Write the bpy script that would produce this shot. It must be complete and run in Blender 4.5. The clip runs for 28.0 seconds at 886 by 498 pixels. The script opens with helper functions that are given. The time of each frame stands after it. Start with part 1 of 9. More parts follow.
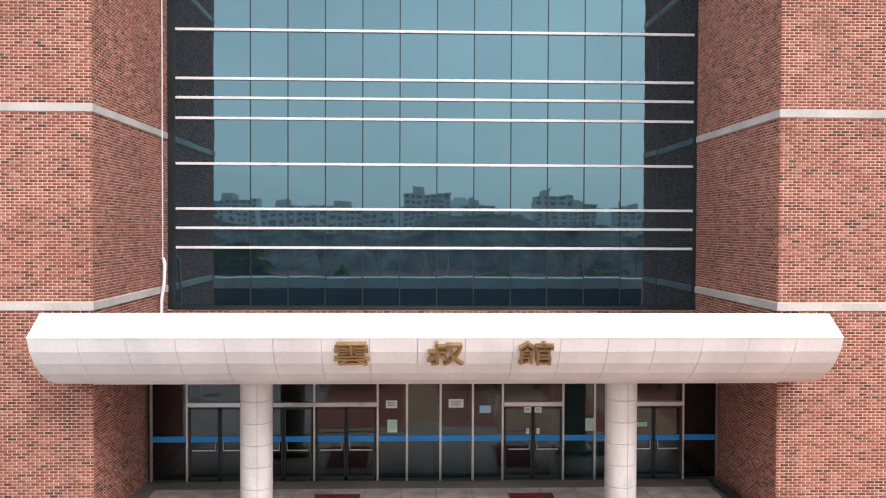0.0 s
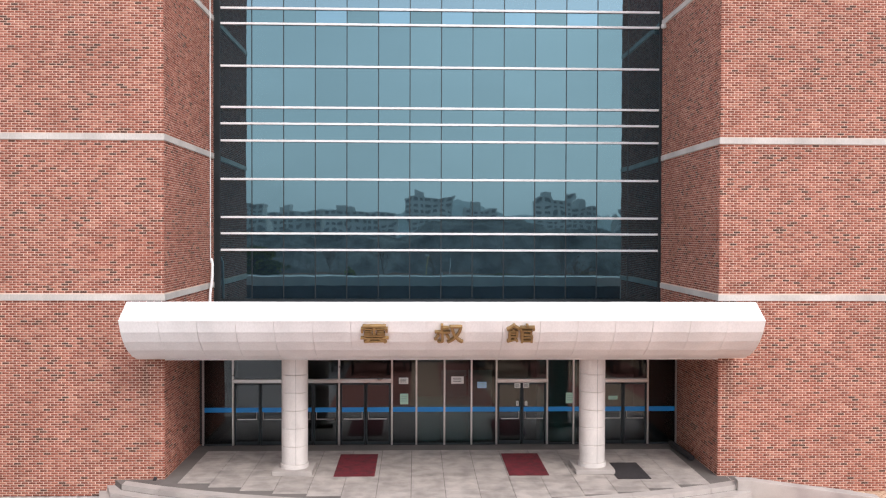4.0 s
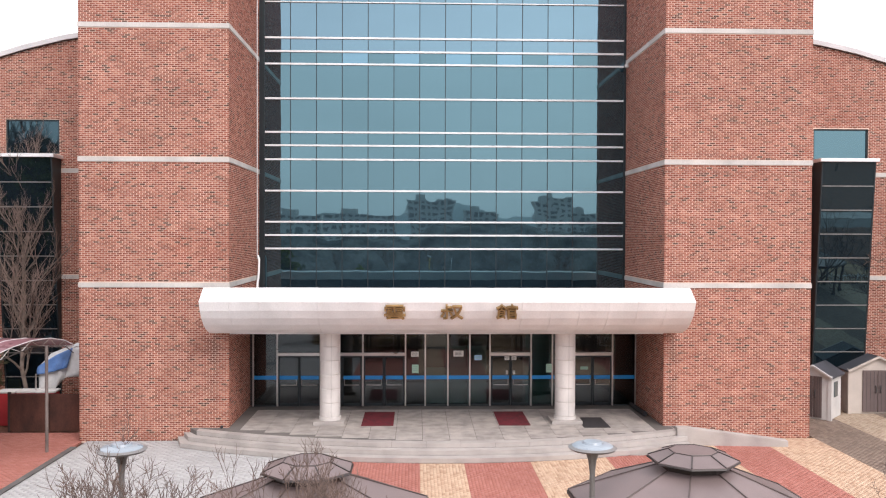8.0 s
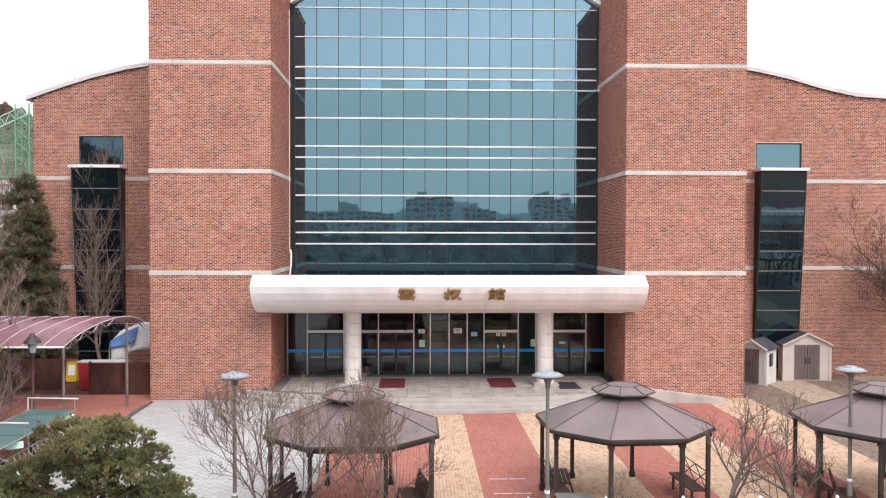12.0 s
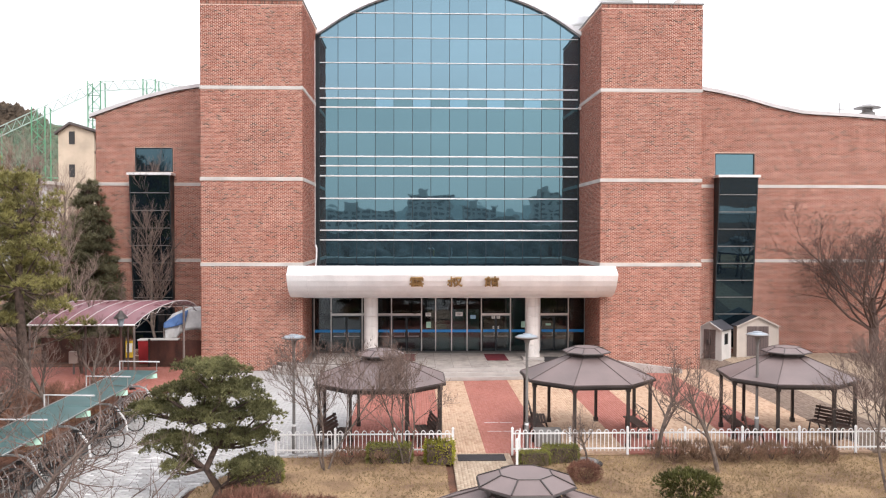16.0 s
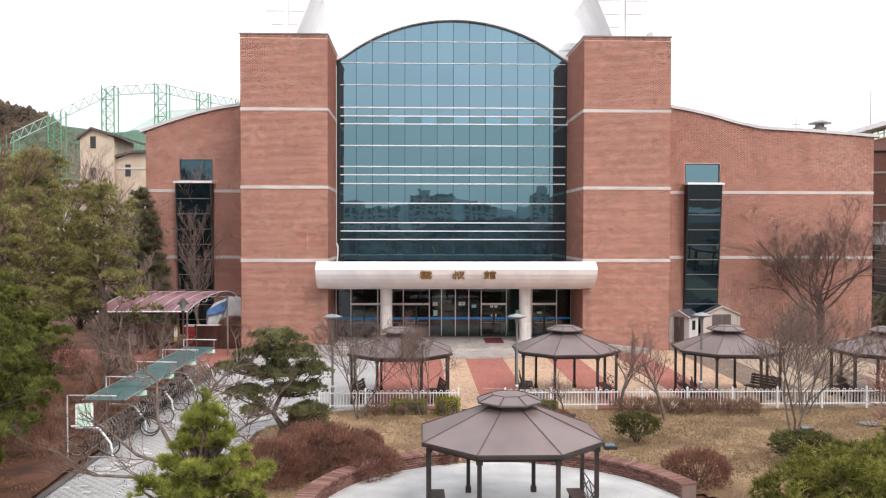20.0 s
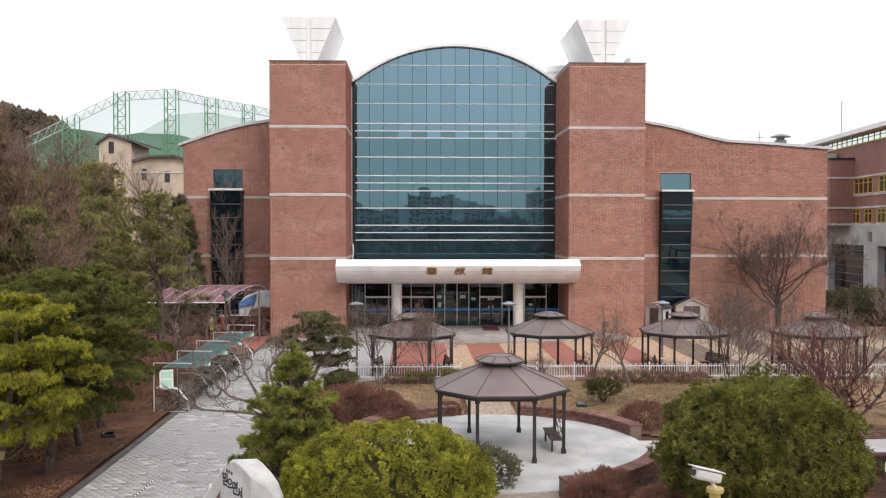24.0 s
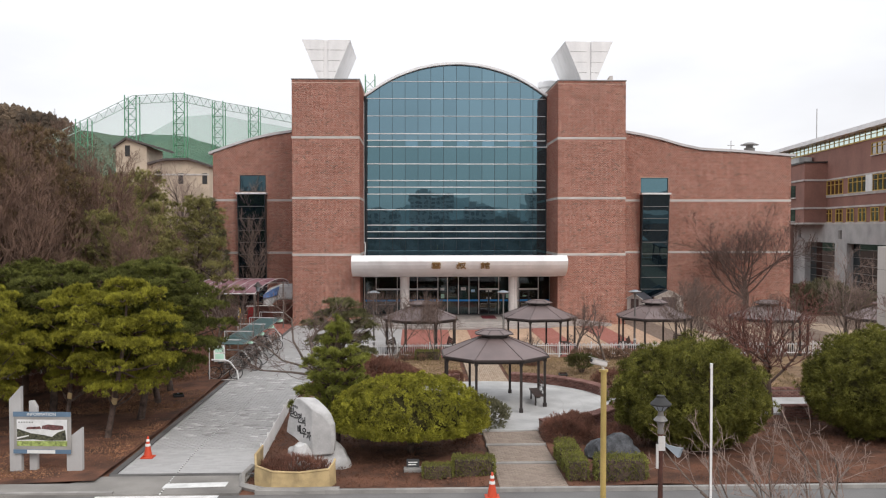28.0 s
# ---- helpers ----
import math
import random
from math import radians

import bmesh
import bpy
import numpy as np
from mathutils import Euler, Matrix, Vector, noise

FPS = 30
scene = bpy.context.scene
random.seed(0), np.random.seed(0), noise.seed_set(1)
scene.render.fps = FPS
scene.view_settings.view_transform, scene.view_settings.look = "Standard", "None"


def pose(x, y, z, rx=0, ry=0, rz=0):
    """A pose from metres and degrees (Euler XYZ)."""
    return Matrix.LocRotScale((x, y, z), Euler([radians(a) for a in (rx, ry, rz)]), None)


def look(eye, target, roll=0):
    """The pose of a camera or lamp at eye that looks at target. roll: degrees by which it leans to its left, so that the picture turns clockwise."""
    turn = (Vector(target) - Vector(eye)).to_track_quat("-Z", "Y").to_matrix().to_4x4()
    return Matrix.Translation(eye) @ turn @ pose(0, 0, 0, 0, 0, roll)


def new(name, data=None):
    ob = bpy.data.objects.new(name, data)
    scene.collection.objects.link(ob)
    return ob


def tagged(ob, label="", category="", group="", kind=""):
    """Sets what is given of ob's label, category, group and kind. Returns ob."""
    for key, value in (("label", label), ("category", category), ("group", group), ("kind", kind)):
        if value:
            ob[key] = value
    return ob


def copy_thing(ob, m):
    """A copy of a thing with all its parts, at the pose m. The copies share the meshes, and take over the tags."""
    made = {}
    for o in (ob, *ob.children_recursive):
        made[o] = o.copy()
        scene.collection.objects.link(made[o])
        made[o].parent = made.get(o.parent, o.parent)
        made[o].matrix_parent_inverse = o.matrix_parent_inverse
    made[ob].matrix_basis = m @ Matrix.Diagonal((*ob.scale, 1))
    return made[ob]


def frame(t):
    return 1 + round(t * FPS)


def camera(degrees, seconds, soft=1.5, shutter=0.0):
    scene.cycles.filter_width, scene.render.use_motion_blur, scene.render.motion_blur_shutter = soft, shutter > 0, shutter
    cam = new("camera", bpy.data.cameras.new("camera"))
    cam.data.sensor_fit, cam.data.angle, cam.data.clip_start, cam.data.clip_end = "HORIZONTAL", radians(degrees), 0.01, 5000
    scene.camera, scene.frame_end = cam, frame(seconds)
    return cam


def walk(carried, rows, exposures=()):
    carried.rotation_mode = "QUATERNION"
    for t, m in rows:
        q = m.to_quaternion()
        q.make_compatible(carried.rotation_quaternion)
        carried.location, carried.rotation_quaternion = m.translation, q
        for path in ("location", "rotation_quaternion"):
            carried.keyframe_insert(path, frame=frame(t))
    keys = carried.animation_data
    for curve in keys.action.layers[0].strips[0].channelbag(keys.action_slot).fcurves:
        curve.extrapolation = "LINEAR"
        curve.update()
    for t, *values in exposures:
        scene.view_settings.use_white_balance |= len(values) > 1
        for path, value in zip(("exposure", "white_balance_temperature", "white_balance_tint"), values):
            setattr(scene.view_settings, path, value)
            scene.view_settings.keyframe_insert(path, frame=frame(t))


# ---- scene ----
cam = camera(55.0, 28.0, soft=1.2)
PATH = [
    (0.0, -0.590, -18.975, 7.163, -1.298, -0.222, -1.956),
    (0.5, -0.579, -19.291, 7.155, -1.285, -0.209, -1.936),
    (1.0, -0.575, -19.688, 7.157, -1.250, -0.206, -1.916),
    (1.5, -0.592, -20.180, 7.164, -1.225, -0.203, -1.895),
    (2.0, -0.618, -20.719, 7.174, -1.179, -0.195, -1.875),
    (2.5, -0.645, -21.334, 7.179, -1.150, -0.186, -1.844),
    (3.0, -0.681, -21.996, 7.184, -1.109, -0.184, -1.840),
    (3.5, -0.746, -22.695, 7.201, -1.085, -0.183, -1.844),
    (5.5, -0.887, -25.822, 7.267, -1.043, -0.168, -1.785),
    (6.0, -0.928, -26.621, 7.279, -1.041, -0.156, -1.800),
    (6.5, -0.952, -27.435, 7.257, -1.003, -0.167, -1.794),
    (7.0, -1.025, -28.264, 7.256, -0.970, -0.167, -1.800),
    (7.5, -1.085, -29.079, 7.226, -0.943, -0.151, -1.805),
    (8.0, -1.129, -29.885, 7.189, -0.905, -0.178, -1.800),
    (8.5, -1.208, -30.715, 7.216, -0.959, -0.144, -1.846),
    (9.0, -1.252, -31.549, 7.222, -0.996, -0.148, -1.837),
    (9.5, -1.307, -32.375, 7.260, -1.061, -0.131, -1.872),
    (10.0, -1.353, -33.224, 7.271, -1.087, -0.124, -1.896),
    (10.5, -1.400, -34.106, 7.257, -1.119, -0.095, -1.920),
    (11.0, -1.451, -34.960, 7.222, -1.108, -0.115, -1.938),
    (11.5, -1.460, -35.833, 7.227, -1.128, -0.099, -1.908),
    (12.0, -1.490, -36.720, 7.244, -1.170, -0.120, -1.882),
    (12.5, -1.526, -37.603, 7.256, -1.233, -0.098, -1.862),
    (14.5, -1.702, -41.124, 7.239, -1.297, -0.125, -1.787),
    (15.0, -1.766, -42.015, 7.246, -1.310, -0.113, -1.818),
    (15.5, -1.846, -42.902, 7.249, -1.313, -0.122, -1.853),
    (16.0, -1.907, -43.737, 7.259, -1.327, -0.110, -1.873),
    (16.5, -2.002, -44.629, 7.259, -1.336, -0.141, -1.914),
    (17.0, -2.066, -45.530, 7.249, -1.344, -0.097, -1.928),
    (17.5, -2.120, -46.450, 7.257, -1.349, -0.110, -1.919),
    (18.0, -2.194, -47.346, 7.280, -1.375, -0.097, -1.920),
    (18.5, -2.293, -48.228, 7.288, -1.358, -0.095, -1.926),
    (19.0, -2.331, -49.158, 7.331, -1.389, -0.087, -1.878),
    (19.5, -2.375, -50.073, 7.357, -1.399, -0.085, -1.858),
    (20.0, -2.429, -50.988, 7.382, -1.399, -0.088, -1.843),
    (20.5, -2.502, -51.923, 7.415, -1.408, -0.067, -1.840),
    (21.0, -2.550, -52.882, 7.443, -1.411, -0.069, -1.832),
    (21.5, -2.630, -53.812, 7.457, -1.398, -0.081, -1.856),
    (23.5, -2.863, -57.456, 7.493, -1.366, -0.056, -1.857),
    (24.0, -2.938, -58.383, 7.516, -1.392, -0.062, -1.884),
    (24.5, -3.016, -59.310, 7.531, -1.401, -0.068, -1.905),
    (25.0, -3.104, -60.241, 7.541, -1.427, -0.074, -1.927),
    (25.5, -3.162, -61.148, 7.551, -1.432, -0.058, -1.925),
    (26.0, -3.215, -62.059, 7.559, -1.442, -0.041, -1.917),
    (26.5, -3.265, -62.980, 7.562, -1.448, -0.030, -1.910),
    (27.0, -3.323, -63.887, 7.560, -1.447, -0.014, -1.913),
    (27.5, -3.384, -64.789, 7.568, -1.447, 0.008, -1.910),
    (28.0, -3.439, -65.681, 7.558, -1.463, 0.019, -1.913),
]
EXPOSURES = [(0.0, 0.86, 6500, 15), (6.0, 0.84, 6500, 16), (12.0, 0.88, 6500, 15), (17.0, 0.85, 6550, 14), (21.0, 0.6, 6550, 13), (24.0, 0.35, 6550, 12), (28.0, 0.12, 6550, 12)]
walk(cam, [(t, pose(x, y, z, 90 + pitch, roll, yaw)) for t, x, y, z, pitch, roll, yaw in PATH], EXPOSURES)

# ---------------------------------------------------------------- light
world = bpy.data.worlds.new("overcast_sky")
scene.world = world
world.use_nodes = True
wn, wl = world.node_tree.nodes, world.node_tree.links
wn.clear()
w_out = wn.new("ShaderNodeOutputWorld")
w_bg = wn.new("ShaderNodeBackground")
w_sky = wn.new("ShaderNodeTexSky")
w_sky.sky_type, w_sky.sun_disc = "NISHITA", False
w_sky.sun_elevation, w_sky.sun_rotation = radians(42), radians(150)
w_sky.dust_density = 5.0
w_co = wn.new("ShaderNodeTexCoord")
w_sep = wn.new("ShaderNodeSeparateXYZ")
w_ramp = wn.new("ShaderNodeValToRGB")
w_ramp.color_ramp.elements[0].position, w_ramp.color_ramp.elements[0].color = 0.0, (0.74, 0.755, 0.775, 1)
w_ramp.color_ramp.elements[1].position, w_ramp.color_ramp.elements[1].color = 0.32, (0.97, 1.0, 1.045, 1)
w_map = wn.new("ShaderNodeMapping")
w_map.inputs["Scale"].default_value = (1.0, 1.0, 3.0)
w_noise = wn.new("ShaderNodeTexNoise")
w_noise.inputs["Scale"].default_value, w_noise.inputs["Detail"].default_value = 2.6, 5.0
w_cl = wn.new("ShaderNodeMapRange")
w_cl.inputs["From Min"].default_value, w_cl.inputs["From Max"].default_value = 0.35, 0.7
w_cl.inputs["To Min"].default_value, w_cl.inputs["To Max"].default_value = 0.87, 1.08
w_mul = wn.new("ShaderNodeVectorMath")
w_mul.operation = "MULTIPLY"
w_sc = wn.new("ShaderNodeVectorMath")
w_sc.operation = "SCALE"
w_sc.inputs["Scale"].default_value = 12.0
w_mix = wn.new("ShaderNodeMix")
w_mix.data_type = "RGBA"
w_mix.inputs["Factor"].default_value = 0.9
wl.new(w_co.outputs["Generated"], w_sep.inputs[0])
wl.new(w_sep.outputs["Z"], w_ramp.inputs[0])
wl.new(w_co.outputs["Generated"], w_map.inputs[0])
wl.new(w_map.outputs[0], w_noise.inputs["Vector"])
wl.new(w_noise.outputs["Fac"], w_cl.inputs["Value"])
wl.new(w_ramp.outputs[0], w_mul.inputs[0])
wl.new(w_cl.outputs[0], w_mul.inputs[1])
wl.new(w_mul.outputs[0], w_sc.inputs[0])
wl.new(w_sky.outputs[0], w_mix.inputs["A"])
wl.new(w_sc.outputs[0], w_mix.inputs["B"])
wl.new(w_mix.outputs["Result"], w_bg.inputs["Color"])
wl.new(w_bg.outputs[0], w_out.inputs[0])
w_bg.inputs["Strength"].default_value = 0.10
sun_data = bpy.data.lights.new("sun", "SUN")
sun_data.energy, sun_data.angle, sun_data.color = 1.2, radians(25), (1.0, 0.96, 0.9)
sun = new("sun", sun_data)
sun.matrix_world = look((20, -35, 40), (0, 0, 0))


# ---------------------------------------------------------------- mesh tools
class Geo:
    """Collects vertices and faces of one part."""

    def __init__(self):
        self.v, self.f = [], []

    def add(self, verts, faces):
        n = len(self.v)
        self.v.extend(tuple(p) for p in verts)
        self.f.extend(tuple(i + n for i in q) for q in faces)
        return self

    def box(self, x0, x1, y0, y1, z0, z1, m=None):
        p = [(x0, y0, z0), (x1, y0, z0), (x1, y1, z0), (x0, y1, z0), (x0, y0, z1), (x1, y0, z1), (x1, y1, z1), (x0, y1, z1)]
        if m is not None:
            p = [tuple(m @ Vector(q)) for q in p]
        return self.add(p, [(0, 3, 2, 1), (4, 5, 6, 7), (0, 1, 5, 4), (1, 2, 6, 5), (2, 3, 7, 6), (3, 0, 4, 7)])

    def prism(self, poly, a, b, axis="y", m=None):
        """poly in the two other axes, swept along axis from a to b."""
        n = len(poly)
        def at(p, w):
            q = {"x": (w, p[0], p[1]), "y": (p[0], w, p[1]), "z": (p[0], p[1], w)}[axis]
            return tuple(m @ Vector(q)) if m is not None else q
        pts = [at(p, a) for p in poly] + [at(p, b) for p in poly]
        area = sum(poly[i][0] * poly[(i + 1) % n][1] - poly[(i + 1) % n][0] * poly[i][1] for i in range(n))
        sides = [(i, (i + 1) % n, n + (i + 1) % n, n + i) for i in range(n)]
        faces = [tuple(range(n))[::-1], tuple(range(n, 2 * n))] + sides
        if (area < 0) != (axis == "y"):
            faces = [q[::-1] for q in faces]
        return self.add(pts, faces)

    def tube(self, pts, radii, n=6, caps=True):
        pts = [Vector(p) for p in pts]
        if not isinstance(radii, (list, tuple)):
            radii = [radii] * len(pts)
        ring, up = [], None
        base = len(self.v)
        for i, p in enumerate(pts):
            d = (pts[min(i + 1, len(pts) - 1)] - pts[max(i - 1, 0)]).normalized()
            if up is None:
                up = d.orthogonal().normalized()
            up = (up - d * up.dot(d))
            up = up.normalized() if up.length > 1e-6 else d.orthogonal().normalized()
            side = d.cross(up)
            for k in range(n):
                a = 2 * math.pi * k / n
                self.v.append(tuple(p + (up * math.cos(a) + side * math.sin(a)) * radii[i]))
        for i in range(len(pts) - 1):
            for k in range(n):
                a, b = base + i * n + k, base + i * n + (k + 1) % n
                self.f.append((a, b, b + n, a + n))
        if caps:
            self.f.append(tuple(base + k for k in range(n))[::-1])
            self.f.append(tuple(base + (len(pts) - 1) * n + k for k in range(n)))
        return self

    def lathe(self, prof, x=0, y=0, n=16):
        """prof: (radius, z) from the bottom up."""
        base = len(self.v)
        for r, z in prof:
            for k in range(n):
                a = 2 * math.pi * k / n
                self.v.append((x + r * math.cos(a), y + r * math.sin(a), z))
        for i in range(len(prof) - 1):
            for k in range(n):
                a, b = base + i * n + k, base + i * n + (k + 1) % n
                self.f.append((a, b, b + n, a + n))
        self.f.append(tuple(base + k for k in range(n))[::-1])
        self.f.append(tuple(base + (len(prof) - 1) * n + k for k in range(n)))
        return self

    def mesh(self, name, smooth=False):
        me = bpy.data.meshes.new(name)
        me.from_pydata(self.v, [], self.f)
        if smooth:
            me.shade_smooth()
            me.set_sharp_from_angle(angle=radians(smooth if smooth is not True else 40))
        return me


def link(name, me, material, parent=None, label="", m=None, bevel=0):
    if material is not None and not me.materials:
        me.materials.append(material)
    ob = new(name, me)
    if parent is not None:
        ob.parent = parent
    if m is not None:
        ob.matrix_basis = m
    if bevel:
        b = ob.modifiers.new("bevel", "BEVEL")
        b.width, b.segments, b.limit_method = bevel, 2, "ANGLE"
    return tagged(ob, label)


def part(name, geo, material, parent=None, label="", smooth=False, bevel=0, m=None):
    return link(name, geo.mesh(name, smooth), material, parent, label, m, bevel)


def thing(name, x, y, z, label, category, group="", turn=0, kind=""):
    ob = new(name)
    ob.empty_display_size = 0.2
    ob.matrix_basis = pose(x, y, z, 0, 0, turn)
    return tagged(ob, label, category, group, kind)


def setting(name, geo, material, label, category, parent=None, smooth=False, bevel=0):
    return tagged(part(name, geo, material, parent, "", smooth, bevel), label, category, "", "structure")


def quads_mesh(name, verts, quads):
    """A mesh from numpy arrays of vertices (n, 3) and faces (m, k)."""
    me = bpy.data.meshes.new(name)
    k = quads.shape[1]
    me.vertices.add(len(verts))
    me.vertices.foreach_set("co", np.ascontiguousarray(verts, np.float32).ravel())
    me.loops.add(quads.size)
    me.loops.foreach_set("vertex_index", np.ascontiguousarray(quads, np.int32).ravel())
    me.polygons.add(len(quads))
    me.polygons.foreach_set("loop_start", np.arange(0, quads.size, k, dtype=np.int32))
    me.update(calc_edges=True)
    return me


# ---------------------------------------------------------------- materials
def mat(name, color, rough=0.6, metal=0.0, var=0.18, scale=1.2, fine=40.0, bump=0.15, spec=0.5, tint=None, island=0.0, obj=0.0, stretch=(1, 1, 1), height=0.01):
    """Principled paint with a coarse and a fine variation, and relief."""
    m = bpy.data.materials.new(name)
    m.use_nodes = True
    n, l = m.node_tree.nodes, m.node_tree.links
    b = n["Principled BSDF"]
    b.inputs["Metallic"].default_value = metal
    b.inputs["Specular IOR Level"].default_value = spec
    geo = n.new("ShaderNodeNewGeometry")
    mp = n.new("ShaderNodeMapping")
    mp.inputs["Scale"].default_value = stretch
    l.new(geo.outputs["Position"], mp.inputs[0])
    big = n.new("ShaderNodeTexNoise")
    big.inputs["Scale"].default_value, big.inputs["Detail"].default_value = scale, 6.0
    small = n.new("ShaderNodeTexNoise")
    small.inputs["Scale"].default_value, small.inputs["Detail"].default_value = fine, 4.0
    l.new(mp.outputs[0], big.inputs["Vector"])
    l.new(mp.outputs[0], small.inputs["Vector"])
    mix = n.new("ShaderNodeMix")
    mix.data_type = "RGBA"
    dark = tint if tint else tuple(c * (1 - 2.2 * var) for c in color)
    mix.inputs["A"].default_value = (*[max(c, 0.002) for c in dark], 1)
    mix.inputs["B"].default_value = (*[c * (1 + 0.6 * var) for c in color], 1)
    rng = n.new("ShaderNodeMapRange")
    rng.inputs["From Min"].default_value, rng.inputs["From Max"].default_value = 0.3, 0.62
    l.new(big.outputs["Fac"], rng.inputs["Value"])
    l.new(rng.outputs[0], mix.inputs["Factor"])
    hsv = n.new("ShaderNodeHueSaturation")
    v2 = n.new("ShaderNodeMapRange")
    v2.inputs["From Min"].default_value, v2.inputs["From Max"].default_value = 0.25, 0.75
    v2.inputs["To Min"].default_value, v2.inputs["To Max"].default_value = 1 - var, 1 + var
    l.new(small.outputs["Fac"], v2.inputs["Value"])
    value = v2.outputs[0]
    for amount, socket in ((island, geo.outputs["Random Per Island"]), (obj, None)):
        if amount:
            if socket is None:
                socket = n.new("ShaderNodeObjectInfo").outputs["Random"]
            r = n.new("ShaderNodeMapRange")
            r.inputs["To Min"].default_value, r.inputs["To Max"].default_value = 1 - amount, 1 + amount
            l.new(socket, r.inputs["Value"])
            p = n.new("ShaderNodeMath")
            p.operation = "MULTIPLY"
            l.new(value, p.inputs[0])
            l.new(r.outputs[0], p.inputs[1])
            value = p.outputs[0]
    l.new(mix.outputs["Result"], hsv.inputs["Color"])
    l.new(value, hsv.inputs["Value"])
    l.new(hsv.outputs[0], b.inputs["Base Color"])
    ro = n.new("ShaderNodeMapRange")
    ro.inputs["To Min"].default_value, ro.inputs["To Max"].default_value = max(rough - 0.12, 0.02), min(rough + 0.12, 1)
    l.new(big.outputs["Fac"], ro.inputs["Value"])
    l.new(ro.outputs[0], b.inputs["Roughness"])
    if bump:
        bp = n.new("ShaderNodeBump")
        bp.inputs["Strength"].default_value, bp.inputs["Distance"].default_value = bump, height
        l.new(small.outputs["Fac"], bp.inputs["Height"])
        l.new(bp.outputs[0], b.inputs["Normal"])
    return m


def brick_mat(name, stops, island=True, rough=0.85, wall=True):
    """Fired clay: each piece takes its colour from the stops by its own random number, with mottling and streaks."""
    m = bpy.data.materials.new(name)
    m.use_nodes = True
    n, l = m.node_tree.nodes, m.node_tree.links
    b = n["Principled BSDF"]
    b.inputs["Roughness"].default_value = rough
    b.inputs["Specular IOR Level"].default_value = 0.25
    geo = n.new("ShaderNodeNewGeometry")
    rand = geo.outputs["Random Per Island"] if island else n.new("ShaderNodeObjectInfo").outputs["Random"]
    ramp = n.new("ShaderNodeValToRGB")
    ramp.color_ramp.interpolation = "LINEAR"
    while len(ramp.color_ramp.elements) < len(stops):
        ramp.color_ramp.elements.new(0.5)
    for e, (p, c) in zip(ramp.color_ramp.elements, stops):
        e.position, e.color = p, (*c, 1)
    l.new(rand, ramp.inputs[0])
    big = n.new("ShaderNodeTexNoise")
    big.inputs["Scale"].default_value, big.inputs["Detail"].default_value = 0.35, 5.0
    fine = n.new("ShaderNodeTexNoise")
    fine.inputs["Scale"].default_value, fine.inputs["Detail"].default_value = 55.0, 3.0
    streak = n.new("ShaderNodeTexNoise")
    mp = n.new("ShaderNodeMapping")
    mp.inputs["Scale"].default_value = (2.2, 2.2, 0.12)
    streak.inputs["Scale"].default_value = 1.0
    l.new(geo.outputs["Position"], mp.inputs[0])
    l.new(mp.outputs[0], streak.inputs["Vector"])
    l.new(geo.outputs["Position"], big.inputs["Vector"])
    l.new(geo.outputs["Position"], fine.inputs["Vector"])
    value = None
    for node, lo, hi in ((big, 0.93, 1.07), (fine, 0.84, 1.16), (streak, 0.93, 1.05)) if wall else ((big, 0.92, 1.06), (fine, 0.9, 1.1)):
        r = n.new("ShaderNodeMapRange")
        r.inputs["From Min"].default_value, r.inputs["From Max"].default_value = 0.3, 0.7
        r.inputs["To Min"].default_value, r.inputs["To Max"].default_value = lo, hi
        l.new(node.outputs["Fac"], r.inputs["Value"])
        if value is None:
            value = r.outputs[0]
        else:
            p = n.new("ShaderNodeMath")
            p.operation = "MULTIPLY"
            l.new(value, p.inputs[0])
            l.new(r.outputs[0], p.inputs[1])
            value = p.outputs[0]
    hsv = n.new("ShaderNodeHueSaturation")
    l.new(ramp.outputs[0], hsv.inputs["Color"])
    l.new(value, hsv.inputs["Value"])
    colour = hsv.outputs[0]
    if wall:
        # faint rain streaks, here and there
        mp2 = n.new("ShaderNodeMapping")
        mp2.inputs["Scale"].default_value = (1.5, 1.5, 0.045)
        rain = n.new("ShaderNodeTexNoise")
        rain.inputs["Scale"].default_value, rain.inputs["Detail"].default_value = 1.0, 5.0
        l.new(geo.outputs["Position"], mp2.inputs[0])
        l.new(mp2.outputs[0], rain.inputs["Vector"])
        wet = n.new("ShaderNodeMapRange")
        wet.inputs["From Min"].default_value, wet.inputs["From Max"].default_value = 0.60, 0.70
        wet.inputs["To Min"].default_value, wet.inputs["To Max"].default_value = 0.0, 0.26
        l.new(rain.outputs["Fac"], wet.inputs["Value"])
        # two narrow runs of rust below the canopy's ends
        place = n.new("ShaderNodeSeparateXYZ")
        l.new(geo.outputs["Position"], place.inputs[0])
        shift = n.new("ShaderNodeMath")
        shift.operation = "ADD"
        shift.inputs[1].default_value = 0.10
        l.new(place.outputs["X"], shift.inputs[0])
        side = n.new("ShaderNodeMath")
        side.operation = "ABSOLUTE"
        l.new(shift.outputs[0], side.inputs[0])
        mp3 = n.new("ShaderNodeMapping")
        mp3.inputs["Scale"].default_value = (5.0, 5.0, 1.1)
        drip = n.new("ShaderNodeTexNoise")
        drip.inputs["Scale"].default_value, drip.inputs["Detail"].default_value = 1.0, 4.0
        l.new(geo.outputs["Position"], mp3.inputs[0])
        l.new(mp3.outputs[0], drip.inputs["Vector"])
        terms = []
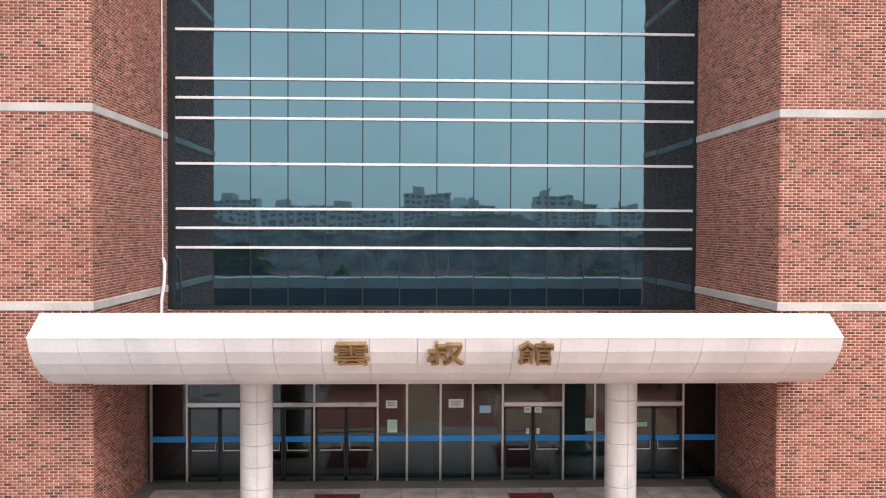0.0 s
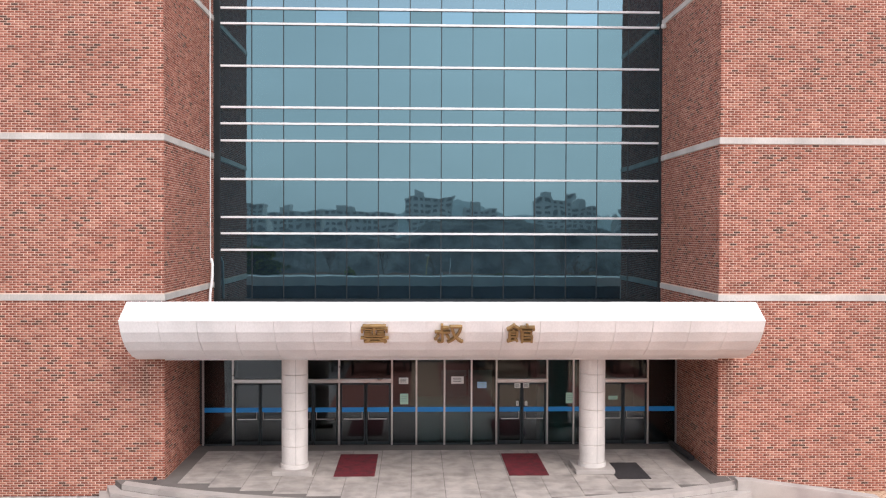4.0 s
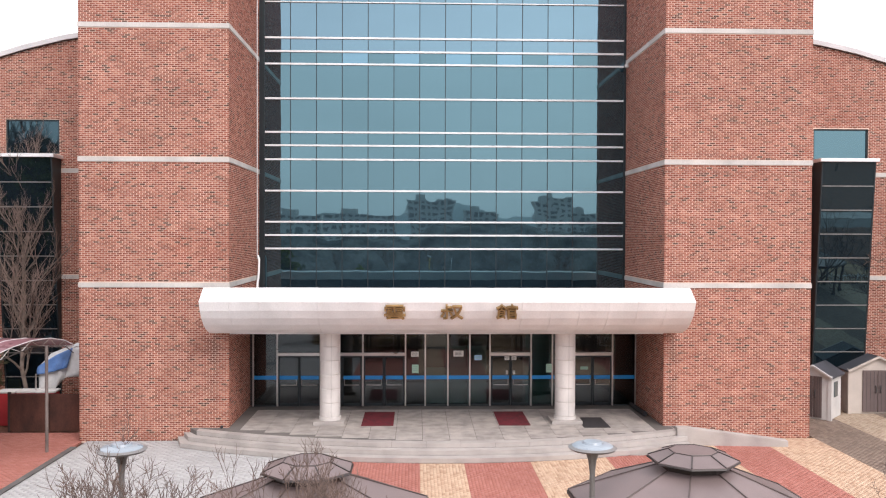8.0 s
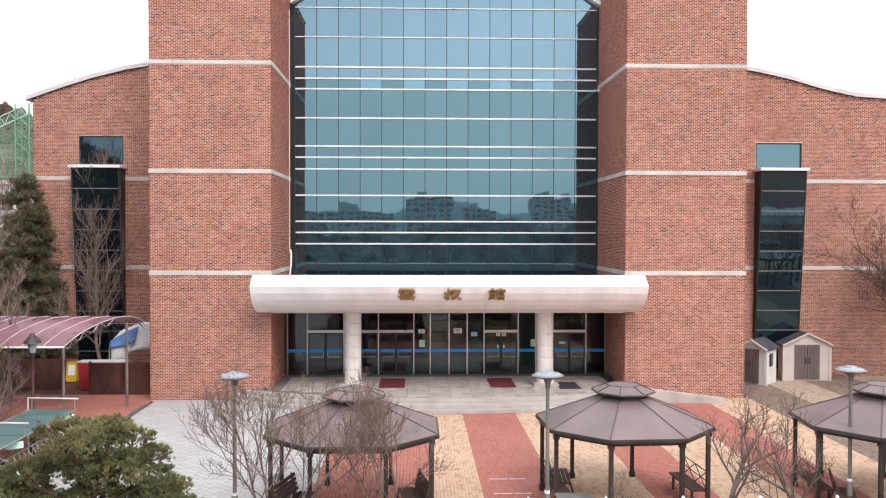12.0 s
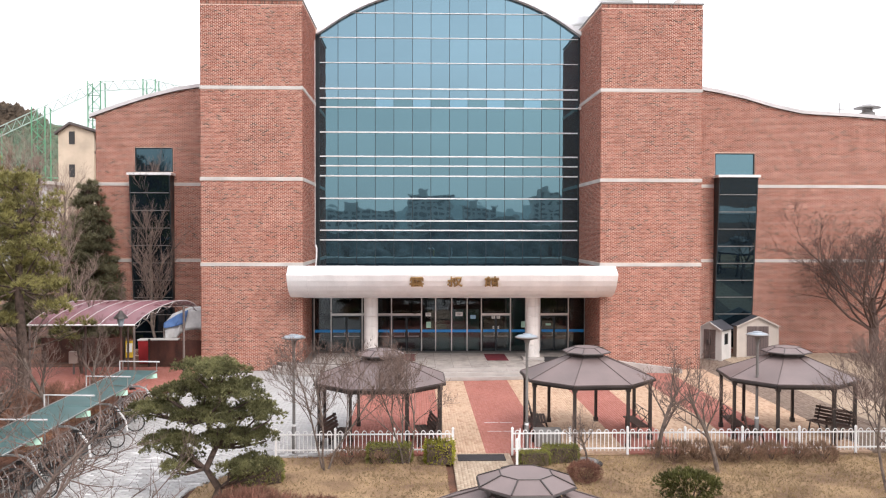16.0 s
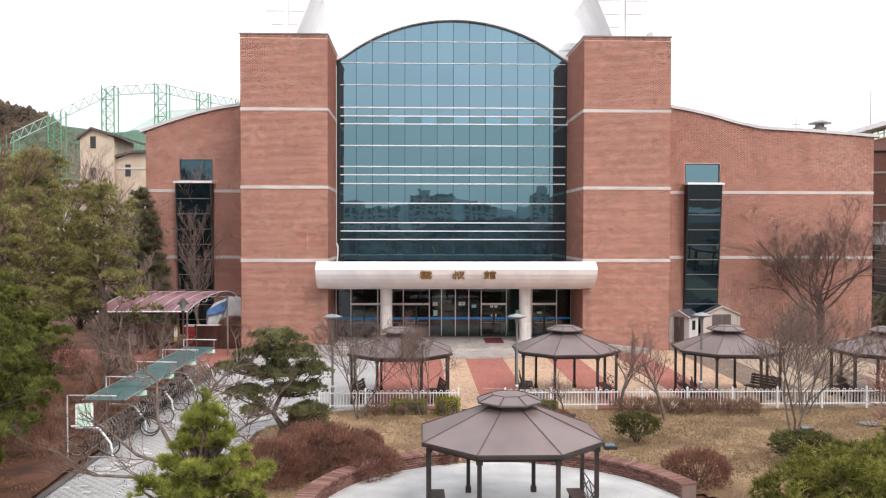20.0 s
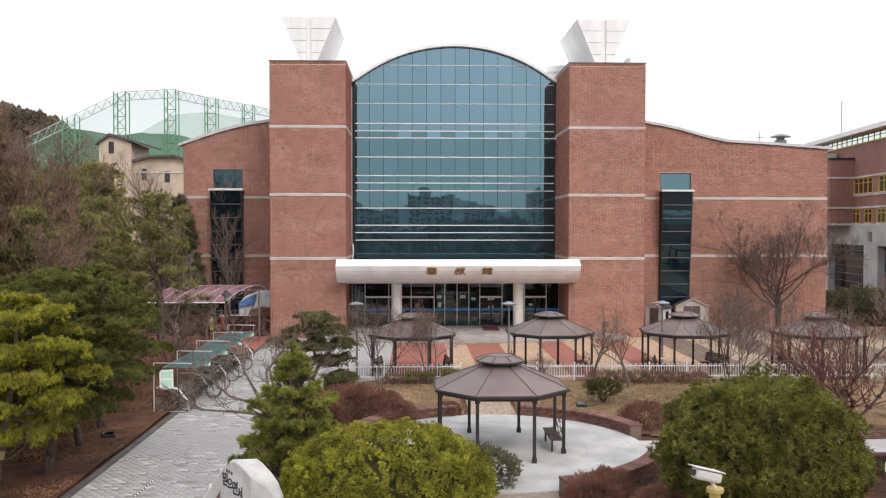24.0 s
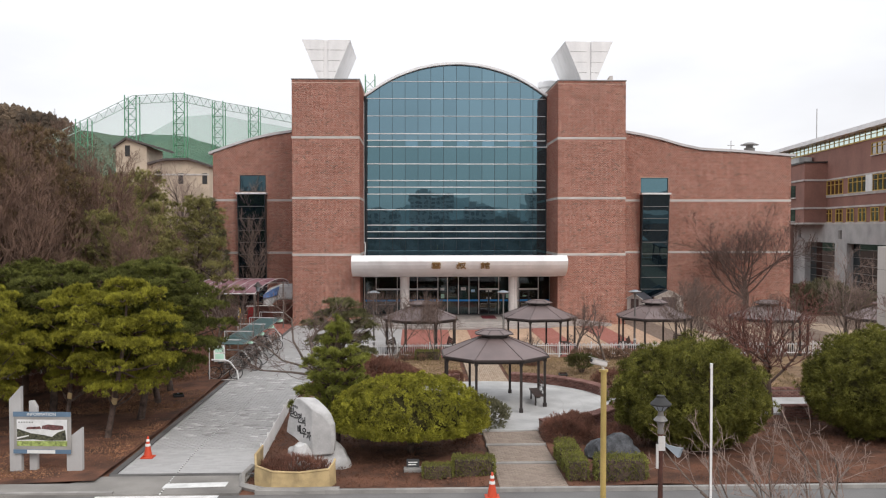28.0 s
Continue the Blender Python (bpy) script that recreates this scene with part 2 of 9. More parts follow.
        for socket, a0, a1 in ((side.outputs[0], 7.84, 8.0), (side.outputs[0], 8.36, 8.12), (place.outputs["Z"], 0.7, 2.3), (place.outputs["Z"], 3.9, 3.7), (place.outputs["Y"], 0.3, 0.1), (drip.outputs["Fac"], 0.36, 0.56)):
            r = n.new("ShaderNodeMapRange")
            r.inputs["From Min"].default_value, r.inputs["From Max"].default_value = a0, a1
            l.new(socket, r.inputs["Value"])
            terms.append(r.outputs[0])
        run = terms[0]
        for t_ in terms[1:]:
            p = n.new("ShaderNodeMath")
            p.operation = "MULTIPLY"
            l.new(run, p.inputs[0])
            l.new(t_, p.inputs[1])
            run = p.outputs[0]
        both = n.new("ShaderNodeMath")
        both.operation, both.use_clamp = "MULTIPLY_ADD", True
        both.inputs[1].default_value = 0.75
        l.new(run, both.inputs[0])
        l.new(wet.outputs[0], both.inputs[2])
        stain = n.new("ShaderNodeMix")
        stain.data_type = "RGBA"
        stain.inputs["B"].default_value = (0.13, 0.055, 0.038, 1)
        l.new(both.outputs[0], stain.inputs["Factor"])
        l.new(colour, stain.inputs["A"])
        colour = stain.outputs["Result"]
    l.new(colour, b.inputs["Base Color"])
    bp = n.new("ShaderNodeBump")
    bp.inputs["Strength"].default_value, bp.inputs["Distance"].default_value = 0.4, 0.004
    l.new(fine.outputs["Fac"], bp.inputs["Height"])
    l.new(bp.outputs[0], b.inputs["Normal"])
    return m


def coated_glass(name, color, wave=0.05, rough=0.015, var=0.0, haze=0.0):
    """Reflective solar glass, slightly uneven."""
    m = bpy.data.materials.new(name)
    m.use_nodes = True
    n, l = m.node_tree.nodes, m.node_tree.links
    b = n["Principled BSDF"]
    b.inputs["Base Color"].default_value = (*color, 1)
    b.inputs["Metallic"].default_value = 1.0
    b.inputs["Roughness"].default_value = rough
    geo = n.new("ShaderNodeNewGeometry")
    noise_node = n.new("ShaderNodeTexNoise")
    noise_node.inputs["Scale"].default_value, noise_node.inputs["Detail"].default_value = 1.1, 1.5
    bp = n.new("ShaderNodeBump")
    bp.inputs["Strength"].default_value, bp.inputs["Distance"].default_value = wave, 0.02
    l.new(geo.outputs["Position"], noise_node.inputs["Vector"])
    l.new(noise_node.outputs["Fac"], bp.inputs["Height"])
    l.new(bp.outputs[0], b.inputs["Normal"])
    if haze:
        # faint even blue-green diffuse tint, added so that mirrored brick turns navy
        df, ad = n.new("ShaderNodeBsdfDiffuse"), n.new("ShaderNodeAddShader")
        df.inputs["Color"].default_value = (0.009 * haze, 0.018 * haze, 0.027 * haze, 1)
        l.new(b.outputs[0], ad.inputs[0])
        l.new(df.outputs[0], ad.inputs[1])
        l.new(ad.outputs[0], n["Material Output"].inputs[0])
    if var:
        info = n.new("ShaderNodeObjectInfo")
        r = n.new("ShaderNodeMapRange")
        r.inputs["To Min"].default_value, r.inputs["To Max"].default_value = 1 - var, 1 + var
        hsv = n.new("ShaderNodeHueSaturation")
        hsv.inputs["Color"].default_value = (*color, 1)
        l.new(info.outputs["Random"], r.inputs["Value"])
        l.new(r.outputs[0], hsv.inputs["Value"])
        l.new(hsv.outputs[0], b.inputs["Base Color"])
    return m


def clear_glass(name, color, gloss=0.5):
    """A tinted pane that lets light through and mirrors by its angle."""
    m = bpy.data.materials.new(name)
    m.use_nodes = True
    n, l = m.node_tree.nodes, m.node_tree.links
    n.remove(n["Principled BSDF"])
    tr, gl, mx, fr = n.new("ShaderNodeBsdfTransparent"), n.new("ShaderNodeBsdfGlossy"), n.new("ShaderNodeMixShader"), n.new("ShaderNodeFresnel")
    fr.inputs["IOR"].default_value = 1.7
    tr.inputs["Color"].default_value = (*color, 1)
    gl.inputs["Roughness"].default_value = 0.02
    gl.inputs["Color"].default_value = (0.9, 0.95, 1, 1)
    l.new(fr.outputs[0], mx.inputs[0])
    l.new(tr.outputs[0], mx.inputs[1])
    l.new(gl.outputs[0], mx.inputs[2])
    l.new(mx.outputs[0], n["Material Output"].inputs[0])
    return m


BRICK_STOPS = [(0.0, (0.095, 0.050, 0.038)), (0.055, (0.13, 0.060, 0.042)), (0.08, (0.195, 0.067, 0.045)), (0.3, (0.255, 0.083, 0.056)), (0.6, (0.315, 0.109, 0.074)), (0.85, (0.36, 0.140, 0.097)), (1.0, (0.41, 0.183, 0.128))]
M = {
    "brick": brick_mat("fired_brick", BRICK_STOPS),
    "brick_one": brick_mat("fired_brick_single", BRICK_STOPS, island=False),
    "mortar": mat("mortar", (0.69, 0.50, 0.41), 0.9, var=0.12, fine=80),
    "stone": mat("stone_band", (0.53, 0.495, 0.465), 0.8, var=0.1, scale=0.8, fine=50, stretch=(1, 1, 0.3)),
    "panel": mat("canopy_panel", (0.845, 0.835, 0.825), 0.5, var=0.055, scale=0.9, fine=25, bump=0.03, stretch=(1, 1, 0.4)),
    "granite": mat("granite", (0.20, 0.185, 0.175), 0.8, var=0.2, scale=1.5, fine=140, bump=0.08),
    "granite_piece": mat("granite_slab", (0.385, 0.348, 0.32), 0.62, var=0.17, scale=2.2, fine=120, bump=0.08, obj=0.10),
    "worn_concrete": mat("worn_concrete", (0.25, 0.235, 0.215), 0.88, var=0.2, scale=0.5, fine=60),
    "concrete": mat("concrete", (0.42, 0.41, 0.40), 0.85, var=0.12, scale=0.6, fine=60),
    "pale_concrete": mat("pale_concrete", (0.455, 0.452, 0.44), 0.85, var=0.14, scale=0.7, fine=70),
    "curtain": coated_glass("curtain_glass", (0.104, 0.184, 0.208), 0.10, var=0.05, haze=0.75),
    # Paler upper tint: another glass tone, with the higher sky's reflection in it.
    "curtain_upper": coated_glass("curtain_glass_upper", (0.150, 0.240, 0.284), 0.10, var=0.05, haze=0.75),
    # Alternate panes: the stronger reflection of tilted panes put into a lighter tint.
    "curtain_sheen": coated_glass("curtain_glass_sheen", (0.150, 0.265, 0.325), 0.10, haze=0.75),
    "bay_glass": coated_glass("bay_glass", (0.055, 0.095, 0.110), 0.09, var=0.2, haze=0.5),
    "door_glass": clear_glass("door_glass", (0.44, 0.52, 0.52)),
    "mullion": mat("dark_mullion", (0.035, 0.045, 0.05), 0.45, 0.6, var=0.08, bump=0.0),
    "white_metal": mat("white_metal", (0.80, 0.80, 0.80), 0.4, 0.0, var=0.05, bump=0.02),
    "steel": mat("stainless_steel", (0.62, 0.60, 0.58), 0.32, 0.9, var=0.08, bump=0.02),
    "alu": mat("aluminium_frame", (0.52, 0.49, 0.47), 0.38, 0.75, var=0.08, bump=0.02),
    "blue": mat("blue_film", (0.005, 0.24, 0.62), 0.4, var=0.05, bump=0.0),
    "bronze": mat("bronze_letter", (0.33, 0.21, 0.085), 0.45, 0.3, var=0.2, fine=30, bump=0.1),
    "paper": mat("paper_notice", (0.75, 0.75, 0.72), 0.8, var=0.04, bump=0.0),
    "green_paper": mat("green_notice", (0.45, 0.68, 0.55), 0.8, var=0.05, bump=0.0),
    "blue_paper": mat("blue_notice", (0.35, 0.55, 0.75), 0.8, var=0.05, bump=0.0),
    "ink": mat("ink", (0.03, 0.03, 0.03), 0.7, var=0.05, bump=0.0),
    # Panes greyed lighter to lower contrast, as distance haze would.
    "apt_window": mat("apartment_glazing", (0.20, 0.21, 0.22), 0.4, var=0.1, bump=0.0),
    "membrane": mat("dark_roof_membrane", (0.12, 0.125, 0.125), 0.8, var=0.2),
    "tread": mat("granite_step", (0.40, 0.365, 0.34), 0.7, var=0.09, scale=1.5, fine=140, bump=0.08),
    # Lobby wall and floor are near black: the dim interior is in their colour.
    "lobby": mat("dimmed_lobby_wall", (0.07, 0.068, 0.068), 0.7, var=0.15, bump=0.0),
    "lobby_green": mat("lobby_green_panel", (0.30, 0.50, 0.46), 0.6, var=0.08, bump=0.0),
    "dimmed_lobby_floor": mat("dimmed_lobby_floor", (0.07, 0.066, 0.062), 0.35, var=0.1, bump=0.0),
    "mat_red": mat("red_carpet", (0.13, 0.010, 0.018), 0.95, var=0.2, scale=5, fine=150, bump=0.3),
    "mat_black": mat("black_rubber", (0.03, 0.026, 0.028), 0.9, var=0.2, scale=5, fine=150, bump=0.3),
    "roof": mat("gazebo_shingle", (0.175, 0.132, 0.126), 0.48, var=0.10, scale=1.0, fine=90, bump=0.12),
    "roof_seam": mat("gazebo_hip_strip", (0.085, 0.062, 0.056), 0.55, var=0.12, bump=0.05),
    "bench_metal": mat("weathered_brown_post", (0.20, 0.165, 0.15), 0.5, 0.3, var=0.2, bump=0.05),
    "brown_metal": mat("brown_painted_metal", (0.036, 0.027, 0.024), 0.5, var=0.15, bump=0.05),
    "bench_wood": mat("bench_wood", (0.075, 0.045, 0.035), 0.65, var=0.25, scale=6, fine=60, stretch=(1, 6, 6)),
    "fence_white": mat("white_painted_steel", (0.78, 0.77, 0.76), 0.5, var=0.06, bump=0.03),
    "gray_metal": mat("grey_painted_metal", (0.22, 0.21, 0.20), 0.45, 0.3, var=0.1, bump=0.03),
    "lamp_glass": mat("frosted_lamp_disc", (0.27, 0.31, 0.345), 0.3, var=0.06, bump=0.0),
    "asphalt": mat("asphalt", (0.16, 0.155, 0.15), 0.9, var=0.12, scale=0.5, fine=120, bump=0.3),
    "kerb": mat("granite_kerb", (0.315, 0.30, 0.28), 0.8, var=0.14, scale=1.3, fine=100, obj=0.08),
    "dark_kerb": mat("dark_stone_edge", (0.12, 0.115, 0.11), 0.8, var=0.16, scale=1.3, fine=100, obj=0.1),
    "soil": mat("needle_covered_soil", (0.132, 0.056, 0.031), 0.95, var=0.3, scale=1.1, fine=30, bump=0.6, height=0.03),
    "lawn": mat("dormant_lawn", (0.27, 0.178, 0.098), 0.95, var=0.3, scale=0.7, fine=45, bump=0.8, tint=(0.13, 0.072, 0.042), height=0.03),
    "blade": mat("dry_grass", (0.31, 0.225, 0.12), 0.9, var=0.2, scale=0.6, fine=8, bump=0, island=0.35),
    "white_paint": mat("road_paint", (0.72, 0.72, 0.70), 0.8, var=0.1, scale=3, fine=60),
    "tree_bark": mat("grey_bark", (0.15, 0.115, 0.095), 0.9, var=0.25, scale=5, fine=45, bump=0.5),
    "pale_twig": mat("pale_twigs", (0.25, 0.18, 0.15), 0.9, var=0.2, scale=3, fine=30, bump=0.0),
    "wood_twig": mat("brown_woodland_twigs", (0.175, 0.105, 0.075), 0.9, var=0.25, scale=1.5, fine=20, bump=0.0),
    "fascia": mat("pale_roof_fascia", (0.56, 0.54, 0.54), 0.5, var=0.08, scale=0.8, fine=20, bump=0.02),
    "needle_litter": mat("fallen_pine_needles", (0.37, 0.195, 0.105), 0.9, var=0.25, scale=0.8, fine=8, bump=0.0, island=0.35),
    "deep_needle": mat("deep_green_pine_needles", (0.150, 0.160, 0.038), 0.7, var=0.34, scale=2.2, fine=5, bump=0.0, island=0.40, spec=0.3),
    "bed_litter": mat("dark_leaf_litter", (0.165, 0.078, 0.046), 0.9, var=0.25, scale=0.8, fine=8, bump=0.0, island=0.35),
    # Dark core colour stands for the shade deep inside clipped crowns.
    "inner_shade": mat("shaded_crown_core", (0.052, 0.046, 0.018), 0.95, var=0.3, scale=3, fine=20, bump=0.5, height=0.03, spec=0.1),
    "brown_needle": mat("brown_larch_needles", (0.205, 0.140, 0.075), 0.8, var=0.28, scale=0.9, fine=4, bump=0.0, island=0.4, spec=0.3),
    "olive_needle": mat("olive_pine_needles", (0.29, 0.265, 0.10), 0.75, var=0.28, scale=0.9, fine=4, bump=0.0, island=0.4, spec=0.3),
    "twig": mat("thin_twigs", (0.16, 0.11, 0.09), 0.9, var=0.2, scale=3, fine=30, bump=0.0),
    "red_twig": mat("reddish_twigs", (0.165, 0.07, 0.052), 0.9, var=0.2, scale=3, fine=30, bump=0.0),
    "pine_bark": mat("pine_bark", (0.11, 0.075, 0.06), 0.95, var=0.3, scale=6, fine=35, bump=0.7),
    "pine_needle": mat("pine_needles", (0.192, 0.188, 0.038), 0.7, var=0.34, scale=2.2, fine=5, bump=0.0, island=0.40, spec=0.3),
    "cloud_needle": mat("clipped_pine_needles", (0.205, 0.20, 0.092), 0.75, var=0.32, scale=2.2, fine=5, bump=0.0, island=0.4, spec=0.3),
    "pine_mid": mat("young_pine_needles", (0.28, 0.295, 0.060), 0.7, var=0.34, scale=2.0, fine=5, bump=0.0, island=0.38, spec=0.3),
    "landing_base": mat("landing_bed", (0.15, 0.135, 0.125), 0.85, var=0.12, scale=1.0, fine=80),
    "wall_mortar": mat("garden_wall_mortar", (0.20, 0.14, 0.12), 0.9, var=0.15, fine=60),
    "column_stone": mat("column_stone", (0.66, 0.62, 0.59), 0.7, var=0.12, scale=1.2, fine=60, bump=0.05, stretch=(1, 1, 0.4)),
    "brush_twig": mat("undergrowth_twigs", (0.25, 0.125, 0.082), 0.9, var=0.25, scale=2, fine=30, bump=0.0),
    "dark_twig": mat("dark_twigs", (0.105, 0.065, 0.052), 0.9, var=0.2, scale=3, fine=30, bump=0.0),
    "tree_belt": mat("leafless_tree_belt", (0.15, 0.145, 0.14), 0.95, var=0.3, scale=0.3, fine=1.5, bump=0.6, height=0.6),
    # Blue-grey base colour carries the distance haze over the ridge.
    "ridge": mat("haze_tinted_far_ridge", (0.22, 0.25, 0.26), 0.95, var=0.12, scale=0.02, fine=0.2, bump=0.0),
    "pine_bright": mat("sunlit_pine_needles", (0.325, 0.310, 0.040), 0.7, var=0.34, scale=2.0, fine=5, bump=0.0, island=0.38, spec=0.3),
    "dark_leaf": mat("dark_clipped_leaves", (0.105, 0.105, 0.028), 0.6, var=0.25, scale=2, fine=8, bump=0.0, island=0.4),
    "pine_dark": mat("dark_conifer_needles", (0.18, 0.172, 0.10), 0.75, var=0.25, scale=0.8, fine=5, bump=0.0, island=0.4, spec=0.3),
    "hedge": mat("hedge_leaves", (0.235, 0.235, 0.055), 0.6, var=0.2, scale=2, fine=8, bump=0.0, island=0.4),
    "red_shrub": mat("barberry_twigs", (0.255, 0.122, 0.085), 0.8, var=0.2, scale=2, fine=8, bump=0.0, island=0.4),
    "brown_shrub": mat("dry_shrub_twigs", (0.29, 0.185, 0.125), 0.85, var=0.2, scale=2, fine=8, bump=0.0, island=0.4),
    "teal_sheet": mat("teal_polycarbonate", (0.055, 0.125, 0.125), 0.35, var=0.12, scale=1.5, bump=0.03),
    "maroon_sheet": mat("maroon_polycarbonate", (0.215, 0.10, 0.115), 0.3, var=0.1, scale=1.5, bump=0.02),
    "rust_panel": mat("rusty_brown_panel", (0.085, 0.032, 0.022), 0.75, var=0.25, scale=2.5, fine=30, stretch=(1, 1, 0.4)),
    "plastic_beige": mat("beige_plastic", (0.50, 0.44, 0.39), 0.6, var=0.06, bump=0.05),
    "plastic_white": mat("white_plastic", (0.58, 0.56, 0.54), 0.6, var=0.06, bump=0.05),
    "plastic_brown": mat("brown_plastic", (0.13, 0.095, 0.09), 0.6, var=0.1, bump=0.08),
    "shed_roof": mat("dark_shed_roof", (0.055, 0.055, 0.065), 0.55, var=0.15, bump=0.1),
    "boulder": mat("pale_boulder", (0.52, 0.51, 0.50), 0.8, var=0.14, scale=1.4, fine=35, bump=0.5, height=0.02),
    "dark_boulder": mat("dark_boulder", (0.10, 0.105, 0.115), 0.85, var=0.4, scale=2.5, fine=25, bump=0.6, height=0.03),
    "burlap": mat("burlap_wrap", (0.50, 0.37, 0.19), 0.95, var=0.14, scale=3, fine=160, bump=0.5),
    "orange": mat("orange_plastic", (0.62, 0.07, 0.025), 0.5, var=0.08, bump=0.02),
    "yellow_paint": mat("ochre_paint", (0.42, 0.31, 0.10), 0.55, var=0.12, bump=0.05),
    "yellow": mat("yellow_plastic", (0.62, 0.40, 0.03), 0.5, var=0.06, bump=0.02),
    "red_plastic": mat("red_plastic", (0.40, 0.03, 0.035), 0.5, var=0.1, bump=0.02),
    "tarp_blue": mat("blue_tarpaulin", (0.08, 0.17, 0.38), 0.6, var=0.15, bump=0.2, fine=8, height=0.03),
    "tarp_white": mat("white_tarpaulin", (0.55, 0.55, 0.55), 0.6, var=0.1, bump=0.2, fine=8, height=0.03),
    "rubber": mat("tyre_rubber", (0.02, 0.02, 0.02), 0.8, var=0.1, bump=0.05),
    "stucco": mat("cream_stucco", (0.52, 0.43, 0.33), 0.9, var=0.1, scale=0.4, fine=30),
    "tile_roof": mat("dark_tile_roof", (0.10, 0.085, 0.08), 0.8, var=0.15, scale=1),
    "green_steel": mat("green_painted_steel", (0.10, 0.30, 0.17), 0.6, var=0.1, bump=0.0),
    "pale_steel": mat("pale_green_steel", (0.34, 0.44, 0.40), 0.6, var=0.1, bump=0.0),
    "wood_hill": mat("wooded_hill", (0.060, 0.075, 0.045), 0.95, var=0.35, scale=0.05, fine=0.6, bump=1.0, height=2.0),
    "brown_hill": mat("brown_wooded_hill", (0.12, 0.085, 0.055), 0.95, var=0.4, scale=0.06, fine=0.7, bump=1.0, height=2.0),
    "far_brick": mat("far_brick_wall", (0.275, 0.138, 0.108), 0.85, var=0.1, scale=0.5, fine=6),
    "yellow_frame": mat("yellow_window_frame", (0.52, 0.34, 0.07), 0.5, var=0.05, bump=0.0),
    "dark_pane": coated_glass("dark_pane", (0.10, 0.14, 0.16), 0.03, var=0.2),
    # Pale warm tint: the panes' reddish reflections put into the glass colour.
    "office_pane": coated_glass("office_pane", (0.30, 0.27, 0.25), 0.03, var=0.3, haze=0.05),
    "green_pane": coated_glass("green_pane", (0.50, 0.60, 0.54), 0.02, var=0.2, haze=0.05),
    "apartment": mat("apartment_wall", (0.52, 0.52, 0.52), 0.85, var=0.08, scale=0.1, fine=3),
    "sign_blue": mat("sign_blue_grey", (0.12, 0.19, 0.27), 0.5, var=0.06, bump=0.0),
    "sign_photo_sky": mat("poster_sky", (0.74, 0.74, 0.73), 0.5, var=0.06, scale=6, bump=0.0),
    "sign_photo_roof": mat("poster_roof", (0.16, 0.07, 0.065), 0.5, var=0.3, scale=14, bump=0.0),
    "sign_photo_green": mat("poster_green", (0.36, 0.44, 0.13), 0.5, var=0.3, scale=9, bump=0.0),
    "sign_photo_dark": mat("poster_dark", (0.085, 0.085, 0.05), 0.5, var=0.6, scale=14, bump=0.0),
}
M["net"] = bpy.data.materials.new("green_net")
M["net"].use_nodes = True
_n, _l = M["net"].node_tree.nodes, M["net"].node_tree.links
_t, _x = _n.new("ShaderNodeBsdfTransparent"), _n.new("ShaderNodeMixShader")
_n["Principled BSDF"].inputs["Base Color"].default_value = (0.16, 0.34, 0.24, 1)
_n["Principled BSDF"].inputs["Roughness"].default_value = 0.9
_x.inputs[0].default_value = 0.34
_l.new(_t.outputs[0], _x.inputs[1])
_l.new(_n["Principled BSDF"].outputs[0], _x.inputs[2])
_l.new(_x.outputs[0], _n["Material Output"].inputs[0])
PAVE_RED = brick_mat("red_paver", [(0.0, (0.355, 0.135, 0.105)), (0.5, (0.385, 0.155, 0.122)), (1.0, (0.415, 0.175, 0.142))], wall=False)
PAVE_TAN = brick_mat("tan_paver", [(0.0, (0.42, 0.27, 0.18)), (0.25, (0.50, 0.34, 0.235)), (0.7, (0.57, 0.41, 0.29)), (1.0, (0.54, 0.37, 0.26))], wall=False)
PAVE_GREY = brick_mat("grey_paver", [(0.0, (0.17, 0.125, 0.10)), (0.5, (0.215, 0.16, 0.125)), (1.0, (0.255, 0.195, 0.155))], wall=False)
PAVE_BEIGE = brick_mat("beige_paver", [(0.0, (0.33, 0.25, 0.18)), (0.5, (0.40, 0.31, 0.23)), (1.0, (0.45, 0.36, 0.27))], wall=False)
PAVE_PALE = brick_mat("drive_paver", [(0.0, (0.39, 0.383, 0.375)), (0.5, (0.42, 0.413, 0.405)), (1.0, (0.45, 0.443, 0.435))], wall=False)
PAVE_DARK = brick_mat("mixed_drive_paver", [(0.0, (0.29, 0.28, 0.272)), (0.42, (0.34, 0.33, 0.32)), (0.48, (0.54, 0.53, 0.52)), (1.0, (0.60, 0.59, 0.58))], wall=False)
WALL_CAP = brick_mat("red_coping_brick", [(0.0, (0.12, 0.058, 0.048)), (0.5, (0.18, 0.085, 0.068)), (1.0, (0.24, 0.125, 0.105))])
PAVE_WORN = brick_mat("worn_path_paver", [(0.0, (0.26, 0.205, 0.165)), (0.5, (0.30, 0.24, 0.195)), (1.0, (0.335, 0.27, 0.22))], wall=False)


def leafy(name, share=0.22):
    """Lets light through needles and leaves as well as off them."""
    n, l = M[name].node_tree.nodes, M[name].node_tree.links
    b = n["Principled BSDF"]
    tr, mx = n.new("ShaderNodeBsdfTranslucent"), n.new("ShaderNodeMixShader")
    l.new(b.inputs["Base Color"].links[0].from_socket, tr.inputs["Color"])
    mx.inputs[0].default_value = share
    l.new(b.outputs[0], mx.inputs[1])
    l.new(tr.outputs[0], mx.inputs[2])
    l.new(mx.outputs[0], n["Material Output"].inputs[0])


for leaf_name in ("pine_needle", "pine_mid", "pine_bright", "olive_needle", "brown_needle", "deep_needle", "cloud_needle", "pine_dark", "dark_leaf", "hedge", "red_shrub", "brown_shrub", "blade"):
    leafy(leaf_name)


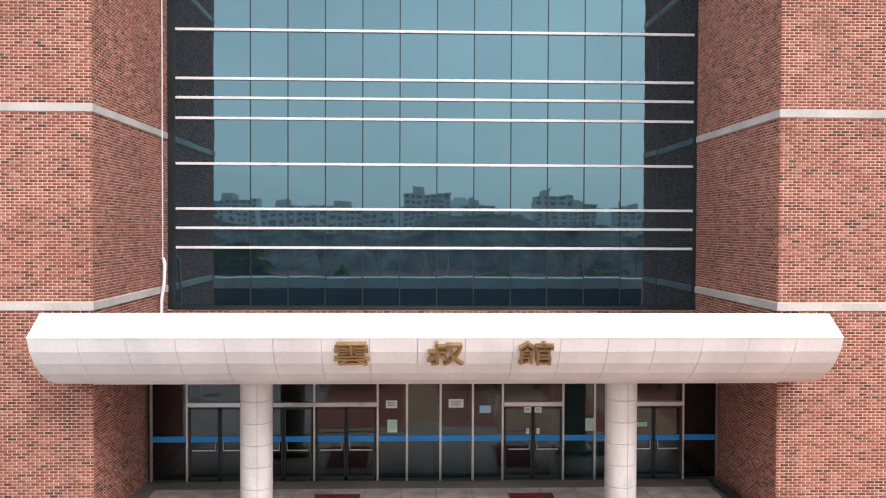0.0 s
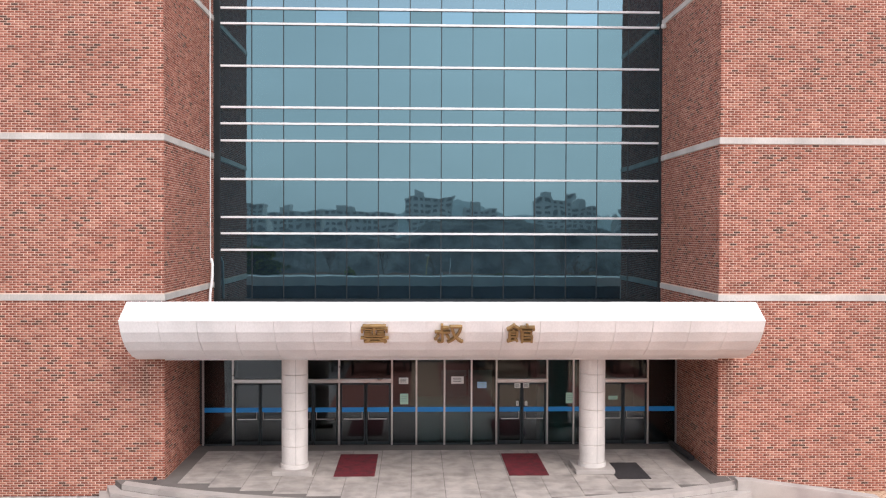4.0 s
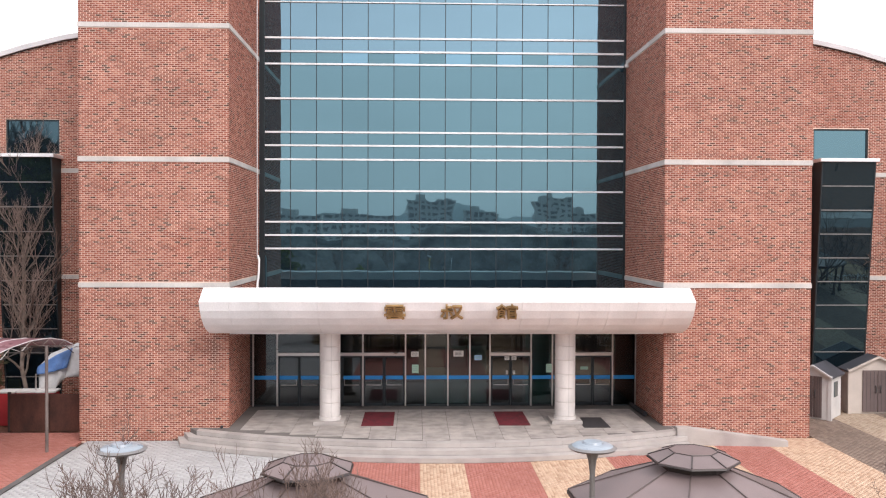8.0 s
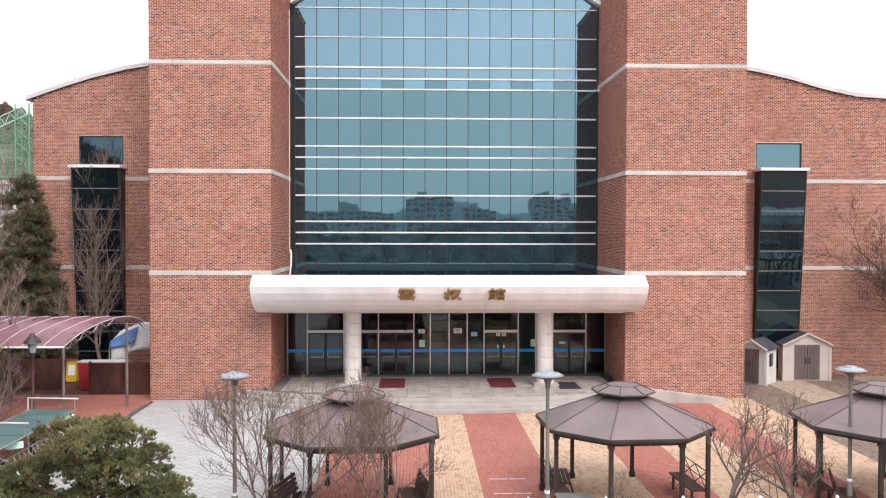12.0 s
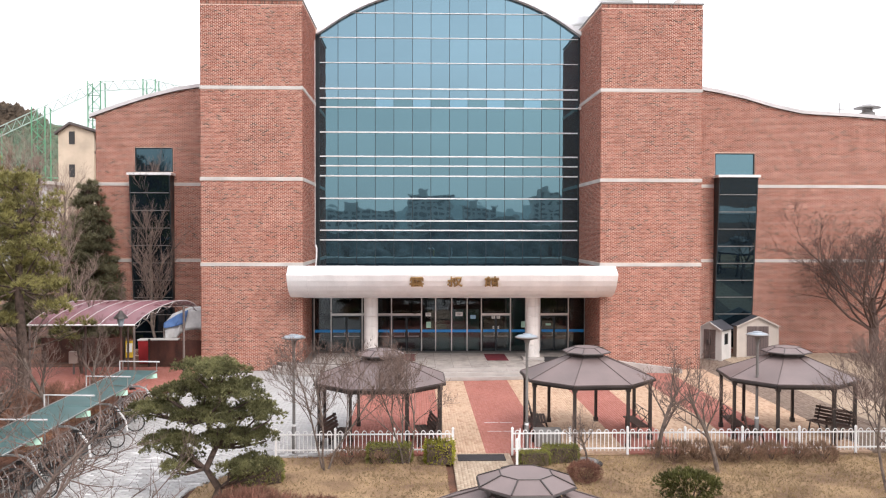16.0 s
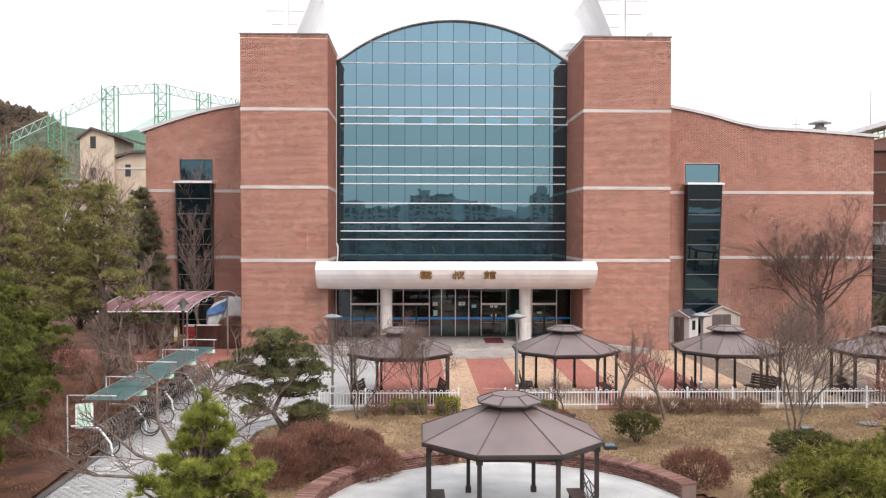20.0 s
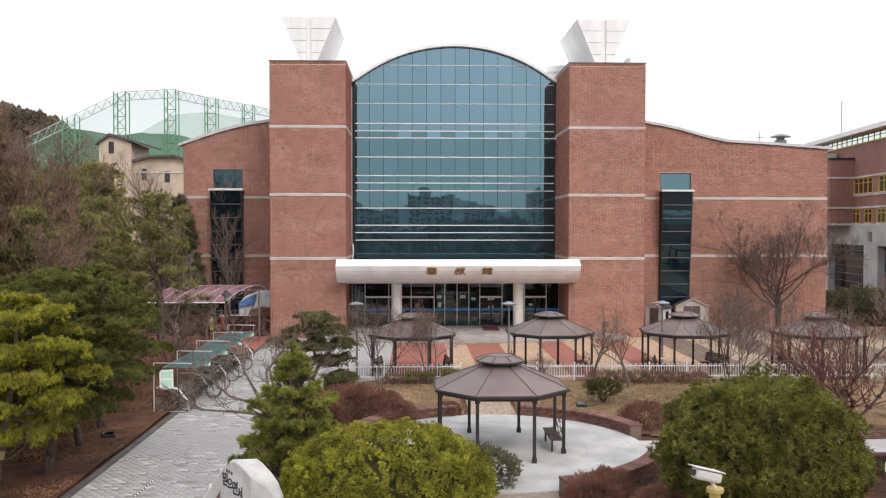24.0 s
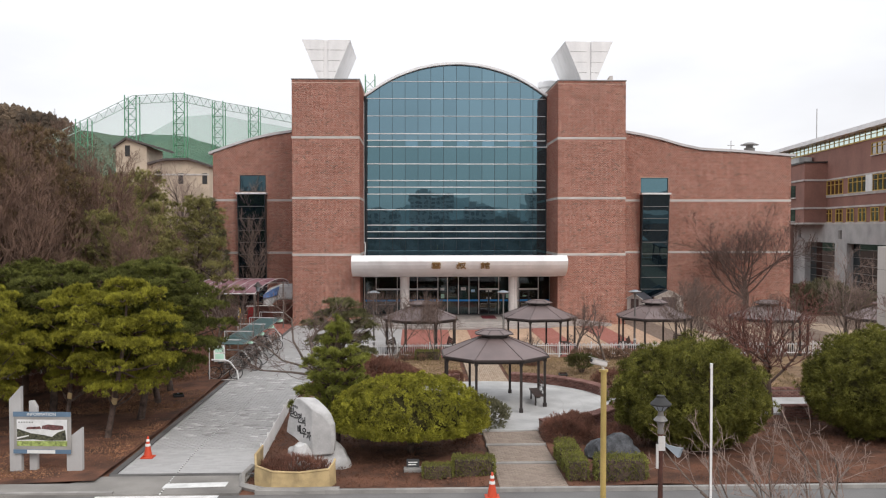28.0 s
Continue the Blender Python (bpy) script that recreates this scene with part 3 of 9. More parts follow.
def as_single(name, colour_of):
    """The same paver material for pieces that are objects of their own."""
    stops = [(e.position, tuple(e.color)[:3]) for node in colour_of.node_tree.nodes if node.bl_idname == "ShaderNodeValToRGB" for e in node.color_ramp.elements]
    return brick_mat(name, stops, island=False, wall=False)


PAVE_RED_ONE, PAVE_TAN_ONE, PAVE_DRIVE_ONE = as_single("red_paver_single", PAVE_RED), as_single("tan_paver_single", PAVE_TAN), as_single("drive_paver_single", PAVE_PALE)

# ---------------------------------------------------------------- plan of the building, in metres
Y_WING, Y_GLASS, Y_DOOR = 5.6, 5.7, 3.66
TOWERS = {"west": (-12.82, -7.66), "east": (7.66, 12.93)}
TOWER_TOP = 18.86
BANDS = (5.525, 9.895, 14.535)
BAND_H = 0.17
LANDING = 0.46
COURSE, BRICK_L = 0.067, 0.2


def course_bricks(length, z0, z1, openings=(), top=None, course=COURSE, pitch=BRICK_L, joint=0.020, bed=0.0125):
    """Rows of running bond on a wall: arrays u0, u1, z0, z1. openings: (u0, u1, z0, z1). top: z limit along u."""
    out = []
    for k in range(int((z1 - z0) / course)):
        a = z0 + k * course
        b = a + course - bed
        free = [(0.0, length)]
        for o in openings:
            if a < o[3] and b > o[2]:
                nxt = []
                for s, e in free:
                    if o[1] <= s or o[0] >= e:
                        nxt.append((s, e))
                    else:
                        if o[0] - s > 0.03:
                            nxt.append((s, o[0]))
                        if e - o[1] > 0.03:
                            nxt.append((o[1], e))
                free = nxt
        shift = (k % 2) * pitch / 2
        for s, e in free:
            i0, i1 = math.floor((s - shift) / pitch), math.ceil((e - shift) / pitch)
            st = np.arange(i0, i1 + 1) * pitch + shift
            u0, u1 = np.maximum(st, s), np.minimum(st + pitch - joint, e)
            ok = u1 - u0 > 0.03
            if top is not None:
                ok &= np.array([b < top(0.5 * (p + q)) for p, q in zip(u0, u1)])
            u0, u1 = u0[ok], u1[ok]
            out.append(np.stack([u0, u1, np.full(len(u0), a), np.full(len(u0), b)], 1))
    return np.concatenate(out)


def proud_mesh(name, cells, origin, u, v, n, depth=0.005, ease=0.0015, rough=0.0015, seed=1):
    """Every cell (u0, u1, v0, v1) becomes a small raised block with eased edges; one mesh."""
    rng = np.random.default_rng(seed)
    origin, u, v, n = (np.array(q, float) for q in (origin, u, v, n))
    c = len(cells)
    u0, u1, v0, v1 = cells.T
    d = depth + rng.uniform(-rough, rough, c)
    pts = np.zeros((c, 8, 3))
    for i, (a, b) in enumerate(((u0, v0), (u1, v0), (u1, v1), (u0, v1))):
        pts[:, i] = origin + a[:, None] * u + b[:, None] * v - 0.001 * n
    for i, (a, b) in enumerate(((u0 + ease, v0 + ease), (u1 - ease, v0 + ease), (u1 - ease, v1 - ease), (u0 + ease, v1 - ease))):
        pts[:, 4 + i] = origin + a[:, None] * u + b[:, None] * v + d[:, None] * n
    q = np.array([(4, 5, 6, 7), (0, 1, 5, 4), (1, 2, 6, 5), (2, 3, 7, 6), (3, 0, 4, 7)])
    if np.dot(np.cross(u, v), n) < 0:
        q = q[:, ::-1]
    faces = (q[None] + 8 * np.arange(c)[:, None, None]).reshape(-1, 4)
    return quads_mesh(name, pts.reshape(-1, 3), faces)


LATER = []  # pieces that become objects of their own, made at the end of the file


def brick_face(wall, origin, u, n, length, z0, z1, openings=(), top=None, single=None, seed=1):
    """Lays the bricks of one face of a wall. single: (u0, u1, z0, z1), the stretch whose bricks are objects of their own."""
    cells = course_bricks(length, z0, z1, openings, top)
    if single:
        cu, cz = cells[:, :2].mean(1), cells[:, 2:].mean(1)
        pick = (cu > single[0]) & (cu < single[1]) & (cz > single[2]) & (cz < single[3]) & (cells[:, 1] - cells[:, 0] > 0.18)
        LATER.append((wall, cells[pick], origin, u, n))
        cells = cells[~pick]
    me = proud_mesh("bricks", cells, origin, u, (0, 0, 1), n, seed=seed)
    tagged(link("bricks", me, M["brick"], wall, "red-brown bricks with scattered dark ones in pale mortar"), kind="stuff")


def band_gaps(length):
    return [(-1, length + 1, z - BAND_H, z) for z in BANDS]


# ---------------------------------------------------------------- brick towers and their stone bands
BAND_ROWS = []
for side, (x0, x1) in TOWERS.items():
    inner = x1 if side == "west" else x0
    g = Geo().box(x0, x1, 0, 12, -0.1, TOWER_TOP)
    wall = setting("wall_tower_" + side, g, M["mortar"], "tall red-brick tower with pale stone bands beside the glazed front", "wall")
    w = x1 - x0
    brick_face(wall, (x0, 0, 0), (1, 0, 0), (0, -1, 0), w, 0.0, TOWER_TOP - 0.21, band_gaps(w), seed=3 if side == "west" else 4,
               single=(w - 2.0, w, 6.05, 7.1) if side == "west" else (0, 2.0, 6.05, 7.1))
    sx = 1 if side == "west" else -1
    u = np.arange(0.005, w - 0.06, 0.066)
    soldier = np.stack([u, u + 0.055, np.full(len(u), TOWER_TOP - 0.205), np.full(len(u), TOWER_TOP - 0.01)], 1)
    tagged(link("soldier_course", proud_mesh("soldier_course", soldier, (x0, 0, 0), (1, 0, 0), (0, 0, 1), (0, -1, 0), seed=12), M["brick"], wall), kind="stuff")
    brick_face(wall, (inner, 0, 0), (0, 1, 0), (sx, 0, 0), Y_GLASS, 0.0, TOWER_TOP - 0.08, band_gaps(6), seed=5)
    ox = x0 if side == "west" else x1
    brick_face(wall, (ox, 0, 0), (0, 1, 0), (-sx, 0, 0), Y_WING, 0.0, TOWER_TOP - 0.08, band_gaps(6), seed=6)
    cap = Geo().box(x0 - 0.05, x1 + 0.05, -0.05, 12.05, TOWER_TOP, TOWER_TOP + 0.07)
    part("coping", cap, M["gray_metal"], wall, "thin dark metal coping")
    for z in BANDS:
        BAND_ROWS.append((wall, x0 - 0.03, x1 + 0.03, -0.03, "x", z))
        BAND_ROWS.append((wall, 0.0, Y_GLASS - 0.02, inner, "in" + side, z))
        BAND_ROWS.append((wall, 0.0, Y_WING - 0.02, ox, "out" + side, z))


# ---------------------------------------------------------------- wings with their curved rooflines
def roof_line(keys):
    xs, zs = [k[0] for k in keys], [k[1] for k in keys]
    return lambda x: float(np.interp(x, xs, zs))


WEST_TOP = roof_line([(-20.14, 13.72), (-18.6, 14.27), (-17.2, 14.72), (-15.5, 15.15), (-13.6, 15.45), (-12.0, 15.6)])
EAST_TOP = roof_line([(12.0, 15.95), (12.9, 15.82), (14.4, 15.47), (15.9, 15.22), (17.35, 14.90), (19.0, 14.42), (20.7, 14.07), (22.2, 13.98), (23.6, 13.92), (28.46, 13.56)])
WINGS = {
    "west": (-20.14, -12.80, WEST_TOP, (-17.95, -15.78, 10.50, 11.90), (-18.0, -15.72)),
    "east": (12.91, 28.46, EAST_TOP, (15.62, 17.98, 10.42, 11.74), (15.58, 17.85)),
}
for side, (x0, x1, top, win, bay) in WINGS.items():
    xs = np.linspace(x0, x1, 25)
    slot = 0.16
    g = Geo()
    ymid = Y_WING
    body = [(x0, -0.1), (x1, -0.1)] + [(x, top(x)) for x in xs[::-1]]
    g.prism(body, ymid + slot, 26)
    cols = sorted({x0, x1, win[0], win[1], bay[0], bay[1]})
    for a, b in zip(cols[:-1], cols[1:]):
        mid = 0.5 * (a + b)
        zs = [(-0.1, None)]
        holes = []
        if bay[0] <= mid <= bay[1]:
            holes.append((0.3, 10.3))
        if win[0] <= mid <= win[1]:
            holes.append((win[2], win[3]))
        lo = -0.1
        for h0, h1 in sorted(holes):
            if h0 > lo:
                g.box(a, b, ymid, ymid + slot, lo, h0)
            lo = h1
        sub = np.linspace(a, b, 9)
        for p, q in zip(sub[:-1], sub[1:]):
            g.prism([(p, lo), (q, lo), (q, top(q)), (p, top(p))], ymid, ymid + slot)
    wall = setting("wall_wing_" + side, g, M["mortar"], "red-brick wing wall with a sweeping roofline and two stone bands", "wall")
    holes = [(z0 - x0, z1 - x0, a, b) for z0, z1, a, b in ((win[0], win[1], win[2], win[3]), (bay[0], bay[1], 0.3, 10.3))]
    gaps = [(-1, 99, z - BAND_H, z) for z in BANDS[:2]]
    brick_face(wall, (x0, ymid, 0), (1, 0, 0), (0, -1, 0), x1 - x0, 0.0, 16.0, holes + gaps, top=lambda u, f=top, o=x0: f(u + o) - 0.02, seed=8)
    if side == "east":
        brick_face(wall, (x1, ymid, 0), (0, 1, 0), (1, 0, 0), 20.0, 0.0, 13.6, gaps, seed=9)
    for z in BANDS[:2]:
        for a, b in ((x0 - 0.03, bay[0] - 0.02), (bay[1] + 0.02, x1 + 0.03)):
            BAND_ROWS.append((wall, a, b, ymid - 0.03, "x", z))
    # roof edge: pale metal fascia that follows the line
    f = Geo()
    ext = xs.copy()
    if side == "west":
        ext = np.concatenate([[x0 - 0.32], xs])
    else:
        ext = np.concatenate([xs, [x1 + 0.35]])
    zz = [top(x) - (0.12 if x < x0 else 0.0) - (0.02 if x > x1 else 0) for x in ext]
    lower = [(x, z + 0.0) for x, z in zip(ext, zz)]
    upper = [(x, z + 0.20) for x, z in zip(ext, zz)][::-1]
    f.prism(lower + upper, ymid - 0.14, 27)
    part("roof_edge", f, M["fascia"], wall, "pale metal roof edge following the curve")
    s = Geo().prism([(x, z - 0.035) for x, z in lower] + [(x, z) for x, z in lower][::-1], ymid - 0.06, ymid - 0.012)
    part("drip_edge", s, M["tile_roof"], wall, "dark strip beneath the roof edge")

    # upper window
    w = thing("window_" + ("1" if side == "west" else "2"), 0, 0, 0, "wide upper window of bluish reflective glass", "window", kind="structure")
    part("pane", Geo().box(win[0] + 0.05, win[1] - 0.05, ymid + 0.10, ymid + 0.12, win[2] + 0.05, win[3] - 0.05), M["bay_glass"] if side == "west" else M["curtain"], w)
    fr = Geo()
    for a, b, c, d in ((win[0], win[1], win[3] - 0.06, win[3]), (win[0], win[1], win[2], win[2] + 0.06), (win[0], win[0] + 0.06, win[2], win[3]), (win[1] - 0.06, win[1], win[2], win[3])):
        fr.box(a, b, ymid + 0.05, ymid + 0.155, c, d)
    part("window_frame", fr, M["mullion"], w, "dark frame")

    # leaning glazed bay below it
    bx0, bx1 = bay
    z_top, z_bot, out = 10.28, 0.35, 0.86
    b = thing("glazed_bay_" + side, 0, 0, 0, "dark glazed stair bay leaning outwards to the top", "window", kind="structure")
    front = lambda z: ymid - 0.02 - out * (z - z_bot) / (z_top - z_bot)
    sg = Geo()
    for sxx in (bx0, bx1 - 0.06):
        sg.prism([(front(z_bot), z_bot), (ymid + 0.14, z_bot), (ymid + 0.14, z_top), (front(z_top), z_top)], sxx, sxx + 0.06, "x")
    part("side_panel", sg, M["mullion"], b, "dark side cheek")
    rows = 10
    lean = math.degrees(math.atan2(out, z_top - z_bot))
    rise = (z_top - z_bot) / rows
    pane_me = Geo().box(-(bx1 - bx0) / 2 + 0.07, (bx1 - bx0) / 2 - 0.07, -0.01, 0.01, -rise / 2 + 0.02, rise / 2 - 0.02).mesh("pane")
    bar_me = Geo().box(bx0 + 0.06, bx1 - 0.06, -0.03, 0.03, -0.02, 0.02).mesh("transom")
    for k in range(rows):
        zc = z_bot + (k + 0.5) * rise
        link("pane", pane_me, M["bay_glass"], b, m=pose(0.5 * (bx0 + bx1), front(zc) + 0.02, zc, lean + random.uniform(-0.25, 0.25), 0, random.uniform(-0.2, 0.2)))
        if k:
            link("transom", bar_me, M["gray_metal"], b, m=pose(0, front(z_bot + k * rise) + 0.02, z_bot + k * rise))
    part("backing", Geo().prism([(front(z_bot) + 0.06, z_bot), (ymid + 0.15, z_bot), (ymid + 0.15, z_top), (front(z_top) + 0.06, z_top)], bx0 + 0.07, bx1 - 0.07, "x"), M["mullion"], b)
    part("cap", Geo().box(bx0 - 0.10, bx1 + 0.10, ymid - out - 0.12, ymid + 0.0, z_top, z_top + 0.14), M["white_metal"], b, "white metal cap", bevel=0.015)

# roof slabs close the building at the back
setting("wall_back", Geo().box(-20, 28.3, 26, 26.3, 0, 13), M["far_brick"], "plain brick back wall", "wall")

# ---------------------------------------------------------------- glazed front
CX, HALF = 0.07, 7.5
ARC_R = (HALF ** 2 + 2.66 ** 2) / (2 * 2.66)
ARC_Z = 21.12 - ARC_R
arc = lambda x: ARC_Z + math.sqrt(max(ARC_R ** 2 - (x - CX) ** 2, 0))
ROWS_Z = [4.96, 6.63, 7.19, 7.74, 9.03, 10.33, 10.91, 11.46, 12.85, 14.28, 14.80, 15.36, 16.84, 18.28, 19.70]
COLS_X = [CX - HALF + 2 * HALF / 14 * i for i in range(15)]
curtain = thing("window_3", 0, Y_GLASS, 0, "tall arched curtain wall of teal reflective glass with white transoms", "window", kind="structure")
pane_cache = {}
for i in range(14):
    xa, xb = COLS_X[i] + 0.014, COLS_X[i + 1] - 0.014
    for k, za in enumerate(ROWS_Z):
        zb = ROWS_Z[k + 1] if k + 1 < len(ROWS_Z) else 30.0
        if za >= max(arc(xa), arc(xb)) - 0.05:
            continue
        xc, zc = 0.5 * (xa + xb), za + 0.3
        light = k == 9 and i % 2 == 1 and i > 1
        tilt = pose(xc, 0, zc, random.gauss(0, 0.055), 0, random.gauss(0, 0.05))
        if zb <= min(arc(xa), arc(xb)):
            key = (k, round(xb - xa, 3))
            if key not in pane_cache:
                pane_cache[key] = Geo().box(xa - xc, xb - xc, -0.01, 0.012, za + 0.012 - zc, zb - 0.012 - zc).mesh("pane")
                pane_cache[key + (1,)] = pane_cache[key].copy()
            link("pane", pane_cache[key + (1,)] if light else pane_cache[key], M["curtain_sheen"] if light else M["curtain_upper"] if k > 9 else M["curtain"], curtain, m=tilt)
        else:
            poly = [(xa - xc, za + 0.012 - zc), (xb - xc, za + 0.012 - zc)]
            for s in np.linspace(xb, xa, 7):
                z = min(arc(s) - 0.02, zb - 0.012)
                if z > za + 0.03:
                    poly.append((s - xc, z - zc))
            if len(poly) > 3:
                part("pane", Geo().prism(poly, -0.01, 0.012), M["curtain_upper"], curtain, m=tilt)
for i, x in enumerate(COLS_X):
    part("mullion", Geo().box(x - 0.016, x + 0.016, -0.022, 0.1, ROWS_Z[0], min(arc(x), 21.1) - 0.02), M["mullion"], curtain)
for k, z in enumerate(ROWS_Z[1:]):
    h = 0.036 if z < 16 else 0.02
    lim = math.sqrt(max(ARC_R ** 2 - (z - ARC_Z) ** 2, 0)) if z > 18 else HALF
    lim = min(lim, HALF) - 0.03
    part("transom", Geo().box(CX - lim, CX + lim, -0.085, 0.02, z - h, z + h), M["white_metal"], curtain, "white horizontal bar", bevel=0.006)
fr = Geo().box(CX - HALF - 0.10, CX - HALF, -0.05, 0.1, 4.86, 18.4).box(CX + HALF, CX + HALF + 0.10, -0.05, 0.1, 4.86, 18.4).box(CX - HALF - 0.1, CX + HALF + 0.1, -0.06, 0.1, 4.84, 4.96)
part("window_frame", fr, M["mullion"], curtain, "dark frame")
xs = np.linspace(CX - HALF - 0.12, CX + HALF + 0.12, 33)
ring = [(x, arc(min(max(x, CX - HALF), CX + HALF)) - 0.03) for x in xs] + [(x, arc(min(max(x, CX - HALF), CX + HALF)) + 0.17) for x in xs[::-1]]
vault = setting("roof_vault", Geo().prism(ring, Y_GLASS - 0.42, 26), M["white_metal"], "white edge of the barrel-vaulted roof", "roof", smooth=30)
# Unseen dark fill, added behind the opaque panes to block light.
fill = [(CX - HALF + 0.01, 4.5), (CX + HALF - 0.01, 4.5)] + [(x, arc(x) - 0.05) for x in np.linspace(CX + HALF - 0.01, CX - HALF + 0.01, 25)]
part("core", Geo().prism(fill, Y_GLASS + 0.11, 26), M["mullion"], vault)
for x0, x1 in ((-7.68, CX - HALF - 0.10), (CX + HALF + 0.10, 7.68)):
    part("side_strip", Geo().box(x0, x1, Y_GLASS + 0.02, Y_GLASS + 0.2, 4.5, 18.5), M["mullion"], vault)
apron = setting("wall_apron", Geo().box(-7.66, 7.66, Y_GLASS - 0.02, Y_GLASS + 0.3, 3.8, 4.84), M["mortar"], "low brick apron beneath the curtain wall", "wall")
brick_face(apron, (-7.66, Y_GLASS - 0.02, 0), (1, 0, 0), (0, -1, 0), 15.32, 4.35, 4.83, seed=11)

# ---------------------------------------------------------------- canopy
CAN0, CAN1 = -8.19, 8.13
canopy = thing("entrance_canopy", 0, 0, 0, "white panelled entrance canopy with a rounded underside and bronze characters", "canopy")
prof_low = [(-2.04, 5.00), (-1.91, 4.72), (-1.71, 4.46), (-1.42, 4.21), (-1.06, 4.01), (-0.66, 3.87), (-0.20, 3.80)]
n_pan = 17
step = (CAN1 - CAN0) / n_pan


def strip(profile, thick, gap=0.004):
    """One panel of the cladding: the profile swept over a panel's width."""
    g = Geo()
    for (ya, za), (yb, zb) in zip(profile[:-1], profile[1:]):
        d = Vector((yb - ya, zb - za)).normalized()
        nx, nz = d[1] * thick, -d[0] * thick
        g.prism([(ya, za), (yb, zb), (yb + nx * -1, zb + nz * -1), (ya + nx * -1, za + nz * -1)], gap, step - gap, "x")
    return g


top_me = strip([(-2.04, 5.005), (-1.42, 5.42)], 0.02).mesh("top_panel")
mid_me = strip(prof_low[:4], -0.02).mesh("front_panel", smooth=30)
low_me = strip(prof_low[3:], -0.02).mesh("lower_panel", smooth=30)
for i in range(n_pan):
    for nm, me in (("top_panel", top_me), ("front_panel", mid_me), ("lower_panel", low_me)):
        link(nm, me, M["panel"], canopy, m=pose(CAN0 + i * step, random.uniform(-0.002, 0.002), random.uniform(-0.002, 0.002)))
core = [(-1.40, 5.40), (-2.01, 5.01)] + [(y + 0.022, z + 0.012) for y, z in prof_low[1:]] + [(3.6, 3.78), (3.6, 4.3), (-0.9, 4.3), (-1.1, 5.38)]
part("core", Geo().prism(core, CAN0 + 0.012, CAN1 - 0.012, "x"), M["panel"], canopy)
part("nosing", Geo().tube([(CAN0 + 0.004, -2.045, 5.006), (CAN1 - 0.004, -2.045, 5.006)], 0.024, 8), M["panel"], canopy, smooth=60)
# Added dark box: the parapet's lower back reads dark in the glass.
part("upstand", Geo().box(CAN0 + 0.3, CAN1 - 0.3, -1.05, -0.88, 4.37, 5.0), M["membrane"], canopy, "dark box added behind the parapet to darken its mirror image")
part("soffit", Geo().box(-7.6, 7.6, -0.15, Y_DOOR + 0.1, 3.74, 3.775), M["panel"], canopy)
setting("roof_canopy", Geo().box(-7.64, 7.64, -0.85, Y_GLASS - 0.03, 4.302, 4.36), M["membrane"], "flat dark roof of the canopy", "roof")
for ch, x in (("雲", -1.83), ("叔", 0.05), ("館", 1.88)):
    cu = bpy.data.curves.new("sign_character", "FONT")
    cu.body, cu.size, cu.extrude, cu.align_x, cu.align_y, cu.offset = ch, 0.70, 0.05, "CENTER", "CENTER", 0.003
    tmp = new("sign_character", cu)
    me = bpy.data.meshes.new_from_object(tmp)
    bpy.data.objects.remove(tmp)
    link("sign_character", me, M["bronze"], canopy, "bronze relief character", m=pose(x, -1.93, 4.64, 90 + 30, 0, 0) @ Matrix.Diagonal((1.12, 0.86, 1, 1)))

# ---------------------------------------------------------------- columns
col = thing("column", -4.21, 0.72, LANDING, "round pale stone column on a square plinth", "column", "columns under the canopy")
part("plinth", Geo().box(-0.55, 0.55, -0.55, 0.55, 0, 0.13), M["tread"], col, bevel=0.012)
part("base", Geo().lathe([(0.40, 0.13), (0.40, 0.245), (0.375, 0.25)], n=32), M["column_stone"], col, smooth=30)
drum = Geo().lathe([(0.352, 0.0), (0.368, 0.012), (0.368, 0.488), (0.352, 0.50)], n=40).mesh("drum", smooth=25)
for k in range(6):
    link("drum", drum, M["column_stone"], col, m=pose(0, 0, 0.25 + 0.505 * k, 0, 0, 40 * k))
seam = Geo()
for a in range(0, 360, 90):
    seam.box(-0.004, 0.004, -0.3705, -0.366, 0.26, 3.28, pose(0, 0, 0, 0, 0, a + 12))
part("seam", seam, M["gray_metal"], col)
copy_thing(col, pose(4.27, 0.72, LANDING))

# ---------------------------------------------------------------- entrance glazing
DOOR_TOP, HEAD0, HEAD1 = 3.72, 2.43, 2.57
front = thing("door_1", 0, Y_DOOR, LANDING, "glazed entrance front with five pairs of steel-framed doors and a blue strip", "door", kind="structure")
UNITS = [("p", -7.51, -6.57), ("d", -6.57, -4.85), ("d", -4.85, -3.22), ("d", -3.22, -1.54), ("p", -1.54, -0.76), ("p", -0.76, 0.135), ("p", 0.135, 1.0), ("p", 1.0, 1.80), ("d", 1.80, 3.43), ("p", 3.43, 4.28), ("p", 4.28, 5.08), ("d", 5.08, 6.68), ("p", 6.68, 7.60)]
Z = lambda z: z - LANDING
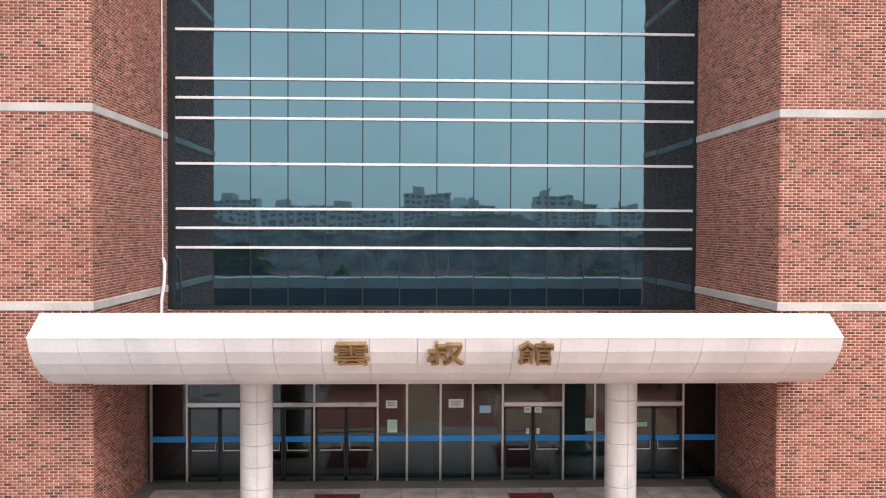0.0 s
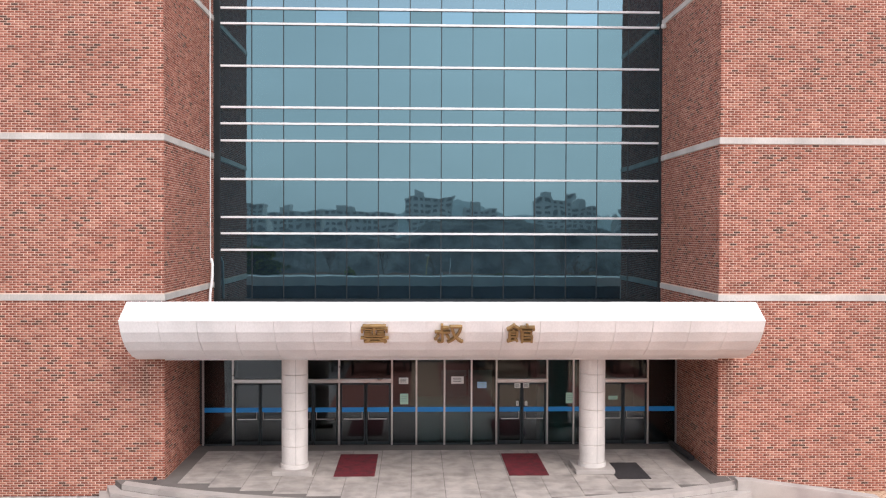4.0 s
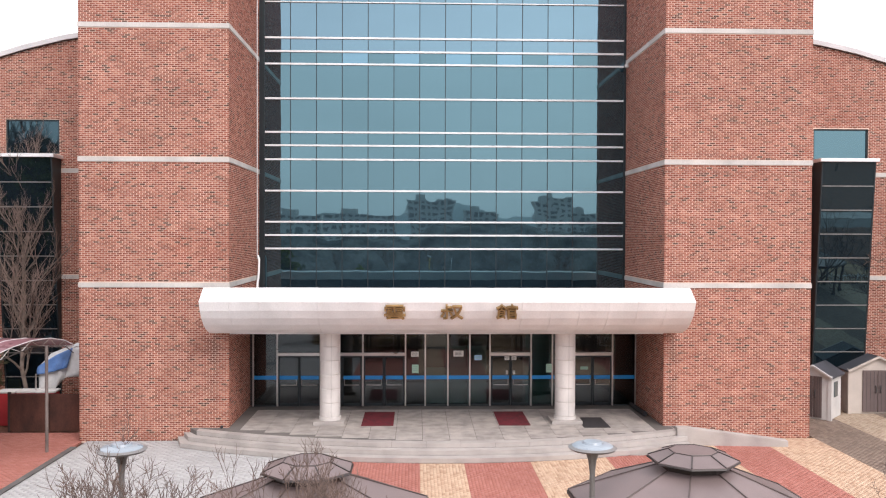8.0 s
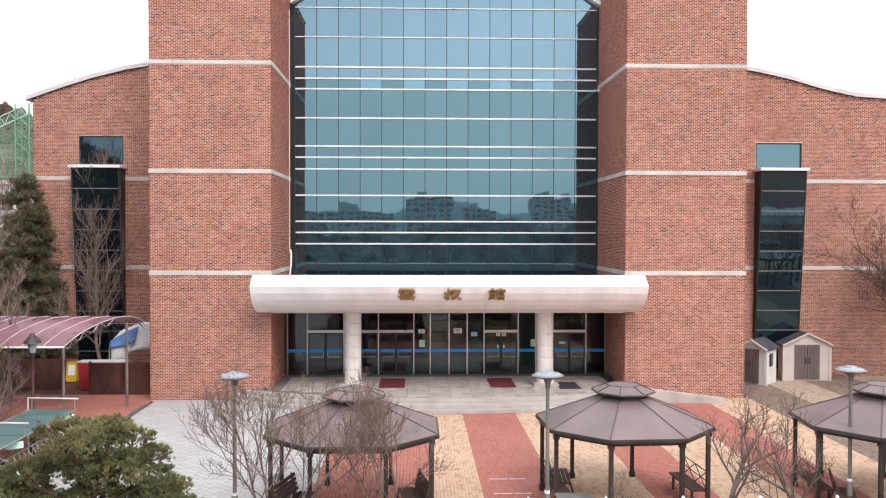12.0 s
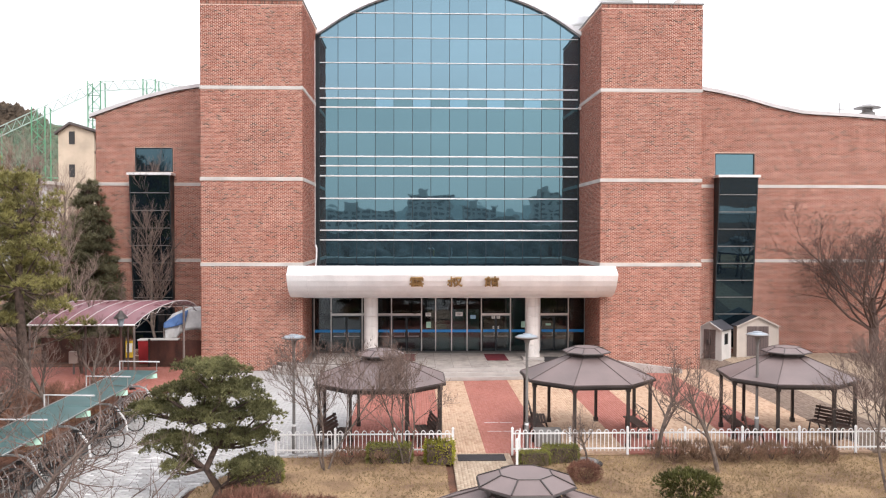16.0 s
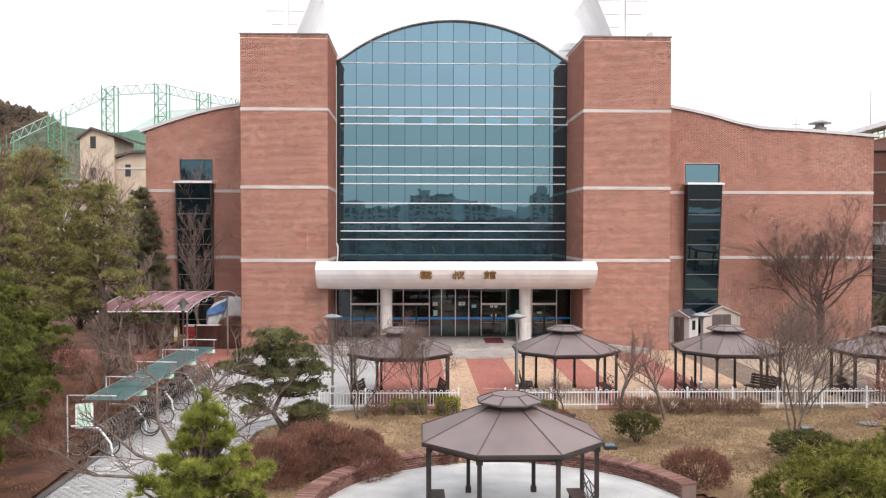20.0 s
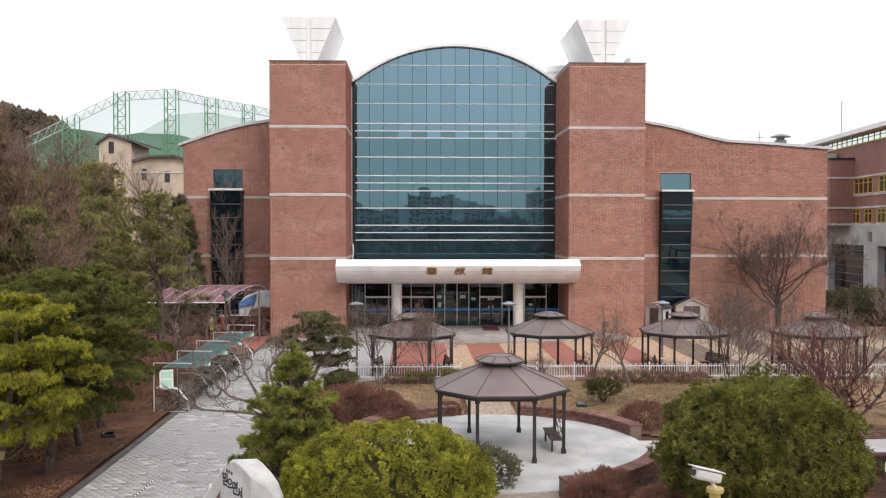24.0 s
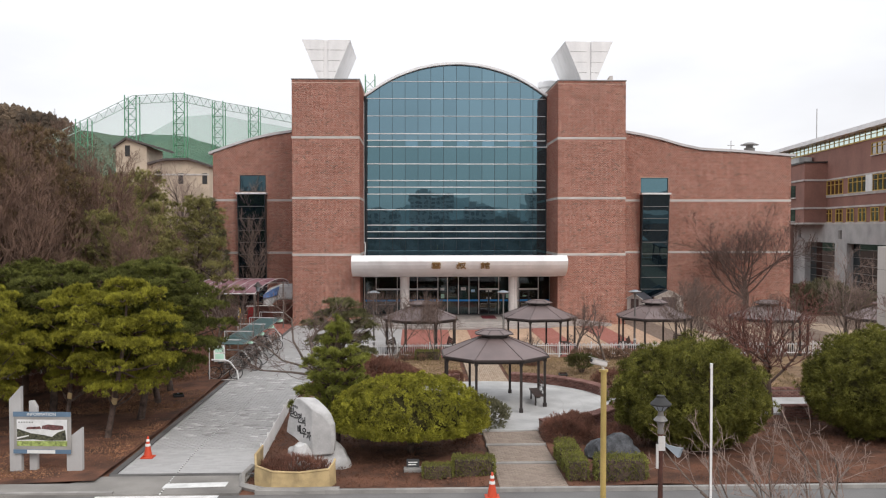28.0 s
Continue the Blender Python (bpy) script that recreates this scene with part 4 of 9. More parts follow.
for kind, a, b in UNITS:
    part("post", Geo().box(a - 0.028, a + 0.028, -0.05, 0.07, 0, Z(DOOR_TOP)), M["steel"], front, bevel=0.004)
    if kind == "p":
        pn = part("pane", Geo().box(a + 0.03, b - 0.03, 0, 0.012, 0.05, Z(DOOR_TOP)), M["door_glass"], front)
        part("blue_strip", Geo().box(a + 0.03, b - 0.03, -0.005, -0.002, Z(1.51), Z(1.66)), M["blue"], front)
        part("bottom_rail", Geo().box(a + 0.03, b - 0.03, -0.04, 0.05, 0.0, 0.05), M["mullion"], front)
    else:
        part("pane", Geo().box(a + 0.03, b - 0.03, 0, 0.012, Z(HEAD1), Z(DOOR_TOP)), M["door_glass"], front)
        part("header", Geo().box(a + 0.03, b - 0.03, -0.09, 0.06, Z(HEAD0) + 0.02, Z(HEAD1)), M["steel"], front, bevel=0.008)
        mid = 0.5 * (a + b)
        for p, q, hinge in ((a + 0.05, mid - 0.012, 0), (mid + 0.012, b - 0.05, 1)):
            lf = Geo()
            for u0, u1, z0, z1 in ((p, p + 0.045, 0.02, Z(HEAD0)), (q - 0.045, q, 0.02, Z(HEAD0)), (p, q, 0.02, 0.12), (p, q, Z(HEAD0) - 0.05, Z(HEAD0))):
                lf.box(u0, u1, -0.03, 0.02, z0, z1)
            leaf = part("door_leaf", lf, M["mullion"], front, "slim dark-framed door leaf")
            part("pane", Geo().box(p + 0.045, q - 0.045, -0.012, 0, 0.12, Z(HEAD0) - 0.05), M["door_glass"], leaf)
            part("blue_strip", Geo().box(p + 0.045, q - 0.045, -0.018, -0.014, Z(1.51), Z(1.66)), M["blue"], leaf)
            part("push_bar", Geo().tube([(p + 0.10, -0.07, Z(1.30)), (q - 0.10, -0.07, Z(1.30))], 0.016, 8), M["steel"], leaf)
            hx = q - 0.09 if hinge == 0 else p + 0.09
            part("pull_handle", Geo().tube([(hx, -0.03, Z(1.28)), (hx, -0.08, Z(1.31)), (hx, -0.08, Z(1.49)), (hx, -0.03, Z(1.52))], 0.012, 6), M["steel"], leaf)
part("post", Geo().box(7.58, 7.62, -0.05, 0.07, 0, Z(DOOR_TOP)), M["steel"], front)
part("head_rail", Geo().box(-7.5, 7.58, -0.055, -0.03, Z(3.56), Z(3.60)), M["steel"], front)
# notices behind the glass
for x, z, w, h, mt in ((-1.17, 2.51, 0.30, 0.20, "paper"), (-1.15, 1.93, 0.26, 0.34, "green_paper"), (0.55, 2.53, 0.40, 0.23, "paper"), (1.33, 2.37, 0.30, 0.20, "blue_paper"), (2.47, 2.35, 0.19, 0.15, "paper"), (2.75, 2.35, 0.19, 0.15, "paper"), (4.16, 1.95, 0.27, 0.34, "green_paper"), (2.47, 1.78, 0.08, 0.15, "paper"), (2.75, 1.78, 0.08, 0.15, "paper"), (5.55, 1.95, 0.30, 0.12, "green_paper")):
    nt = part("notice", Geo().box(x - w / 2, x + w / 2, Y_DOOR - 0.045, Y_DOOR - 0.042, z - h / 2, z + h / 2), M[mt])
    tagged(nt, "paper notice taped to the entrance glass", "notice", "notices on the glass")
    ln = Geo()
    for j in range(3):
        ln.box(x - w * 0.36, x + w * 0.30, Y_DOOR - 0.048, Y_DOOR - 0.0465, z + h * (0.22 - 0.22 * j), z + h * (0.29 - 0.22 * j))
    part("print", ln, M["ink" if mt == "paper" else "lobby_green"], nt)
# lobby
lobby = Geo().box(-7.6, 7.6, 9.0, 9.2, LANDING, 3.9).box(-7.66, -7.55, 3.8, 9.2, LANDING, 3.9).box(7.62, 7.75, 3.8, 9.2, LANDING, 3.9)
setting("wall_lobby", lobby, M["lobby"], "lobby walls behind the doors, dimness put into their dark colour", "wall")
setting("floor_lobby", Geo().box(-7.6, 7.6, Y_DOOR + 0.08, 9.2, LANDING - 0.2, LANDING - 0.004), M["dimmed_lobby_floor"], "polished lobby floor, dimness put into its dark colour", "floor")
setting("ceiling_lobby", Geo().box(-7.6, 7.6, Y_DOOR + 0.11, 9.2, 3.73, 3.9), M["lobby"], "lobby ceiling, dimness put into its dark colour", "ceiling")
scr = thing("lobby_screen", 0.35, Y_DOOR + 0.5, LANDING, "pale green partition panel standing inside the lobby", "partition")
part("panel", Geo().box(-0.30, 0.52, 0, 0.05, 0, 2.3).box(0.56, 1.35, 0, 0.05, 0, 2.3), M["lobby_green"], scr)
part("panel", Geo().box(-1.15, -0.34, 0, 0.05, 0, 1.1), M["lobby_green"], scr)
part("panel", Geo().box(-1.08, 0.62, -0.08, -0.04, 1.12, 1.45), M["green_paper"], scr, "pale green board")
cnt = thing("lobby_board", 4.75, 4.0, LANDING, "green notice board inside the lobby", "board")
part("panel", Geo().box(-1.5, -0.3, 0, 0.06, 0, 3.0), M["lobby_green"], cnt)
part("leg", Geo().box(-1.6, -1.5, -0.02, 0.08, 0, 3.1), M["alu"], cnt)

# ---------------------------------------------------------------- landing, steps and ramp
L_R = (8.65 ** 2 + 1.95 ** 2) / (2 * 1.95)


def land_arc(extra, n=25, x0=-8.65, x1=8.2):
    """Front edge of the landing, pushed out by extra."""
    out = []
    for x in np.linspace(x0 - extra * 0.6, x1, n):
        out.append((x, -2.45 - extra + (L_R - math.sqrt(max(L_R ** 2 - x ** 2, 0)))))
    return out


steps = thing("entrance_steps", 0, 0, 0, "three broad curved granite steps up to the landing", "steps", kind="structure")
for k, (extra, z) in enumerate(((0.0, LANDING - 0.012), (0.36, 0.30), (0.72, 0.15))):
    a = land_arc(extra)
    poly = a + [(8.2, 3.7), (-7.66, 3.7), (-7.66, 0.0), (-9.0 - extra * 0.6, 0.0)]
    part("tread", Geo().prism(poly, -0.05, z, "z"), M["landing_base" if k == 0 else "tread"], steps, bevel=0.012)
for k, (extra, z) in enumerate(((0.0, LANDING), (0.36, 0.312), (0.72, 0.162))):
    a = land_arc(extra, 16)
    for (xa, ya), (xb, yb) in zip(a[:-1], a[1:]):
        g = Geo().prism([(xa + 0.004, ya - 0.02), (xb - 0.004, yb - 0.02), (xb - 0.004, yb + 0.34), (xa + 0.004, ya + 0.34)], z - 0.14, z, "z")
        part("step_stone", g, M["tread"], steps)
ramp = thing("ramp_wall", 7.9, -0.62, 0, "low sloping granite ramp wall beside the steps", "wall", kind="structure")
part("block", Geo().prism([(0, -0.05), (3.75, -0.05), (3.75, 0.20), (0.35, 0.60), (0, 0.60)], -0.34, 0.0, "y", pose(0, 0, 0, 0, 0, -5)), M["tread"], ramp, bevel=0.015)
part("slope", Geo().prism([(0.0, -0.05), (3.6, -0.05), (3.6, 0.02), (0.0, LANDING - 0.01)], 0.01, 0.60, "y"), M["tread"], ramp)
for x, z, x2, y2, m_ in ((-3.06, 0.10, -1.92, 2.46, "mat_red"), (1.83, 0.10, 2.95, 2.46, "mat_red"), (4.78, -0.30, 5.72, 1.35, "mat_black")):
    mt = part("door_mat", Geo().box(x, x2, z, y2, LANDING, LANDING + 0.015), M[m_], None, "", bevel=0.005)
    tagged(mt, "dark red carpet mat on the landing" if m_ == "mat_red" else "black rubber mat on the landing", "mat", "mats before the doors")
roll = part("rolled_mat", Geo().tube([(7.35, 3.3, LANDING + 0.1), (7.42, 1.5, LANDING + 0.1)], 0.09, 10), M["mat_black"], None, smooth=True)
tagged(roll, "rolled dark mat lying along the recess wall", "mat")
pipe = part("downpipe", Geo().tube([(-7.58, 5.0, 6.35), (-7.52, 4.95, 6.2), (-7.52, 4.9, 5.7), (-7.55, 4.75, 5.2), (-7.55, 4.7, 4.36)], 0.045, 8).tube([(-7.62, 5.1, 18.0), (-7.62, 5.1, 6.2)], 0.018, 5), M["white_metal"], None, smooth=True)
tagged(pipe, "thin white drainpipe in the tower's inner corner", "pipe")
box_ = part("drain_spout", Geo().tube([(-7.9, -0.02, 0.5), (-7.9, -0.12, 0.42)], 0.05, 8), M["mat_black"], None)
tagged(box_, "small black drain spout at the foot of the tower", "pipe")

# ---------------------------------------------------------------- ground
setting("ground", Geo().add([(-2600, -2600, -0.06), (2600, -2600, -0.06), (2600, 2600, -0.06), (-2600, 2600, -0.06)], [(0, 1, 2, 3)]), M["soil"], "brown needle-strewn soil reaching to the distance", "ground")
rng = np.random.default_rng(7)


def uneven(name, poly, z, amp, cell, material, label, category, edge=0.4):
    """A gently uneven sheet inside a polygon (x, y), sinking to its border."""
    px = np.array(poly)
    x0, y0 = px.min(0)
    x1, y1 = px.max(0)
    nx, ny = int((x1 - x0) / cell) + 1, int((y1 - y0) / cell) + 1
    gx, gy = np.meshgrid(np.linspace(x0, x1, nx), np.linspace(y0, y1, ny))
    inside = inside_poly(gx.ravel(), gy.ravel(), poly)
    zz = np.array([amp * noise.noise(Vector((x * 0.35, y * 0.35, z))) + 0.3 * amp * noise.noise(Vector((x * 1.7, y * 1.7, 3))) for x, y in zip(gx.ravel(), gy.ravel())]) + z
    v = np.stack([gx.ravel(), gy.ravel(), zz], 1)
    idx = np.arange(nx * ny).reshape(ny, nx)
    q = np.stack([idx[:-1, :-1], idx[:-1, 1:], idx[1:, 1:], idx[1:, :-1]], -1).reshape(-1, 4)
    mid = v[q].mean(1)
    q = q[inside_poly(mid[:, 0], mid[:, 1], poly)]
    me = quads_mesh(name, v, q)
    me.shade_smooth()
    return tagged(link(name, me, material), label, category, "", "structure")


def inside_poly(x, y, poly):
    c = np.zeros(len(x), bool)
    n = len(poly)
    for i in range(n):
        (xa, ya), (xb, yb) = poly[i], poly[(i + 1) % n]
        if ya != yb:
            hit = ((ya > y) != (yb > y)) & (x < (xb - xa) * (y - ya) / (yb - ya) + xa)
            c ^= hit
    return c


LATER_PAVERS = []


def paving(name, poly, material, label, along="y", size=(0.2, 0.1), z=0.0, pick=None, seed=1, bed=True, single=None, one=None, gap=0.005):
    """Pavers in running bond over a polygon, with open joints over a bed."""
    px = np.array(poly)
    x0, y0 = px.min(0)
    x1, y1 = px.max(0)
    sx, sy = size if along == "x" else size[::-1]
    rows = []
    if along == "x":
        for k, a in enumerate(np.arange(y0, y1, sy)):
            u = np.arange(x0 - sx, x1, sx) + (k % 2) * sx / 2
            rows.append(np.stack([u, u + sx - gap, np.full(len(u), a), np.full(len(u), a + sy - gap)], 1))
    else:
        for k, a in enumerate(np.arange(x0, x1, sx)):
            u = np.arange(y0 - sy, y1, sy) + (k % 2) * sy / 2
            rows.append(np.stack([np.full(len(u), a), np.full(len(u), a + sx - gap), u, u + sy - gap], 1))
    c = np.concatenate(rows)
    c[:, 0:2] = np.clip(c[:, 0:2], x0, x1)
    c[:, 2:4] = np.clip(c[:, 2:4], y0, y1)
    c = c[(c[:, 1] - c[:, 0] > 0.02) & (c[:, 3] - c[:, 2] > 0.02)]
    c = c[inside_poly(c[:, :2].mean(1), c[:, 2:].mean(1), poly)]
    if pick is not None:
        c = c[pick(c[:, :2].mean(1), c[:, 2:].mean(1))]
    apart = c[:0]
    if single:
        cx, cy = c[:, :2].mean(1), c[:, 2:].mean(1)
        hit = (cx > single[0]) & (cx < single[1]) & (cy > single[2]) & (cy < single[3]) & (c[:, 1] - c[:, 0] > sx - 0.01) & (c[:, 3] - c[:, 2] > sy - 0.01)
        apart, c = c[hit], c[~hit]
    me = proud_mesh(name, c, (0, 0, z - 0.008), (1, 0, 0), (0, 1, 0), (0, 0, 1), 0.008, 0.002, 0.001, seed)
    top = tagged(link(name, me, material), label, "paving", "", "structure")
    if single:
        LATER_PAVERS.append((top, apart, z, one))
    if bed:
        part("bed", Geo().prism(poly, z - 0.12, z - 0.007, "z"), material, top)
    return top


STRIPES = [(-4.35, -1.0, PAVE_RED), (-1.0, 0.4, PAVE_TAN), (0.4, 2.52, PAVE_RED), (2.52, 5.05, PAVE_TAN), (5.05, 6.85, PAVE_RED), (6.85, 9.1, PAVE_TAN), (9.1, 11.0, PAVE_RED), (11.0, 13.1, PAVE_TAN), (13.1, 15.4, PAVE_GREY), (15.4, 17.5, PAVE_BEIGE), (17.5, 20.2, PAVE_GREY), (20.2, 22.6, PAVE_BEIGE), (22.6, 26.2, PAVE_GREY), (26.2, 28.6, PAVE_BEIGE), (28.6, 33.0, PAVE_GREY)]
for i, (xa, xb, m_) in enumerate(STRIPES):
    if xb < 8.3:
        yb = -2.3
    elif xb < 13.2:
        yb = 0.0
    else:
        yb = Y_WING
    nm = "red" if m_ is PAVE_RED else "tan" if m_ is PAVE_TAN else "brown-grey" if m_ is PAVE_GREY else "beige"
    paving("pavement", [(xa, -16.45), (xb, -16.45), (xb, yb), (xa, yb)], m_, nm + " brick paving in a long stripe across the forecourt", seed=20 + i, single=(xa, xb, -13.4, -11.6) if 0 < xa < 3 else None, one=PAVE_RED_ONE if m_ is PAVE_RED else PAVE_TAN_ONE)
DRIVE = [(-12.55, -39.6), (-8.55, -39.4), (-8.6, -36.0), (-8.8, -27.0), (-8.2, -20.0), (-6.6, -16.6), (-4.35, -16.4), (-4.35, -2.2), (-8.8, -0.2), (-9.0, 0.0), (-12.5, 0.0)]


def drive_dark(x, y):
    """Bands in which pavers of another shade are scattered, thinning towards the band's edges."""
    out = np.zeros(len(x), bool)
    for i, (a, b) in enumerate(zip(x, y)):
        off = min(abs(b - c - 0.05 * (a + 10.7)) for c in (-32.4, -24.9, -18.2))
        cell = noise.cell(Vector((math.floor(a / 0.3) * 1.37, math.floor(b / 0.3) * 2.11, 5.0)))
        out[i] = cell > 0.45 + 0.20 * max(off - 1.2, 0) and off < 2.6
    return out


paving("driveway", DRIVE, PAVE_PALE, "plain grey paver driveway along the lawn", "x", (0.3, 0.15), pick=lambda x, y: ~drive_dark(x, y), seed=50, single=(-12.5, -8.6, -39.6, -36.6), one=PAVE_DRIVE_ONE, gap=0.003)
paving("driveway_pattern", DRIVE, PAVE_DARK, "pale and dark pavers scattered in bands across the driveway", "x", (0.3, 0.15), pick=drive_dark, seed=51, bed=False, gap=0.003)
paving("pavement", [(-24, -5.5), (-12.75, -5.5), (-12.75, 1.3), (-24, 1.3)], PAVE_RED, "red brick paving beneath the vaulted shelter", "x", seed=52)
LAWN_W = [(-8.0, -19.6), (-6.3, -16.7), (-0.95, -16.7), (-0.95, -25.0), (-4.2, -27.0), (-5.2, -29), (-8.3, -28)]
LAWN_E = [(1.35, -16.7), (33, -16.7), (33, -28.5), (6.2, -28.5), (4.5, -26.5), (1.35, -24.8)]
uneven("lawn", LAWN_W, -0.01, 0.05, 0.25, M["lawn"], "dormant straw-coloured lawn", "lawn")
uneven("lawn", LAWN_E, -0.01, 0.05, 0.25, M["lawn"], "dormant straw-coloured lawn", "lawn")
BED_W = [(-8.4, -41.1), (-1.15, -41.1), (-1.1, -34.8), (-3.6, -34.0), (-5.3, -31), (-5.2, -28.6), (-8.6, -28)]
BED_E = [(1.2, -41.1), (33, -41.1), (33, -28.4), (5.2, -28.4), (5.3, -31), (3.4, -34.2), (1.1, -34.8)]
uneven("planting_bed", BED_W, 0.0, 0.10, 0.3, M["soil"], "brown planting bed under the pines", "bed")
uneven("planting_bed", BED_E, 0.0, 0.10, 0.3, M["soil"], "brown planting bed under the pines", "bed")
uneven("planting_bed", [(-45, -40.4), (-12.9, -40.4), (-12.9, -6), (-45, -6)], 0.045, 0.10, 0.35, M["soil"], "brown slope under the woodland", "bed")

# upper path, ring plaza, lower path with steps
paving("path", [(-0.72, -25.0), (1.15, -25.0), (1.15, -16.45), (-0.72, -16.45)], PAVE_BEIGE, "beige paver path from the gate to the ring", seed=53, z=0.02)
RCX, RCY, RR = -0.07, -29.75, 5.0
ring_pl = setting("ring_plaza", Geo().lathe([(5.0, -0.1), (5.0, 0.11)], RCX, RCY, 64), M["pale_concrete"], "pale round concrete plaza", "pavement")
for k, r_ in enumerate((2.9, 3.7, 4.5)):
    g = Geo()
    for i in range(96):
        a, b = 2 * math.pi * i / 96, 2 * math.pi * (i + 1) / 96
        p = [(RCX + q * math.cos(w), RCY + q * math.sin(w), 0.112) for q, w in ((r_, a), (r_ + 0.03, a), (r_ + 0.03, b), (r_, b))]
        g.add(p, [(0, 1, 2, 3)])
    part("joint_ring", g, M["concrete"], ring_pl)
for k, (ya, yb) in enumerate(((-36.4, -34.5), (-38.5, -36.4), (-41.1, -38.5))):
    zt = 0.06 - 0.05 * k
    paving("path", [(-0.95, ya), (1.08, ya), (1.08, yb), (-0.95, yb)], PAVE_WORN, "worn brown paver path stepping down to the road", "x", seed=60 + k, z=zt)
    st = part("step_edge", Geo().box(-0.98, 1.12, yb - 0.16, yb + 0.10, zt - 0.1, zt + 0.045), M["kerb"], None, bevel=0.01)
    tagged(st, "pale stone step edge across the path", "step", "path steps", "structure")

# road, kerbs
setting("road", Geo().box(-400, 400, -47.6, -41.5, -0.30, -0.052), M["asphalt"], "grey asphalt road before the garden", "road")
setting("pavement_near", Geo().box(-400, 400, -52.0, -47.9, -0.3, 0.0), M["concrete"], "concrete pavement on the near side of the road", "pavement")
zebra = Geo()
lines = Geo()
for yy in (-12.0, -13.38):
    for xa, xb in ((0.70, 1.22), (1.28, 1.75)):
        lines.box(xa, xb, yy - 0.02, yy + 0.02, 0.0, 0.005)
setting("pavement_marking", lines, M["white_paint"], "worn white lines on the red paving", "road marking")
setting("pavement_apron", Geo().prism([(-60, -41.52), (-8.45, -41.52), (-8.45, -39.77), (-12.9, -39.77), (-13.6, -40.45), (-60, -40.45)], -0.2, 0.014, "z"), M["worn_concrete"], "grey concrete apron where the driveway meets the road", "pavement")
for k, (xa, xb) in enumerate(((-10.75, -8.95), (-12.45, -9.0), (-12.6, -9.0), (-12.6, -9.0))):
    yy = -40.58 - 0.86 * k
    zz = 0.016 if k < 1 else -0.05
    zebra.prism([(xa, yy), (xb, yy + 0.12), (xb, yy - 0.32), (xa, yy - 0.44)], zz, zz + 0.006, "z")
setting("road_marking", zebra, M["white_paint"], "white zebra crossing on the asphalt", "road marking")

# ---------------------------------------------------------------- gazebos
def gazebo():
    gz = thing("gazebo", 0, 0, 0, "octagonal garden gazebo with a brown-grey metal roof and dark posts", "gazebo", "gazebos")
    c = [(0.97, -2.18), (2.18, -0.97), (2.18, 0.97), (0.97, 2.18), (-0.97, 2.18), (-2.18, 0.97), (-2.18, -0.97), (-0.97, -2.18)]
    E0, L0 = 2.13, 2.80
    for i in range(8):
        a, b = Vector((*c[i], E0)), Vector((*c[(i + 1) % 8], E0))
        ka, kb = Vector((c[i][0] * 0.27, c[i][1] * 0.27, L0)), Vector((c[(i + 1) % 8][0] * 0.27, c[(i + 1) % 8][1] * 0.27, L0))
        dn = Vector((0, 0, -0.03))
        part("roof_panel", Geo().add([a, b, kb, ka, a + dn, b + dn, kb + dn, ka + dn], [(0, 1, 2, 3), (7, 6, 5, 4), (0, 4, 5, 1), (1, 5, 6, 2), (2, 6, 7, 3), (3, 7, 4, 0)]), M["roof"], gz)
        up = Vector((0, 0, 0.012))
        part("hip_strip", Geo().tube([a + up, ka + up], 0.014, 5), M["roof_seam"], gz)
        part("eave_trim", Geo().tube([a + Vector((0, 0, 0.005)), b + Vector((0, 0, 0.005))], 0.016, 4), M["roof_seam"], gz)
        part("eave_beam", Geo().tube([a + Vector((0, 0, -0.05)), b + Vector((0, 0, -0.05))], 0.045, 4), M["brown_metal"], gz)
        ia, ib = a * 0.93, b * 0.93
        part("beam", Geo().tube([(ia.x, ia.y, E0 - 0.13), (ib.x, ib.y, E0 - 0.13)], 0.06, 4), M["brown_metal"], gz)
        part("post", Geo().box(ia.x - 0.05, ia.x + 0.05, ia.y - 0.05, ia.y + 0.05, 0.0, E0 - 0.08).box(ia.x - 0.075, ia.x + 0.075, ia.y - 0.075, ia.y + 0.075, 0, 0.16).box(ia.x - 0.075, ia.x + 0.075, ia.y - 0.075, ia.y + 0.075, E0 - 0.24, E0 - 0.1), M["brown_metal"], gz)
    o8 = [(math.cos(radians(22.5 + 45 * k)), math.sin(radians(22.5 + 45 * k))) for k in range(8)]
    lant = Geo()
    for (r0, z0), (r1, z1) in (((0.84, 2.93), (0.84, 2.975)), ((0.84, 2.975), (0.46, 3.115))):
        lant.add([(x * r0, y * r0, z0) for x, y in o8] + [(x * r1, y * r1, z1) for x, y in o8], [(k, (k + 1) % 8, 8 + (k + 1) % 8, 8 + k) for k in range(8)])
    lant.add([(x * 0.46, y * 0.46, 3.115) for x, y in o8], [tuple(range(8))])
    lant.add([(x * 0.84, y * 0.84, 2.93) for x, y in o8], [tuple(range(8))[::-1]])
    part("lantern_roof", lant, M["roof"], gz, "small raised top roof with a flat lid")
    # Plain dark neck fills the gap between main roof and lantern.
    part("lantern_neck", Geo().add([(x * 0.6, y * 0.6, z) for z in (2.68, 2.94) for x, y in o8], [(k, (k + 1) % 8, 8 + (k + 1) % 8, 8 + k) for k in range(8)]), M["brown_metal"], gz, "dark neck filling the gap below the lantern roof")
    part("lantern_rim", Geo().tube([(x * 0.85, y * 0.85, 2.945) for x, y in o8 + o8[:1]], 0.022, 4), M["brown_metal"], gz)
    part("lid_rim", Geo().tube([(x * 0.46, y * 0.46, 3.118) for x, y in o8 + o8[:1]], 0.012, 4), M["brown_metal"], gz)
